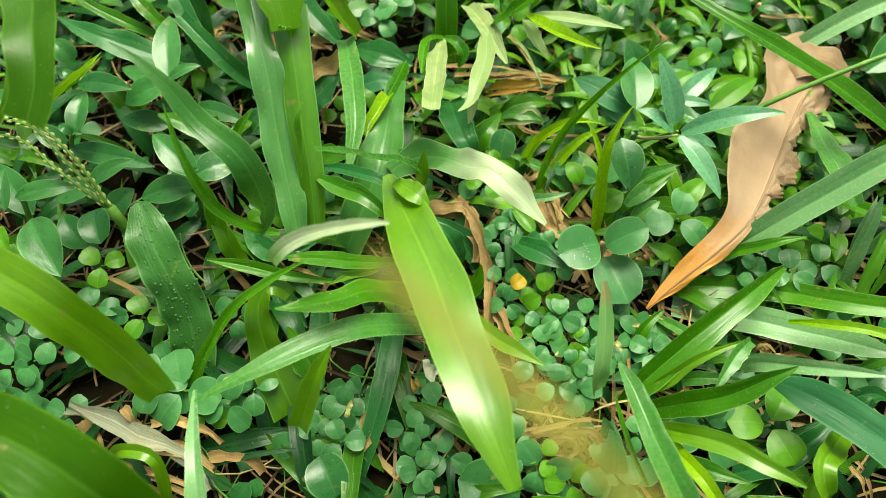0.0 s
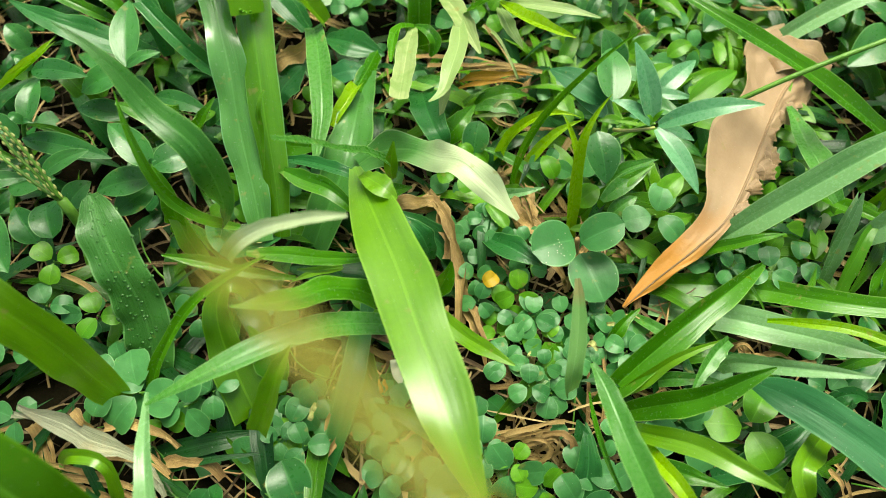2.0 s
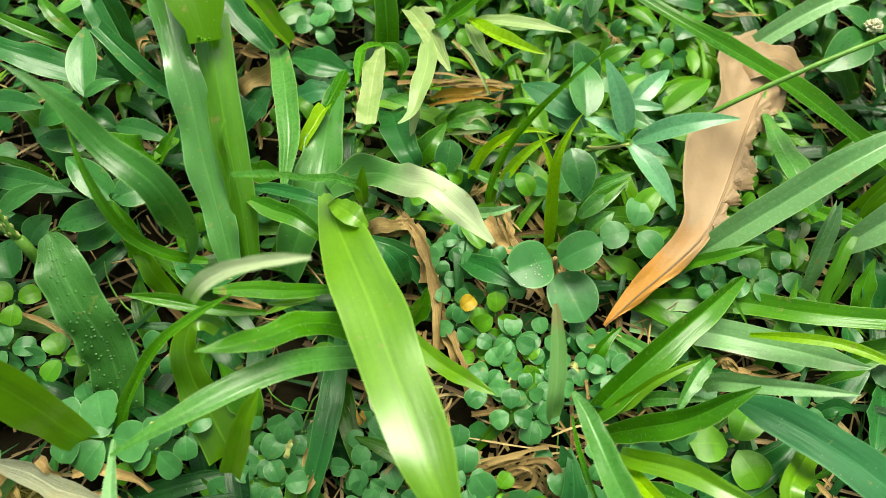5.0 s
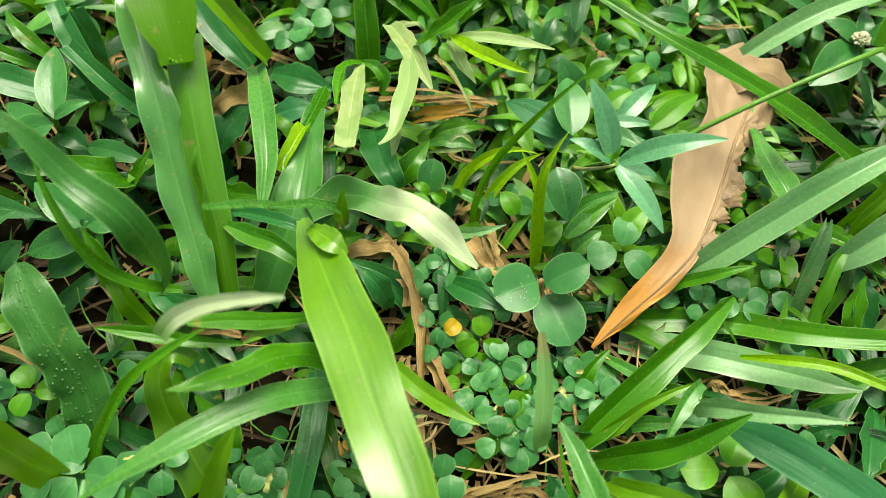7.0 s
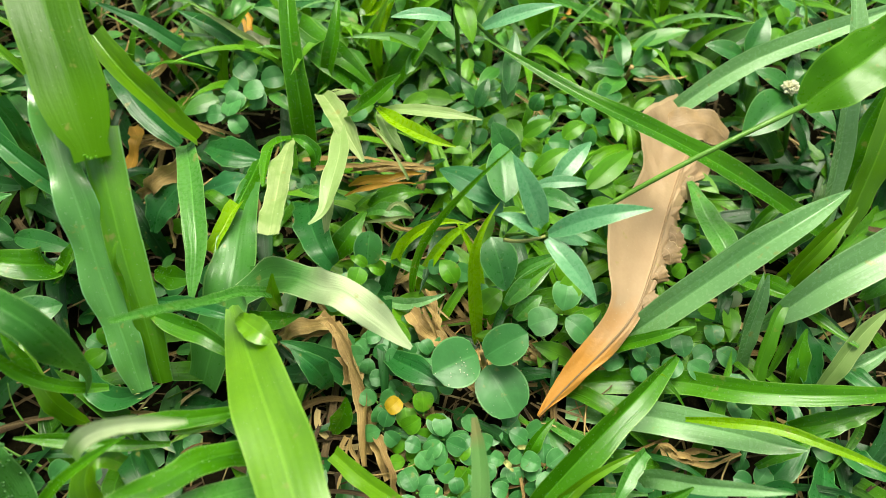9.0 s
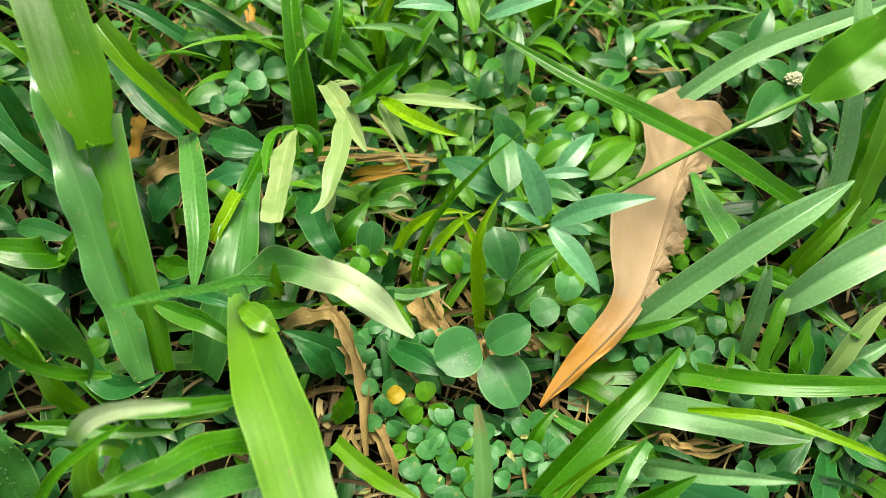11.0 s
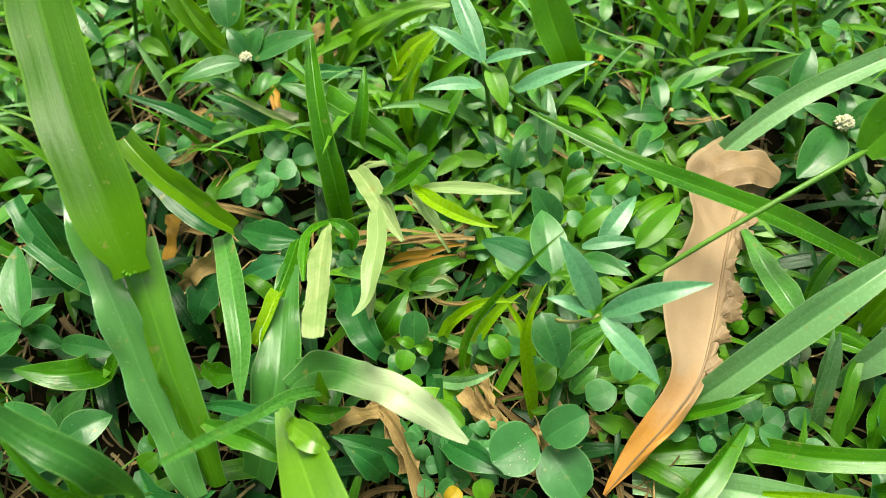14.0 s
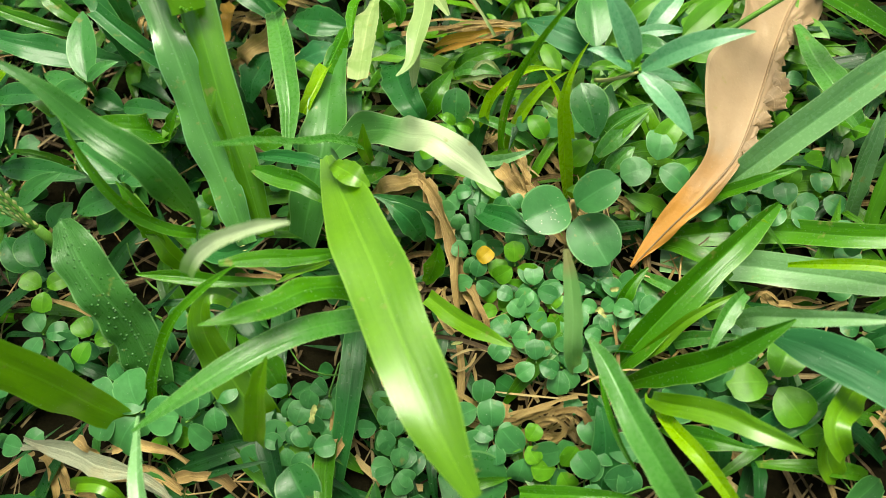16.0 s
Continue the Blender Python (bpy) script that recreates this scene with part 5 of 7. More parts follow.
leaf(g, (-86.3, 141.6, 37), (-75.6, 144.9, 40), 4.1)
leaf(g, (-87.9, 142.2, 34), (-103, 139, 28), 10.2)
leaf(g, (-90.4, 145, 26), (-81.9, 139.7, 24), 7.4)
leaf(g, (-90.5, 143.1, 30), (-108.3, 155.6, 26), 6)
g = herb((-134.1, 141.1, 0), "low herb with glossy oval leaves on thin stems")
stalk(g, (-128.3, 130.3, 2), (-121.4, 126.9, 20), (-112.4, 122.3, 36), r=0.7)
leaf(g, (-111.9, 121.9, 36), (-110.7, 136.5, 38), 7.3)
leaf(g, (-112.3, 121.9, 36), (-116.4, 123.4, 38), 3.2)
leaf(g, (-112.5, 121.5, 36), (-108.3, 120.6, 38), 2.2)
leaf(g, (-117.7, 144.2, 32), (-97.6, 138.9, 36), 7.7)
leaf(g, (-117.7, 144.2, 32), (-121.3, 146.2, 36), 4.2)
leaf(g, (-120, 124.5, 24), (-90.3, 116.5, 26), 7.8)
leaf(g, (-108.4, 109.2, 28), (-94.2, 115.6, 32), 6)
leaf(g, (-122.1, 126.2, 22), (-131.9, 131.6, 26), 7.5)
g = herb((-87.3, 124.6, 0), "herb shoot with broad greyish oval leaves")
stalk(g, (-81.6, 110.2, 2), (-75.9, 107.7, 24), (-73.3, 108, 36), r=0.8)
leaf(g, (-73.2, 107.6, 36), (-86.3, 119.2, 40), 9.2)
leaf(g, (-73.1, 107.6, 36), (-61.1, 113.1, 34), 10.1)
leaf(g, (-76.1, 108.4, 28), (-93.5, 106.3, 24), 9.7)
leaf(g, (-77.7, 108.8, 22), (-89.6, 101.5, 18), 10.4)
leaf(g, (-72.8, 107, 37), (-70.7, 107.1, 40), 2.2)
leaf(g, (-90.1, 134.4, 22), (-106.5, 137.3, 22), 8.2)
leaf(g, (-82.6, 140.8, 24), (-63.2, 133.1, 26), 6.8)
leaf(g, (-63.3, 136.6, 22), (-69.1, 127.5, 24), 4.4, YOUNG)
leaf(g, (-66.8, 133.7, 18), (-58.7, 140.8, 24), 6.8)
g = herb((-140.1, 109, 0), "spreading herb with broad smooth blue-green leaves")
stalk(g, (-131.1, 99.5, 2), (-124.5, 96.8, 24), (-122.1, 99.6, 36), r=0.8)
leaf(g, (-118.2, 92.9, 36), (-106.5, 75.9, 34), 12.8)
leaf(g, (-124.5, 100, 36), (-106.3, 103.7, 36), 6.3)
leaf(g, (-107.4, 102.3, 24), (-102.9, 90.8, 24), 9.8, shape=oval)
leaf(g, (-124.6, 94.8, 38), (-127.2, 107.5, 40), 5.3)
leaf(g, (-125.4, 89.4, 38), (-121.6, 82.6, 36), 4.8, YOUNG)
leaf(g, (-128, 102.8, 20), (-142.5, 119, 24), 10.3)
leaf(g, (-107.5, 107.1, 12), (-100.3, 114.3, 16), 8.9)
leaf(g, (-126.1, 112.2, 14), (-110, 114.2, 18), 8.8)
leaf(g, (-116.4, 96.7, 8), (-124.1, 107.1, 12), 10.2)
leaf(g, (-142.8, 142.9, 18), (-153.1, 146.9, 22), 10.4)
leaf(g, (-130.3, 164.7, 18), (-136.4, 169.5, 24), 8.6)

# ---- star herbs ----
g = herb((80.9, 140.6, 0), "herb with narrow blue-green leaves spread like a star", name="star_herb")
stalk(g, (63.8, 136.8, 4), (63.3, 121.6, 34), (65.9, 113.4, 50), r=0.8, r1=0.4, mat=STEM)
stalk(g, (55.7, 114.1, 46), (59.8, 111.2, 50), (65.2, 111.5, 51), r=0.6, r1=0.4, mat=SEED)
leaf(g, (64.2, 112, 53), (57.2, 125.7, 68), 6.5, STAR, shape=slim, rise=2, fold=0.25, n=14)
leaf(g, (65.7, 110.9, 53), (89.2, 109.6, 64), 5.6, STAR, shape=slim, rise=3, fold=0.25, n=14)
leaf(g, (64.9, 109.6, 53), (75.6, 93.4, 47), 5.7, STAR, shape=slim, rise=2, fold=0.2, n=14)
leaf(g, (63.7, 111, 53), (52.8, 115.8, 57), 4, STAR, shape=slim, rise=2, fold=0.2, n=12)
leaf(g, (65.7, 110.9, 52), (76.7, 109.4, 48), 3.5, STAR, shape=slim, rise=1)
leaf(g, (63.9, 111, 54), (65.9, 112.1, 58), 1.4, YOUNG, shape=ovate, rise=1.5)
leaf(g, (63, 110.1, 54), (60.9, 110.6, 58), 1.4, YOUNG, shape=ovate, rise=1.5)
leaf(g, (59.8, 130.9, 36), (61.3, 151.5, 36), 11.3, HERB, shape=ovate, rise=1.5)
leaf(g, (54, 120.5, 36), (56.5, 106.3, 30), 11.4, HERB, shape=ovate, rise=1.5)
leaf(g, (59.5, 135, 30), (43, 147.9, 30), 9.9, TEAL, shape=slim, rise=1.5)
leaf(g, (60, 133.2, 26), (48.7, 141.9, 28), 6.8, STAR, shape=slim, rise=1.5)
leaf(g, (79.3, 145.3, 20), (94.1, 158.7, 22), 6.5, STAR, shape=slim, rise=1.5)
leaf(g, (73.8, 145.5, 20), (91, 143, 22), 4.3, STAR, shape=slim, rise=1.5)
leaf(g, (80.7, 129.6, 18), (92, 123.1, 18), 4.2, HERB, shape=ovate, rise=1.5)
leaf(g, (88, 140, 24), (106.1, 152.7, 24), 7.8, YOUNG, shape=ovate, rise=1.5)
leaf(g, (90.1, 147.8, 22), (97, 136.8, 22), 7.1, YOUNG, shape=ovate, rise=1.5)
leaf(g, (76.2, 169.9, 26), (79.5, 173.3, 30), 5.5, HERB, shape=ovate, rise=1.5)
leaf(g, (67.8, 173.1, 24), (71.8, 188.1, 26), 5.6, HERB, shape=ovate, rise=1.5)
leaf(g, (58, 107.2, 18), (74.1, 117.6, 22), 5.7, SOFT, shape=slim, rise=1.5)
leaf(g, (74.1, 105.9, 20), (82.7, 113.8, 23), 7.5, YOUNG, shape=ovate, rise=1.5)
leaf(g, (49.7, 105.6, 18), (57.2, 110.5, 20), 8.1, YOUNG, shape=ovate, rise=1.5)
leaf(g, (60.8, 103.6, 14), (69.1, 108.6, 18), 5.6, SOFT, shape=slim, rise=1.5)
leaf(g, (70.8, 138.9, 26), (82.6, 129.2, 30), 6.7, HERB, shape=ovate, rise=1.5)
leaf(g, (68.3, 134.5, 24), (84.1, 133.7, 28), 5.7, STAR, shape=ovate, rise=1.5)
leaf(g, (88.7, 136.9, 20), (97.4, 130.5, 22), 6.9, YOUNG, shape=ovate, rise=1.5)
leaf(g, (74, 150.6, 18), (86.1, 156.8, 22), 6.5, YOUNG, shape=ovate, rise=1.5)
leaf(g, (44.5, 116.2, 16), (40.6, 123.3, 18), 6.7, YOUNG, shape=ovate, rise=1.5)
leaf(g, (66.3, 150.6, 24), (60.8, 160.9, 34), 10.4, HERB, shape=ovate, rise=1.5)
leaf(g, (86.3, 163.6, 18), (94.7, 167.6, 20), 6.3, YOUNG, shape=ovate, rise=1.5)
leaf(g, (73.8, 167, 16), (83.6, 169.5, 20), 5.6, YOUNG, shape=ovate, rise=1.5)
leaf(g, (109.6, 184.3, 16), (100.7, 174.8, 18), 9.7, HERB, shape=ovate, rise=1.5)
for_star = dict(mat=STAR, shape=slim, fold=0.25)
g = herb((60, 231.6, 0), "tall star-leaved herb of the lawn's far side", name="star_herb")
stalk(g, (55.7, 194.4, 4), (54.6, 195.1, 30), (52, 193.6, 54), r=0.8)
leaf(g, (52, 193.6, 54), (46.6, 223.1, 62), 6.5, **for_star)
leaf(g, (51.5, 194.6, 54), (38.1, 204.9, 60), 4.5, **for_star)
leaf(g, (50.6, 188.4, 50), (32.4, 188.7, 52), 4.4, **for_star)
leaf(g, (53, 193.4, 54), (66.8, 190.5, 58), 3.4, **for_star)
leaf(g, (60.1, 187.6, 46), (83.9, 187.1, 54), 5.3, **for_star)
leaf(g, (53.7, 193.6, 52), (56.2, 179.6, 48), 6.6, YOUNG)
leaf(g, (68.2, 174.2, 30), (73.3, 194.8, 36), 6.5, HERB)
stalk(g, (52, 193.6, 54), (60.7, 186.8, 46), (71.2, 184.8, 36), r=0.6)


def flower_ball(parent, at, r, count=80):
    rr = np.random.RandomState(5)
    d = rr.normal(size=(count, 3))
    d[:, 2] = np.abs(d[:, 2])
    d /= np.linalg.norm(d, axis=1)[:, None]
    part("flower_head", grains(np.array(at) + d * r * 0.35, d, r * 0.6, r * 0.17), WHITE, parent, "round head of tiny cream-white florets")


g = herb((176.4, 173.5, 0), "broad-leaved herb with a cream flower ball", name="flowering_herb")
stalk(g, (170.4, 161.2, 2), (166.4, 164.5, 16), (161.4, 166.5, 30), r=0.9)
leaf(g, (160.8, 166.3, 28), (142, 153.4, 26), 14.2)
leaf(g, (161.9, 168.3, 28), (150.2, 174.9, 32), 7.3)
leaf(g, (164.5, 168.3, 28), (176, 170.5, 34), 7.6)
leaf(g, (163.4, 165.8, 28), (171.7, 151, 28), 8.3)
leaf(g, (162.9, 169, 28), (166.6, 179.8, 30), 6.6)
flower_ball(g, (160.4, 166.8, 31), 3.4)
g = herb((167.1, 198.9, 0), "pale green herb with a rosette of oval leaves")
leaf(g, (152.4, 184, 26), (138.3, 188.9, 30), 7.7)
leaf(g, (152.7, 183.8, 28), (161, 195.9, 34), 8.6)
leaf(g, (152.6, 182.4, 28), (163.4, 182.4, 32), 6.6)
leaf(g, (152.5, 183.7, 24), (141.1, 178.3, 24), 6.1)
stalk(g, (161.6, 185.2, 2), (151.5, 182.6, 28), r=0.8)
g = herb((-34.6, 256.6, 0), "light green herb with pointed leaves round a flower bud", name="flowering_herb")
stalk(g, (-31.8, 229.9, 4), (-20.3, 218.8, 44), r=0.9)
leaf(g, (-21, 218.2, 44), (-40.3, 212.3, 46), 7)
leaf(g, (-18.5, 218.7, 44), (3.6, 219.3, 50), 8.4)
leaf(g, (-20.6, 219.4, 42), (-22.7, 212.7, 38), 6.9, YOUNG)
leaf(g, (-19.5, 219.9, 44), (-24, 227.4, 50), 6)
leaf(g, (-33, 216.4, 40), (-22.7, 209.8, 38), 3.7)
leaf(g, (-18.4, 220.1, 44), (-12.3, 225, 50), 6.6)
flower_ball(g, (-19.6, 218.5, 45), 2.4)
g = herb((-40.9, 279.7, 0), "single round smooth leaf on a short stem")
leaf(g, (-27.9, 242.4, 36), (-25.6, 259.3, 44), 11.6, shape=oval)
leaf(g, (-26.8, 257.6, 34), (-10.6, 254, 40), 5.4)
leaf(g, (-32.4, 260, 30), (-35.6, 278, 36), 8.1)
stalk(g, (-37.8, 264.6, 2), (-27.9, 242.4, 36), r=0.7)
g = herb((-78.8, 297.4, 0), "yellow-green flowering herb at the shaded edge", name="flowering_herb")
stalk(g, (-74.6, 272.1, 2), (-59.1, 258, 40), r=0.8, mat=STEM)
leaf(g, (-59.9, 257.6, 40), (-75.1, 267.7, 42), 6.2)
leaf(g, (-58.4, 258.4, 40), (-35.8, 259.5, 44), 6.8)
leaf(g, (-60.5, 258.1, 38), (-71.1, 254.9, 36), 5.4)
leaf(g, (-63.6, 255.2, 24), (-53.8, 248.1, 22), 6.8, YOUNG)
flower_ball(g, (-58.7, 259.1, 41), 2.4)
g = herb((137.1, 204.9, 0), "herb with spoon-shaped leaves at the leaf litter")
leaf(g, (118.3, 193.4, 16), (132.8, 203.4, 22), 7.7)
leaf(g, (114.5, 191.1, 16), (99.9, 192.5, 18), 7.1)
leaf(g, (116.7, 191.7, 16), (126.6, 184.3, 16), 4.6)
leaf(g, (122.5, 178.6, 8), (131.8, 180.3, 10), 9.2)
leaf(g, (113.6, 192.7, 18), (116, 207.7, 18), 7)
stalk(g, (117, 194, 2), (117.5, 192.7, 17), r=0.8, mat=TAN)
g = herb((57, 184.5, 0), "small herb with pointed leaflets in whorls")
leaf(g, (58.7, 177, 22), (54.4, 183.7, 26), 4.4)
leaf(g, (58.3, 176.6, 22), (47.9, 174.2, 22), 4.1)
leaf(g, (58.9, 175.8, 22), (63.9, 184.6, 26), 4.8)
leaf(g, (59.8, 176.8, 22), (68.4, 178.3, 24), 4.8)
leaf(g, (53.9, 181.1, 24), (49.7, 189.7, 26), 4.4)
stalk(g, (58.9, 178.1, 2), (58.6, 176.5, 22), r=0.6)

# ---- round-leaved creeper by the dead leaf ----
g = herb((53.2, 94.2, 0), "creeper with three large round grey-green leaves", name="round_leaf_creeper")
stalk(g, (52.1, 87.3, 2), (50, 90.9, 12), (48.4, 92.1, 22), r=0.8, mat=TAN)
leaf(g, (46.9, 90.8, 24), (34, 86.1, 26), 13.9, CLOVER, shape=oval, rise=1)
leaf(g, (48.8, 90, 24), (60.6, 93.4, 30), 10.7, CLOVER, shape=oval, rise=1)
leaf(g, (49.7, 89.2, 18), (55.8, 74.6, 16), 14.7, CLOVER, shape=oval, rise=1)
specks = np.array((40.2, 88.1, 26)) + np.random.RandomState(6).normal(size=(26, 3)) * np.array((2.6, 2.2, 0.1))
part("water_specks", grains(specks, np.repeat(VIEW[None], 26, 0), 0.3, 0.16, 5), WHITE, g, "tiny pale specks on the leaf")
g = herb((21, 133.9, 0), "seedling with one round leaf and two small ones", name="round_leaf_creeper")
leaf(g, (18.6, 124, 18), (20.4, 132.3, 24), 8.6, HERB, shape=oval, rise=1)
leaf(g, (18.5, 123.6, 18), (13.7, 126.2, 20), 3.5, YOUNG)
leaf(g, (18.9, 123.1, 18), (23.7, 123, 14), 5.3, YOUNG)
stalk(g, (20.6, 128, 2), (18.5, 123.6, 18), r=0.6)
g = herb((-30.4, 25.7, 0), "broad smooth rounded leaves low on the ground", name="round_leaf_creeper")
leaf(g, (-29.2, 19.9, 12), (-34.2, 30.5, 14), 12, HERB, shape=oval)
leaf(g, (21.4, 20.2, 8), (4.1, 24.3, 12), 16.4, HERB, shape=oval)


# ---- clover ----
def leaflet_mesh(name, w, l, mat, fold, seed, droop=0.0):
    return mesh_of(name, (lambda s: (s[0] * MM, s[1], s[2]))(sheet(((0, 0, 0), (l / 2, 0, 0.6), (l, 0, -droop)), w, shape=obovate, n=8, across=6, fold=fold, face=(0, 0, 1), seed=seed, curl=0.04)), mat)


def clover_model(mat, label, seed, angles, tilts, height=9.0):
    """A trefoil: a thin petiole with three spoon-shaped leaflets."""
    ob = new("clover_sprig")
    ob.empty_display_size = 0.003
    tagged(ob, label, "clover", "clover sprigs")
    v, f, uv = tube(((0, 0, -height), (0.6, 0.2, -height / 2), (0, 0, 0)), 0.34, 0.28, 5, 5)
    st = new("petiole", mesh_of("petiole", (v * MM, f, uv), STEM))
    st.parent = ob
    shared = [leaflet_mesh("leaflet", 7.4, 7.6, mat, 0.10, seed, 0.2), leaflet_mesh("leaflet", 7.0, 7.2, mat, 0.2, seed + 1, 0.9)]
    for i, (a, t) in enumerate(zip(angles, tilts)):
        lf = new("leaflet", shared[i % 2])
        lf.parent = ob
        lf.matrix_basis = pose(0, 0, 0, 0, 0, a) @ pose(0.0011, 0, 0, t, -t * 0.5, 0)
    return ob


CLOVERS = [
    clover_model(CLOVER, "creeping clover sprig with three round blue-green leaflets", 11, (90, 212, 330), (4, -8, 10)),
    clover_model(CLOVER, "creeping clover sprig with slightly folded dark leaflets", 21, (80, 190, 310), (-14, 10, 6)),
    clover_model(YOUNG, "young clover sprig with fresh yellow-green leaflets", 31, (95, 215, 335), (8, -6, 12)),
]
SPRIGS = random.Random(4)


def sprig(at, size=42, which=None, turn=None):
    """One clover sprig; size: its leaflets' width in tenths of the commonest 42."""
    k = SPRIGS.choice((0, 0, 0, 1, 1, 2)) if which is None else which
    a = SPRIGS.uniform(0, 360) if turn is None else turn
    m = pose(at[0] * MM, at[1] * MM, at[2] * MM, 18 + SPRIGS.uniform(-14, 14), SPRIGS.uniform(-14, 14), 0) @ pose(0, 0, 0, 0, 0, a) @ Matrix.Scale(size / 42, 4)
    return copy_thing(CLOVERS[k], m)


# the clover patch in the middle
for spot in ((17.3, 97.4, 13), (22, 103.4, 13), (29.4, 107, 9), (26.5, 95.5, 14), (35.1, 96.1, 11), (19, 85.2, 9), (22.1, 90.8, 11), (29.4, 86, 9), (35, 87, 13), (19.3, 75.5, 14)):
    sprig(spot, SPRIGS.choice((25, 28, 31, 34)))
for spot in ((26.1, 74.6, 11), (35.4, 71, 14), (30.2, 70.4, 9), (38.2, 64.8, 11), (25.2, 67.3, 9), (46.4, 58.2, 11), (37.7, 56, 14), (33, 50.5, 13), (53.3, 72.4, 11), (57.9, 70.8, 8)):
    sprig(spot, SPRIGS.choice((25, 28, 31, 34)))
for spot in ((62.3, 61.3, 11), (39.7, 49.5, 9), (26.6, 58.2, 11), (43.7, 71.3, 14), (52, 63.4, 11), (13.9, 101.4, 11), (55.2, 57, 9), (59.8, 67.6, 9), (43.5, 63.4, 11), (31.6, 63.4, 11)):
    sprig(spot, SPRIGS.choice((25, 28, 31, 34)))
for spot in ((-6.3, 34.8, 11), (-6.6, 27.1, 11), (-34.2, 48.9, 13), (-29.5, 44, 13), (-35.7, 36.4, 11), (-6.9, 47.4, 11), (-1, 45.4, 11)):
    sprig(spot, SPRIGS.choice((25, 28, 31, 34)))
# sprigs of the near carpet
for spot in ((21.8, 102.4, 15), (35, 95.7, 12), (18.4, 82.7, 15), (35.6, 71.3, 13)):
    sprig(spot, SPRIGS.choice((27, 30, 33, 36)))
for spot in ((29.8, 69.3, 12), (46.7, 58.5, 10), (61.7, 60.7, 13), (39.5, 49.3, 10), (26.7, 58.5, 10), (16.4, 123.2, 10),):
    sprig(spot, SPRIGS.choice((27, 30, 33, 36)))
for spot in ((12.2, 115.9, 15), (8.3, 98.4, 13), (13.8, 92.7, 8), (-6.3, 35.3, 8), (-6.7, 27.2, 10), (1.3, 31.2, 8), (-35, 50.1, 8), (-35.4, 36, 13), (-28.3, 34.1, 15),):
    sprig(spot, SPRIGS.choice((27, 30, 33, 36)))
for spot in ((-23.5, 47.6, 13), (-21.9, 41.7, 10), (-10.3, 38.1, 12), (-77, 50.4, 8), (-60, 46.3, 10), (-119.5, 47.9, 10),):
    sprig(spot, SPRIGS.choice((27, 30, 33, 36)))
for spot in ((-62, 71.7, 12), (-57.7, 108.2, 13), (-56.1, 47.6, 13), (-69.6, 72, 12), (-79.8, 57, 15), (73.4, 39.9, 15),):
    sprig(spot, SPRIGS.choice((27, 30, 33, 36)))
for spot in ((78.9, 36.6, 10), (102.6, 25.5, 12), (107.5, 85.4, 15), (102.8, 93.4, 10), (118.5, 89, 12), (119, 74.6, 15), (95.4, 85.7, 15), (96.9, 98.8, 8), (56, 36.9, 10),):
    sprig(spot, SPRIGS.choice((27, 30, 33, 36)))
for spot in ((117.8, 49.4, 12), (34.4, 24.7, 8), (27.7, 30.2, 13), (19.9, 31.7, 13), (12, 21.7, 8), (-30.6, 192.9, 13),):
    sprig(spot, SPRIGS.choice((27, 30, 33, 36)))
for spot in ((48.4, 186.5, 8), (52.8, 172.3, 12), (48, 155.1, 8), (51.2, 118, 15), (42.3, 122.4, 15), (157.2, 187.4, 13), (78.8, 157.1, 15), (93.6, 182.9, 12),):
    sprig(spot, SPRIGS.choice((27, 30, 33, 36)))
for spot in ((98.8, 169.7, 15), (117.5, 117.7, 12), (123.2, 124.6, 15), (-37.1, 150.2, 8), (-38.3, 117.7, 12), (-12.7, 142.9, 8), (7.3, 152.6, 8),):
    sprig(spot, SPRIGS.choice((27, 30, 33, 36)))
for spot in ((30.6, 77.9, 15), (-86.6, 68.2, 22), (114.2, 99.5, 14), (-125.9, 81.1, 30), (-67.9, 42.1, 12), (-103.3, 85.5, 20), (-56.4, 107, 14), (13.8, 115.5, 20)):
    sprig(spot, 34, 2)
sprig((73.4, 101.2, 20), 50, 0, 100)
sprig((91.3, 38.6, 16), 58, 2, 200)
sprig((74.9, 37.7, 14), 60, 0)
for spot in ((27, 27.6, 12), (35.2, 23.4, 10), (46.4, 27.1, 12), (51.9, 23.9, 10), (16.8, 40.8, 12), (19, 34, 12), (44.7, 19.8, 10), (-33.4, 40, 12), (-40.2, 36.5, 10)):
    sprig(spot, SPRIGS.choice((36, 40, 44)))
sprig((-73.3, 47.7, 18), 60, 0)
for spot in ((26.1, 186.3, 14), (14.8, 180.5, 14), (-13, 193.3, 22), (-18.8, 188.7, 22), (-22.3, 182.9, 20), (18.9, 215.4, 18), (10.4, 214.9, 16), (33.3, 190.9, 12), (89.2, 254.3, 14), (97.9, 233.4, 12), (131.7, 252.7, 16), (137.4, 243.1, 18)):
    sprig(spot, SPRIGS.choice((38, 42, 46)))
for spot in ((110.2, 203.9, 8), (96.8, 210.3, 10), (71.5, 191.7, 14), (62.7, 177.1, 10), (179.9, 205.3, 24), (171.6, 197.2, 26), (98, 166.9, 8), (82.4, 168.7, 10), (47.6, 248.7, 10), (28.9, 238.9, 12), (-0.4, 202.7, 8), (-54.2, 211.8, 10)):
    sprig(spot, SPRIGS.choice((38, 42, 46)))
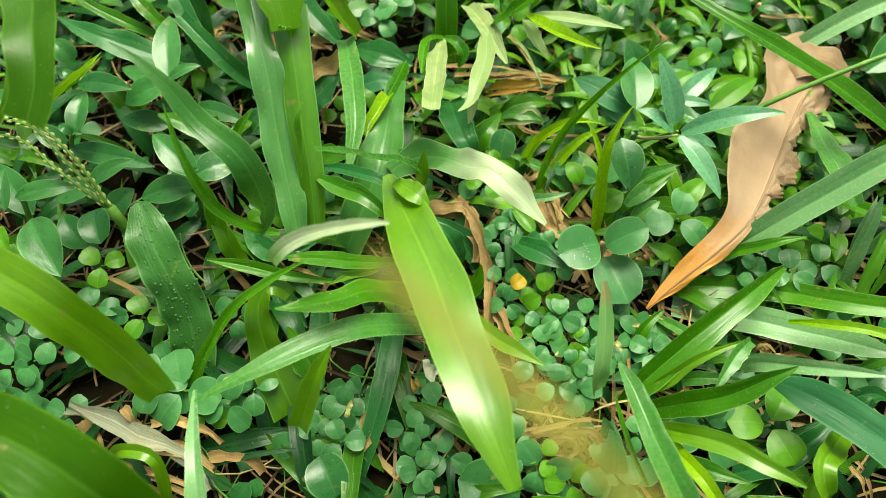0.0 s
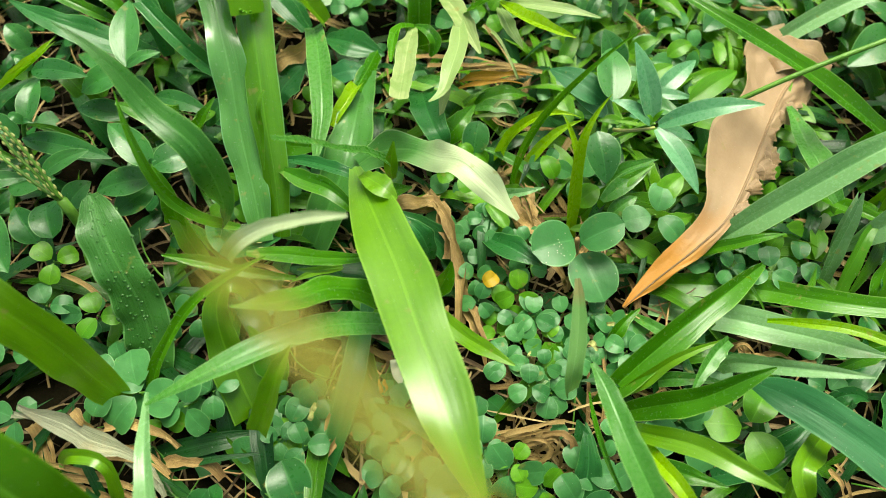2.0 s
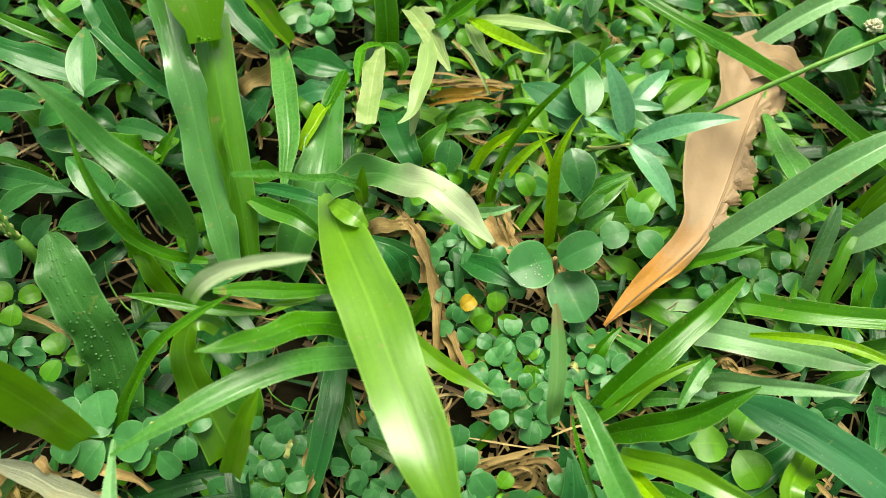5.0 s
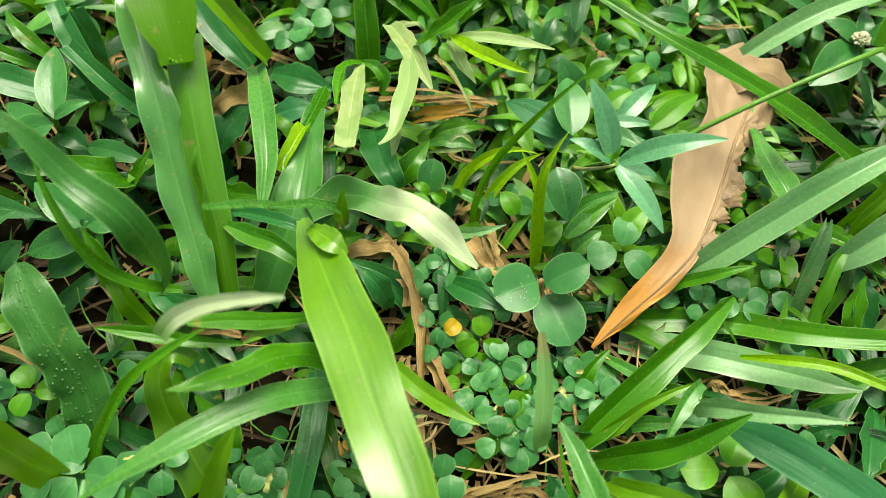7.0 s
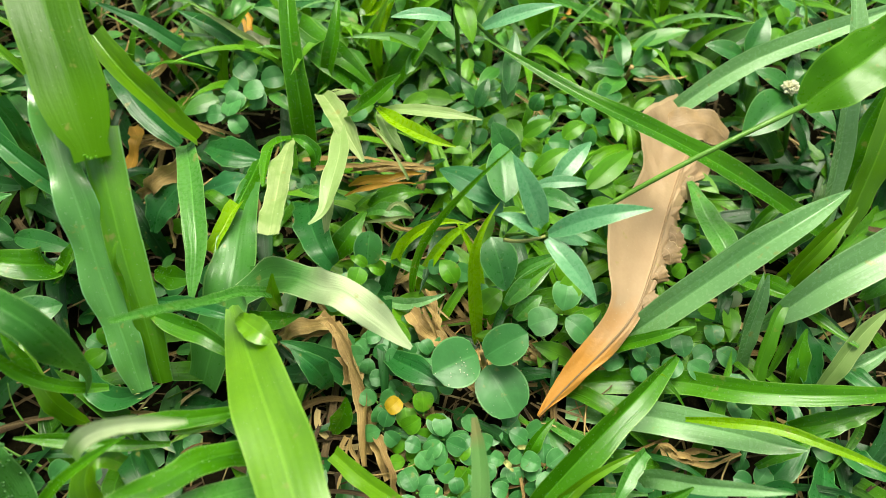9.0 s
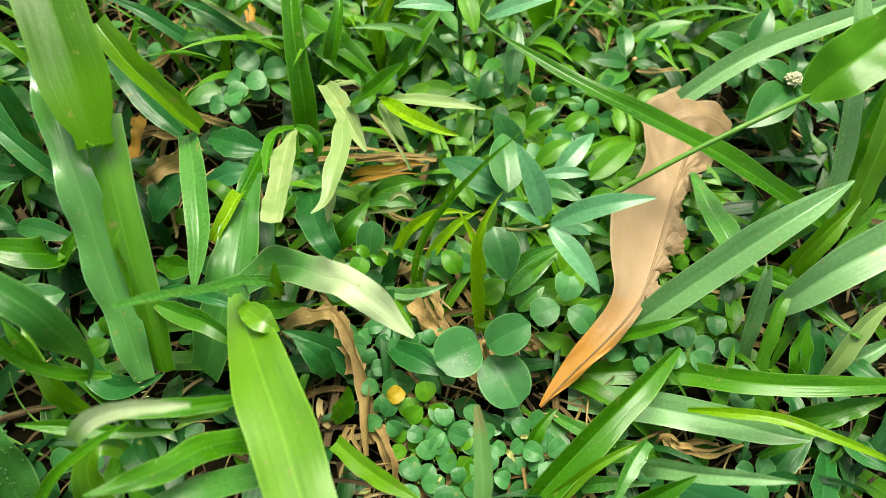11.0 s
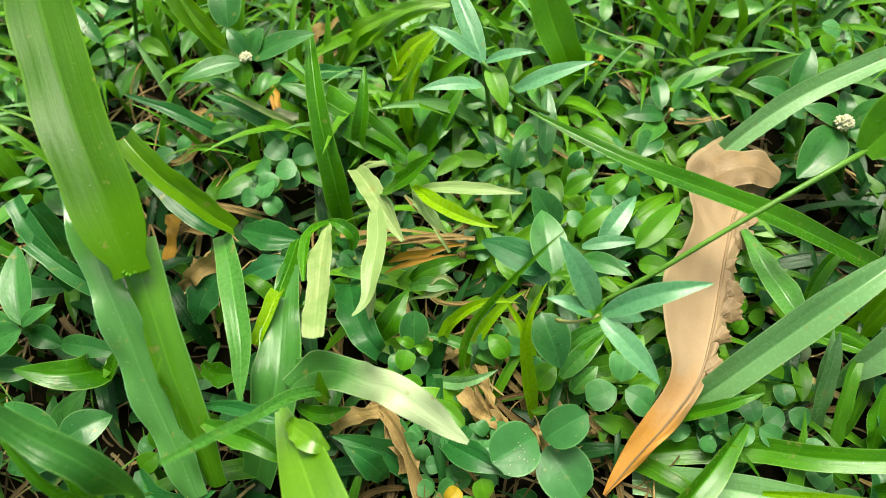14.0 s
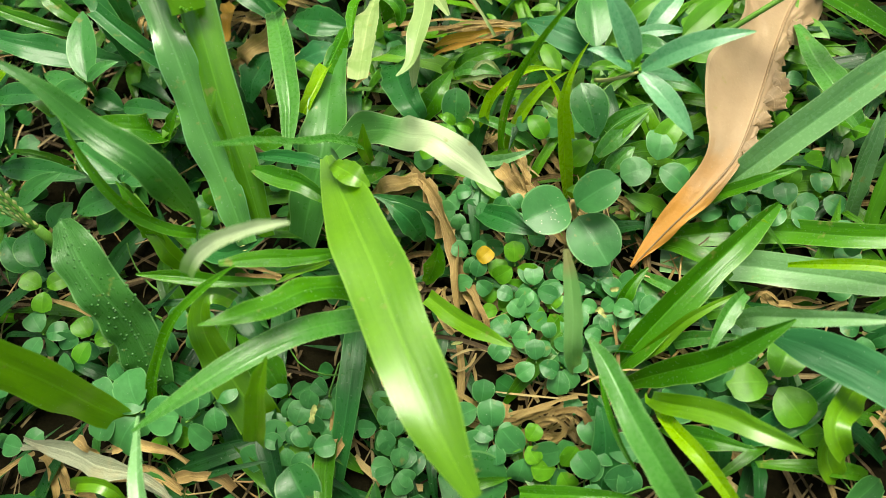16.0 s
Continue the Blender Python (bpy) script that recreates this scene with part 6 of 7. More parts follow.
# clover in the near hollow
for spot, size in (((-121.8, 58.2, 11), 34), ((-115.2, 63.6, 16), 36), ((-121.6, 49.4, 12), 32), ((-104, 72.9, 17), 36), ((-100.2, 69, 13), 34), ((-81.1, 49.9, 18), 44), ((-76.9, 49, 14), 36), ((-60.2, 43.6, 19), 44), ((-93.7, 71, 15), 34), ((-129.5, 65.2, 11), 30), ((-105.5, 41.3, 16), 34), ((-106.9, 61.4, 12), 30), ((-53.6, 48.2, 17), 36), ((-126.8, 55.9, 13), 30)):
    sprig(spot, size, 0)
lone((20.7, 79.9, 17), (22.4, 80.7, 18), (24.6, 82.8, 17), w=4.8, mat=YELLOW, shape=oval, n=8, label="fallen round yellow clover leaflet", name="clover_leaflet", category="leaflet", group="fallen leaflets")

# ---- dead leaf ----
def dead_leaf():
    """A curled dry tree leaf: one half cupped upwards, the other rolled under with a ragged, scalloped edge, the end twisted into a tip."""
    g = thing("dead_leaf", (110.8, 130.3, 2), "curled dry tan tree leaf with ragged edge on grass", "dead leaf")
    rib = [(63.4, 75.5, 9), (73.5, 83.1, 14), (84.4, 90.7, 19), (93.8, 98.9, 22), (101.9, 111.3, 22), (109, 123.7, 20), (117.6, 139.1, 18), (126.7, 153, 15), (137.8, 164.9, 13)]
    n, m = 72, 14
    c = curve_through(rib, n)
    tan = np.gradient(c, axis=0)
    tan /= np.linalg.norm(tan, axis=1)[:, None]
    nrm = VIEW - tan * (tan @ VIEW)[:, None]
    nrm /= np.linalg.norm(nrm, axis=1)[:, None]
    side = np.cross(tan, nrm)
    v = np.linspace(0, 1, n + 1)
    turn = np.radians(np.interp(v, (0, 0.12, 0.24, 0.34, 0.5, 1), (26, 28, 20, 4, -4, 0)))[:, None]
    side, nrm = side * np.cos(turn) + nrm * np.sin(turn), nrm * np.cos(turn) - side * np.sin(turn)
    scal = np.abs(np.sin(v * 30 + 1.2 * np.sin(v * 11))) ** 0.6
    left = prof(0.5, 2.1, 3.7, 4.5, 5.1, 5.6, 6.4, 8.8, 13.7, 17.7, 19.5, 18.6, 16.9, 14.7, 13.2, 14.8, 18.3, 20.9, 20.4, 18.5, 16.6)(v) * (1 + 0.02 * np.sin(v * 40) + 0.05 * np.sin(v * 17) * (v > 0.62))
    right = prof(0.5, 1.1, 1.7, 2.1, 2.5, 2.6, 2.3, 2.1, 2.3, 3.3, 5.0, 6.4, 6.6, 5.3, 3.9, 4.3, 6.3, 8.1, 8.9, 9.3, 9.7)(v) * (0.72 + 0.4 * scal * np.clip((v - 0.35) / 0.1, 0, 1) + 0.28 * np.clip((0.45 - v) / 0.1, 0, 1))
    rough = np.clip((v - 0.66) / 0.2, 0, 1)

    def half(width, sgn, cup, roll, ripple):
        x = np.linspace(0, 1, m + 1)
        wob = np.sin(v * 44 + 0.6)[:, None] * x[None] ** 2 * ripple
        crum = np.array([[noise.noise((p * 16, q * 2.4, sgn * 3.0)) + 0.6 * noise.noise((p * 40, q * 6, 7.0)) for q in x] for p in v]) * (0.35 + 1.7 * rough[:, None]) * np.minimum(1, x * 3)[None]
        lat = 0.16 * np.sin((v * 46)[:, None] - x[None] * 5.0) * np.sin(np.pi * x)[None]
        h = cup * (x[None] ** 1.7) * width[:, None] - roll * x[None] ** 2.2 * width[:, None] + wob + crum + lat
        p = c[:, None] + side[:, None] * (sgn * x[None, :, None] * width[:, None, None]) + nrm[:, None] * h[..., None]
        fs = [(i * (m + 1) + j, i * (m + 1) + j + 1, (i + 1) * (m + 1) + j + 1, (i + 1) * (m + 1) + j) for i in range(n) for j in range(m)]
        uv = np.stack(np.meshgrid(0.5 + sgn * 0.5 * x, v * 0.52), -1).reshape(-1, 2)
        return p.reshape(-1, 3), fs, uv
    part("leaf_half", half(left, -1, 0.34, 0.0, 0.15), BROWN, g, "smooth tan half with fine veins")
    part("leaf_half", half(right, 1, 0.25, 0.75, 0.9), BROWN, g, "rolled ragged half with scalloped edge")
    part("midrib", tube([np.array(p) + np.array((0, -0.2, 0.3)) for p in rib], 0.2, 0.6, 40, 6), HUSK, g, "paler raised midrib")
    part("leaf_base", sheet(((118.9, 162, 17), (126, 163.4, 21), (135.1, 163.4, 20), (143.7, 159.8, 14)), 11.7, shape=blunt, base=0.8, fold=-0.12, wave=0.14, waves=3, n=24, across=10, seed=5), HUSK, g, "crumpled base of the leaf")
    part("stalk", sheet(((133.5, 165, 14), (133.8, 173.4, 12), (134.2, 181.6, 9), (134.5, 190.9, 5)), 4.6, shape=cut, fold=-0.5, wave=0.4, waves=2, twist=(-20, 50), seed=15), HUSK, g, "crumpled flattened leaf stalk")
    r = np.random.RandomState(8)
    for k, at in enumerate((0.40, 0.46, 0.55, 0.60, 0.69, 0.77)):
        i = int(at * n)
        q = c[i] + side[i] * right[i] * 0.3 + nrm[i] * 0.3
        out = r.uniform(2.6, 5.2)
        part("flap", sheet((q, q + side[i] * out * 0.5 - tan[i] * r.uniform(0, 1.5) + nrm[i] * 0.4, q + side[i] * out - tan[i] * r.uniform(0.5, 4) - nrm[i] * r.uniform(0.3, 2.5)), r.uniform(5, 10), shape=blunt, base=0.95, fold=-0.1, wave=0.2, rag=0.15, n=12, seed=40 + k), HUSK, g, "curled scallop of the torn edge")


dead_leaf()


# ---- dry straw and bits ----
def straw(*pts, w=4.0, mat=None, label="dry straw-coloured grass scrap", shape=cut, split=0, **more):
    """A dry scrap: a few split fibres side by side, frayed at the ends."""
    s = next(SEEDS)
    r = np.random.RandomState(s)
    p = np.array(pts, float)
    run = p[-1] - p[0]
    out = np.cross(run / (np.linalg.norm(run) + 1e-9), VIEW)
    mat = mat or (DRY if w > 3.0 else STRAW)
    k = 1 if w < 1.8 or split == 1 or mat in (WHITE, YELLOW) else (2 if w < 5 else 3)
    more = {"fold": 0.4, "rag": 0.15, "base": 0.9, **more}
    strips = []
    for i in range(k):
        at = (i - (k - 1) / 2) / max(k, 1) * w
        a, e = r.uniform(-0.08, 0.06), r.uniform(-0.22, 0.05)
        q = p + out * at + VIEW * r.uniform(-0.6, 0.6)
        q[0] = q[0] + run * a + out * r.uniform(-0.5, 0.5) * w / k
        q[-1] = q[-1] + run * e + out * r.uniform(-0.8, 0.8) * w / k
        strips.append(sheet(q, w / k * r.uniform(0.6, 1.25), shape=shape, n=10, across=4, seed=s + i, twist=(r.uniform(-35, 35), r.uniform(-60, 60)), sway=0.35, **more))
    if k == 1:
        v, f, uv = strips[0]
        ob = new("straw", mesh_of("straw", (v * MM, f, uv), mat or STRAW, p[0] * MM))
        ob.location = p[0] * MM
        return tagged(ob, label, "straw", "dry scraps")
    g = thing("straw", p[0], label, "straw", "dry scraps")
    for made in strips:
        part("fibre", made, mat or STRAW, g)
    return g


straw((-104.1, 42.1, 20), (-91.7, 38.7, 21), (-74.5, 33, 19), (-57.5, 24.6, 14), w=5.6, mat=ASHEN, label="grey torn strip of dry grass", split=1, shape=slim, rag=0.3, fold=0.25)
straw((-105.7, 43, 19), (-95.6, 40.6, 20), (-85.1, 38.2, 18), w=1.4, mat=ASHEN, label="frayed end of a dry strip")
straw((-104.5, 41.3, 18), (-94.3, 39.5, 19), (-81.6, 36, 18), w=1.2, mat=ASHEN, label="frayed end of a dry strip")
straw((-76.8, 31.8, 12), (-68.2, 27.3, 12), (-60.1, 21.2, 10), w=3.6, mat=ASHEN, label="grey torn strip of dry grass")
straw((-86.4, 41.6, 22), (-83.5, 38.1, 20), (-85.3, 35, 16), w=4.2, mat=DRY, label="torn strip of dry grass", split=1)
straw((-97.4, 27.5, 10), (-81.9, 25, 12), (-66.2, 20, 10), w=6.2)
straw((-86.3, 31.8, 12), (-72, 31.8, 12), (-62.5, 27.5, 10), w=4.7)
straw((-105.3, 40.9, 6), (-99.6, 34, 8), (-98.5, 28.1, 6), w=5.5)
straw((2.2, 165.6, 12), (21.2, 161.8, 16), (42.3, 153.2, 20), w=4.6)
straw((17.3, 160.4, 14), (28.5, 157.6, 20), (41.6, 153.5, 22), w=2.5)
straw((14, 150.4, 18), (25.8, 149.6, 24), (39.9, 151.2, 22), w=4.8, mat=RUST, label="orange-brown curled dry grass scrap", shape=slim)
straw((-6.5, 111.3, 6), (3, 108.5, 10), (12.4, 110, 8), w=3.7)
straw((13.9, 86.5, 4), (15.4, 77.9, 6), (19.7, 69.3, 4), w=4.8)
straw((17.3, 78.7, 4), (20.5, 72.3, 6), (23.2, 69.3, 4), w=3)
straw((31.5, 108.1, 12), (34.9, 102.9, 12), (39, 100.8, 8), w=4)
straw((35.5, 108.1, 10), (37.6, 97.8, 10), (40.5, 91.6, 6), w=3.3)
straw((50.9, 95.7, 8), (52.1, 88.7, 8), (52.1, 86.1, 5), w=4.4)
straw((63.1, 93.7, 8), (66.6, 92.3, 8), (69.7, 90.6, 6), w=2.9)
straw((22.4, 37.6, 6), (33.4, 38.5, 10), (45.1, 37.2, 8), w=2.6)
straw((23, 32.8, 6), (31.5, 33.7, 10), (41, 32.2, 10), w=2.2)
straw((25, 35.5, 4), (32.5, 36.9, 10), (36.3, 29.3, 8), w=2.2)
straw((36, 38, 4), (41.1, 33.7, 10), (43, 28.1, 6), w=2.2)
straw((-30.6, 24.5, 10), (-23.2, 35.3, 10), (-20.2, 50.9, 6), w=6.2)
straw((-22, 51.2, 5), (-19.2, 47.5, 6), (-19.8, 39.4, 5), w=4.4)
straw((118.6, 29.6, 6), (118.7, 24.7, 8), (120.7, 18.9, 6), w=4)
straw((100.4, 60.8, 8), (107.3, 57.6, 10), (120.5, 59, 8), w=2.6)
straw((97.5, 63.5, 8), (99.1, 58.5, 10), (104.8, 57.3, 8), w=2.9)
straw((22.7, 170.3, 26), (27.4, 163.3, 24), (32.5, 158.1, 20), w=1.2, label="thin dry brown grass stem")
straw((25.6, 144.6, 14), (26.1, 138.5, 16), (49.1, 134.2, 14), w=2.1)
straw((26.1, 139.2, 16), (30, 144.1, 18), (31, 145.2, 18), w=2.5, mat=PALE)
straw((70.7, 189.2, 14), (79.4, 179.3, 16), (86.2, 174.9, 12), w=1.4)
straw((-14.8, 145.3, 8), (-9.6, 147, 14), (-6.6, 149.1, 16), w=1.3)
straw((-18.2, 160.1, 8), (-14.7, 149.7, 12), (-15.8, 146.5, 8), w=1.3)
straw((-45.1, 153.6, 10), (-41.6, 146.3, 10), (-42.1, 140.5, 8), w=1.7)
straw((-107.6, 85.2, 14), (-96.2, 80.5, 14), (-91.6, 76.3, 8), w=1.6)
straw((-50.9, 87.9, 10), (-41.7, 85.9, 10), (-36.5, 83.9, 8), w=3.7)
straw((-73.9, 65, 6), (-68.7, 57.3, 8), (-67.6, 50.9, 6), w=2.6)
straw((-84.7, 174.9, 12), (-81.3, 177.5, 18), (-79.5, 183.3, 16), w=3.9)
straw((-8.9, 52.8, 12), (-8.1, 50.3, 12), (-7.3, 48.3, 10), w=2.9, mat=RUST, label="bright orange dry leaf scrap", shape=oval)
straw((-5.5, 55.6, 20), (-4.2, 53.2, 20), (-3.5, 51.6, 18), w=4.5, mat=WHITE, label="small white husk scrap on clover", shape=oval)
straw((118.1, 187.9, 16), (125.1, 185.4, 18), (135.6, 186.8, 16), w=2.5)
straw((-7.4, 236.1, 14), (6.4, 245.5, 16), (18, 258.4, 14), w=4.3)
straw((-5.4, 243, 12), (8.7, 252.8, 14), (20.2, 261.5, 12), w=2.5)
straw((-20.1, 228.5, 18), (-16.6, 220.9, 20), (-15, 215.3, 18), w=4.6, mat=RUST, label="small orange dry husk scrap")
straw((-19.8, 212.2, 20), (-14.3, 212.6, 22), (-9.2, 214.6, 20), w=4.2, mat=WHITE, label="small white papery husk scrap")
straw((9.8, 187.4, 20), (17, 185.6, 24), (22.7, 184.9, 20), w=3.5, mat=PALE, label="curled scrap of bleached dry grass", fold=-0.4)
straw((-57.2, 210, 10), (-49.5, 208.2, 14), (-43.6, 223.5, 12), w=3.6)
straw((-22.6, 179.9, 10), (-37.2, 186, 12), (-49.6, 191.9, 10), w=2.6)
straw((-42.8, 221.9, 14), (-41.4, 215.4, 12), (-40.8, 210.6, 8), w=3.3)
straw((77.5, 180.4, 12), (80.9, 180.5, 15), (85.1, 182.5, 13), w=2.2, mat=HUSK, label="brown dry bud scrap")
straw((81, 184, 12), (80, 176.8, 16), (78.3, 176.4, 10), w=1.8)
straw((104.9, 216.8, 10), (108.4, 207.6, 13), (112.5, 201.8, 10), w=3.3, mat=HUSK)
straw((60.8, 199.2, 10), (67.5, 191.5, 12), (72.5, 190.7, 10), w=2.2)
straw((123.5, 167.3, 14), (127.9, 167.5, 16), (128.8, 164.2, 12), w=1.8)
straw((154.8, 215.9, 24), (158.9, 213.3, 34), (161.7, 211.3, 38), w=1.2, mat=PALE, label="thin pale dry grass tip")
straw((87.1, 246.4, 22), (98.9, 225.5, 26), (120.4, 208.4, 28), w=1.2, mat=STEM, label="thin green runner stem")

straw((-58.6, 185.4, 8), (-48.8, 181.7, 9), (-37.9, 177.9, 8), w=4, mat=DRY, label="brown dry grass scrap in a hollow")
straw((-56.3, 182.4, 7), (-47.5, 182.2, 10), (-39.5, 182.3, 8), w=2.9, mat=STRAW, label="brown dry grass scrap in a hollow")
straw((103.6, 216.3, 6), (108.9, 209.9, 9), (115.6, 204.4, 7), w=2.9, mat=STRAW)
straw((103.8, 206.5, 6), (110.1, 207.8, 8), (119.7, 212.1, 7), w=2.2, mat=STRAW)
straw((97.2, 219.2, 14), (98.8, 217.9, 18), (101.5, 220.5, 18), w=2.4, mat=RUST, label="small orange withered leaf scrap")
straw((0.9, 252, 10), (7.8, 254.7, 13), (14.3, 260.3, 12), w=3.2, mat=STRAW)
straw((-63.9, 242.6, 34), (-65.5, 242.5, 30), (-68.8, 242.8, 24), w=1.3, mat=LITTER, label="short dark broken twig")
straw((-8.9, 106, 12), (0.7, 106.9, 16), (7.3, 107.6, 16), w=3.5)
straw((5.4, 107.8, 17), (11.7, 98.2, 17), (13.6, 82.5, 15), (16.5, 60.4, 10), w=4.1, mat=DRY, split=1, fold=0.5, rag=0.4)
straw((7.1, 107, 15), (12.6, 92.7, 14), (13.7, 77.4, 10), w=2.4)
straw((16.7, 73.2, 12), (19.6, 66.6, 13), (23.1, 59.6, 8), w=3.8, split=1)
straw((9.8, 75.9, 8), (8.1, 68.1, 12), (11.6, 62.4, 8), w=2.8)
straw((34.4, 111.1, 14), (37.2, 103.3, 14), (39.8, 98.1, 8), w=4.2)
straw((48.9, 95.2, 12), (50.4, 89.2, 14), (47.9, 84.8, 10), w=3.5)
straw((63, 96.9, 10), (66.3, 93.2, 12), (70, 91.5, 8), w=2.8)
straw((23.1, 37, 8), (31.4, 38.9, 13), (44.1, 42.5, 10), w=1.7)
straw((24.1, 33.5, 6), (32.4, 35.1, 12), (36.6, 39.2, 14), w=1.7)
straw((32.2, 31.9, 6), (38.3, 36.1, 14), (46.2, 39.3, 10), w=2)
straw((38.3, 32.1, 6), (39.8, 35.1, 15), (37.3, 38, 12), w=1.8)
straw((43.3, 30.8, 6), (43.9, 34.8, 14), (46.7, 40.3, 10), w=2.2)
straw((26.5, 34.1, 5), (35, 31.8, 9), (42.9, 33.1, 6), w=2)
straw((-82.2, 38.8, 14), (-70.3, 38.9, 16), (-62.7, 37, 12), w=5, mat=DRY, split=1)
straw((-64.9, 30.1, 10), (-56.3, 30.6, 12), (-50.1, 27.4, 8), w=3.4, mat=DRY, split=1)

g = herb((-88, 272.8, -0), "dark teal herb leaf sprinkled with water drops")
stalk(g, (-85.2, 264.4, 2), (-75.3, 250.7, 24), (-71.2, 244.3, 36), r=0.7)
leaf(g, (-71.2, 244.3, 36), (-80.6, 258.9, 42), 5.9, HERB)
leaf(g, (-71.4, 244.7, 34), (-62.1, 246.4, 34), 4.7, YOUNG)
drops = np.array((-75.5, 250.7, 40)) + np.random.RandomState(16).normal(size=(22, 3)) * np.array((1.8, 2.4, 0.1))
part("water_specks", grains(drops, np.repeat(VIEW[None], 22, 0), 0.35, 0.26, 6), WHITE, g, "bright water drops on the leaf")

# ---- golden thatch in the middle ----
straw((11.3, 56.8, 20), (13, 56, 22), (14.7, 55.3, 21), w=1.2, mat=SEED, label="small pale bract scrap on leaves", split=1, shape=oval)
straw((31.3, 56, 22), (31.7, 56.7, 24), (32.5, 57.5, 23), w=1, mat=SEED, label="small pale bract scrap on leaves", split=1, shape=oval)
straw((-26.9, 40.4, 18), (-26.2, 42.8, 20), (-26.1, 45.1, 19), w=1.4, mat=SEED, label="small pale bract scrap on leaves", split=1, shape=oval)
straw((-59.9, 49.1, 26), (-57.5, 48.9, 28), (-56.2, 48.7, 27), w=1.2, mat=SEED, label="small pale bract scrap on leaves", split=1, shape=oval)
straw((53.9, 65.5, 24), (54.5, 64.6, 26), (55.8, 63.9, 25), w=1.2, mat=SEED, label="small pale bract scrap on leaves", split=1, shape=oval)
straw((50.8, 63.3, 12), (52.2, 62.3, 14), (54.1, 61.3, 13), w=2.2, mat=SEED, label="small pale bract scrap on leaves", split=1, shape=oval)
straw((56.5, 61.9, 10), (57.4, 61.7, 12), (58.8, 61.5, 11), w=1.6, mat=SEED, label="small pale bract scrap on leaves", split=1, shape=oval)
straw((-7.7, 105.5, 14), (0.4, 106.2, 18), (9.1, 106.7, 16), w=4.3, mat=DRY, label="golden dry grass strip", split=1)
straw((-4.2, 105.1, 12), (2.7, 105.3, 15), (10.1, 105.5, 12), w=2, mat=DRY, label="golden dry grass strip", split=1)
straw((6.1, 106.4, 17), (10.1, 99.1, 16), (12.9, 89.4, 12), w=5, mat=DRY, label="golden dry grass strip", split=1)
straw((8.7, 105.4, 15), (12.6, 97.4, 12), (14.8, 88.1, 8), w=2.3, mat=DRY, label="golden dry grass strip", split=1)
straw((12.4, 93.3, 11), (14.4, 80.2, 11), (12.4, 64.8, 8), w=4.6, mat=DRY, label="golden dry grass strip", split=1)
straw((15.1, 80.5, 10), (16.9, 71.3, 10), (20.6, 63.5, 8), w=3.9, mat=DRY, label="golden dry grass strip", split=1)
straw((19.1, 82.3, 9), (22.5, 73.7, 9), (24.1, 66.2, 6), w=2.3, mat=DRY, label="golden dry grass strip", split=1)
straw((11, 75.1, 12), (11.9, 66.8, 13), (13.5, 61.3, 9), w=2.5, mat=DRY, label="golden dry grass strip", split=1)
straw((21.2, 91.3, 8), (28.1, 82.2, 8), (33, 77.7, 5), w=2, mat=DRY, label="golden dry grass strip", split=1)
straw((31.2, 109.4, 14), (34.7, 102.4, 14), (41.8, 100.8, 10), w=4.8, mat=DRY, label="tan dry grass scrap beyond the bleached blade", split=1)
straw((38.3, 104.3, 10), (40.6, 93.2, 10), (36.9, 87, 8), w=3.1, mat=DRY, label="golden dry grass strip", split=1)
straw((50.4, 96.3, 10), (50.2, 88.4, 12), (48.3, 81.1, 8), w=4.4, mat=DRY, label="golden dry grass strip", split=1)
straw((64.9, 94.6, 9), (66.7, 91.5, 11), (69, 90.7, 8), w=3.1, mat=DRY, label="golden dry grass strip", split=1)
straw((41.5, 91.2, 8), (45.7, 85.8, 10), (47.8, 79.5, 8), w=2.7, mat=DRY, label="golden dry grass strip", split=1)
straw((34.3, 115.5, 10), (37, 106.5, 12), (36.6, 97.5, 8), w=5.8, mat=DRY, label="golden dry grass strip", split=1)
straw((31.4, 110.4, 8), (34, 101.7, 10), (37.5, 94.5, 6), w=2.7, mat=DRY, label="golden dry grass strip", split=1)
straw((54.5, 106.5, 8), (55, 98.9, 10), (52.9, 91.7, 7), w=4.1, mat=DRY, label="golden dry grass strip", split=1)
straw((64.8, 96.7, 9), (66.3, 93.1, 11), (68.6, 90.7, 8), w=3.7, mat=DRY, label="golden dry grass strip", split=1)
straw((-49, 156.4, 16), (-42, 157.6, 22), (-35.6, 162, 25), w=5.8, mat=DRY, label="pale tan dry grass strip with frayed end", split=1)
straw((-51.2, 162.2, 12), (-45.2, 163.5, 16), (-39.5, 166.8, 18), w=2.2, mat=DRY, label="golden dry grass strip", split=1)
straw((21.1, 35.9, 8), (31.3, 36.9, 14), (42.3, 40, 16), w=1.6, mat=DRY, label="golden dry grass strip", split=1)
straw((24.8, 31.3, 8), (31.9, 34.2, 14), (39.7, 36.5, 14), w=1.5, mat=DRY, label="golden dry grass strip", split=1)
straw((30.7, 35.4, 12), (35.8, 35.4, 16), (37.9, 33.3, 14), (34.8, 30, 8), w=1.5, mat=DRY, label="golden dry grass strip", split=1)
straw((36.3, 37.2, 12), (42.2, 36, 17), (43.8, 32.1, 14), (43, 24.1, 8), w=2.2, mat=DRY, label="golden dry grass strip", split=1)
straw((27.2, 29.6, 6), (30.7, 32.3, 11), (34.7, 33.5, 10), w=1.9, mat=DRY, label="golden dry grass strip", split=1)
straw((23.4, 41.1, 6), (24.1, 34.5, 9), (28, 28.8, 6), w=2.2, mat=DRY, label="golden dry grass strip", split=1)
straw((94.6, 61.8, 6), (97.1, 63.1, 12), (102.8, 60.3, 8), w=2.3, mat=DRY, label="golden dry grass strip", split=1)
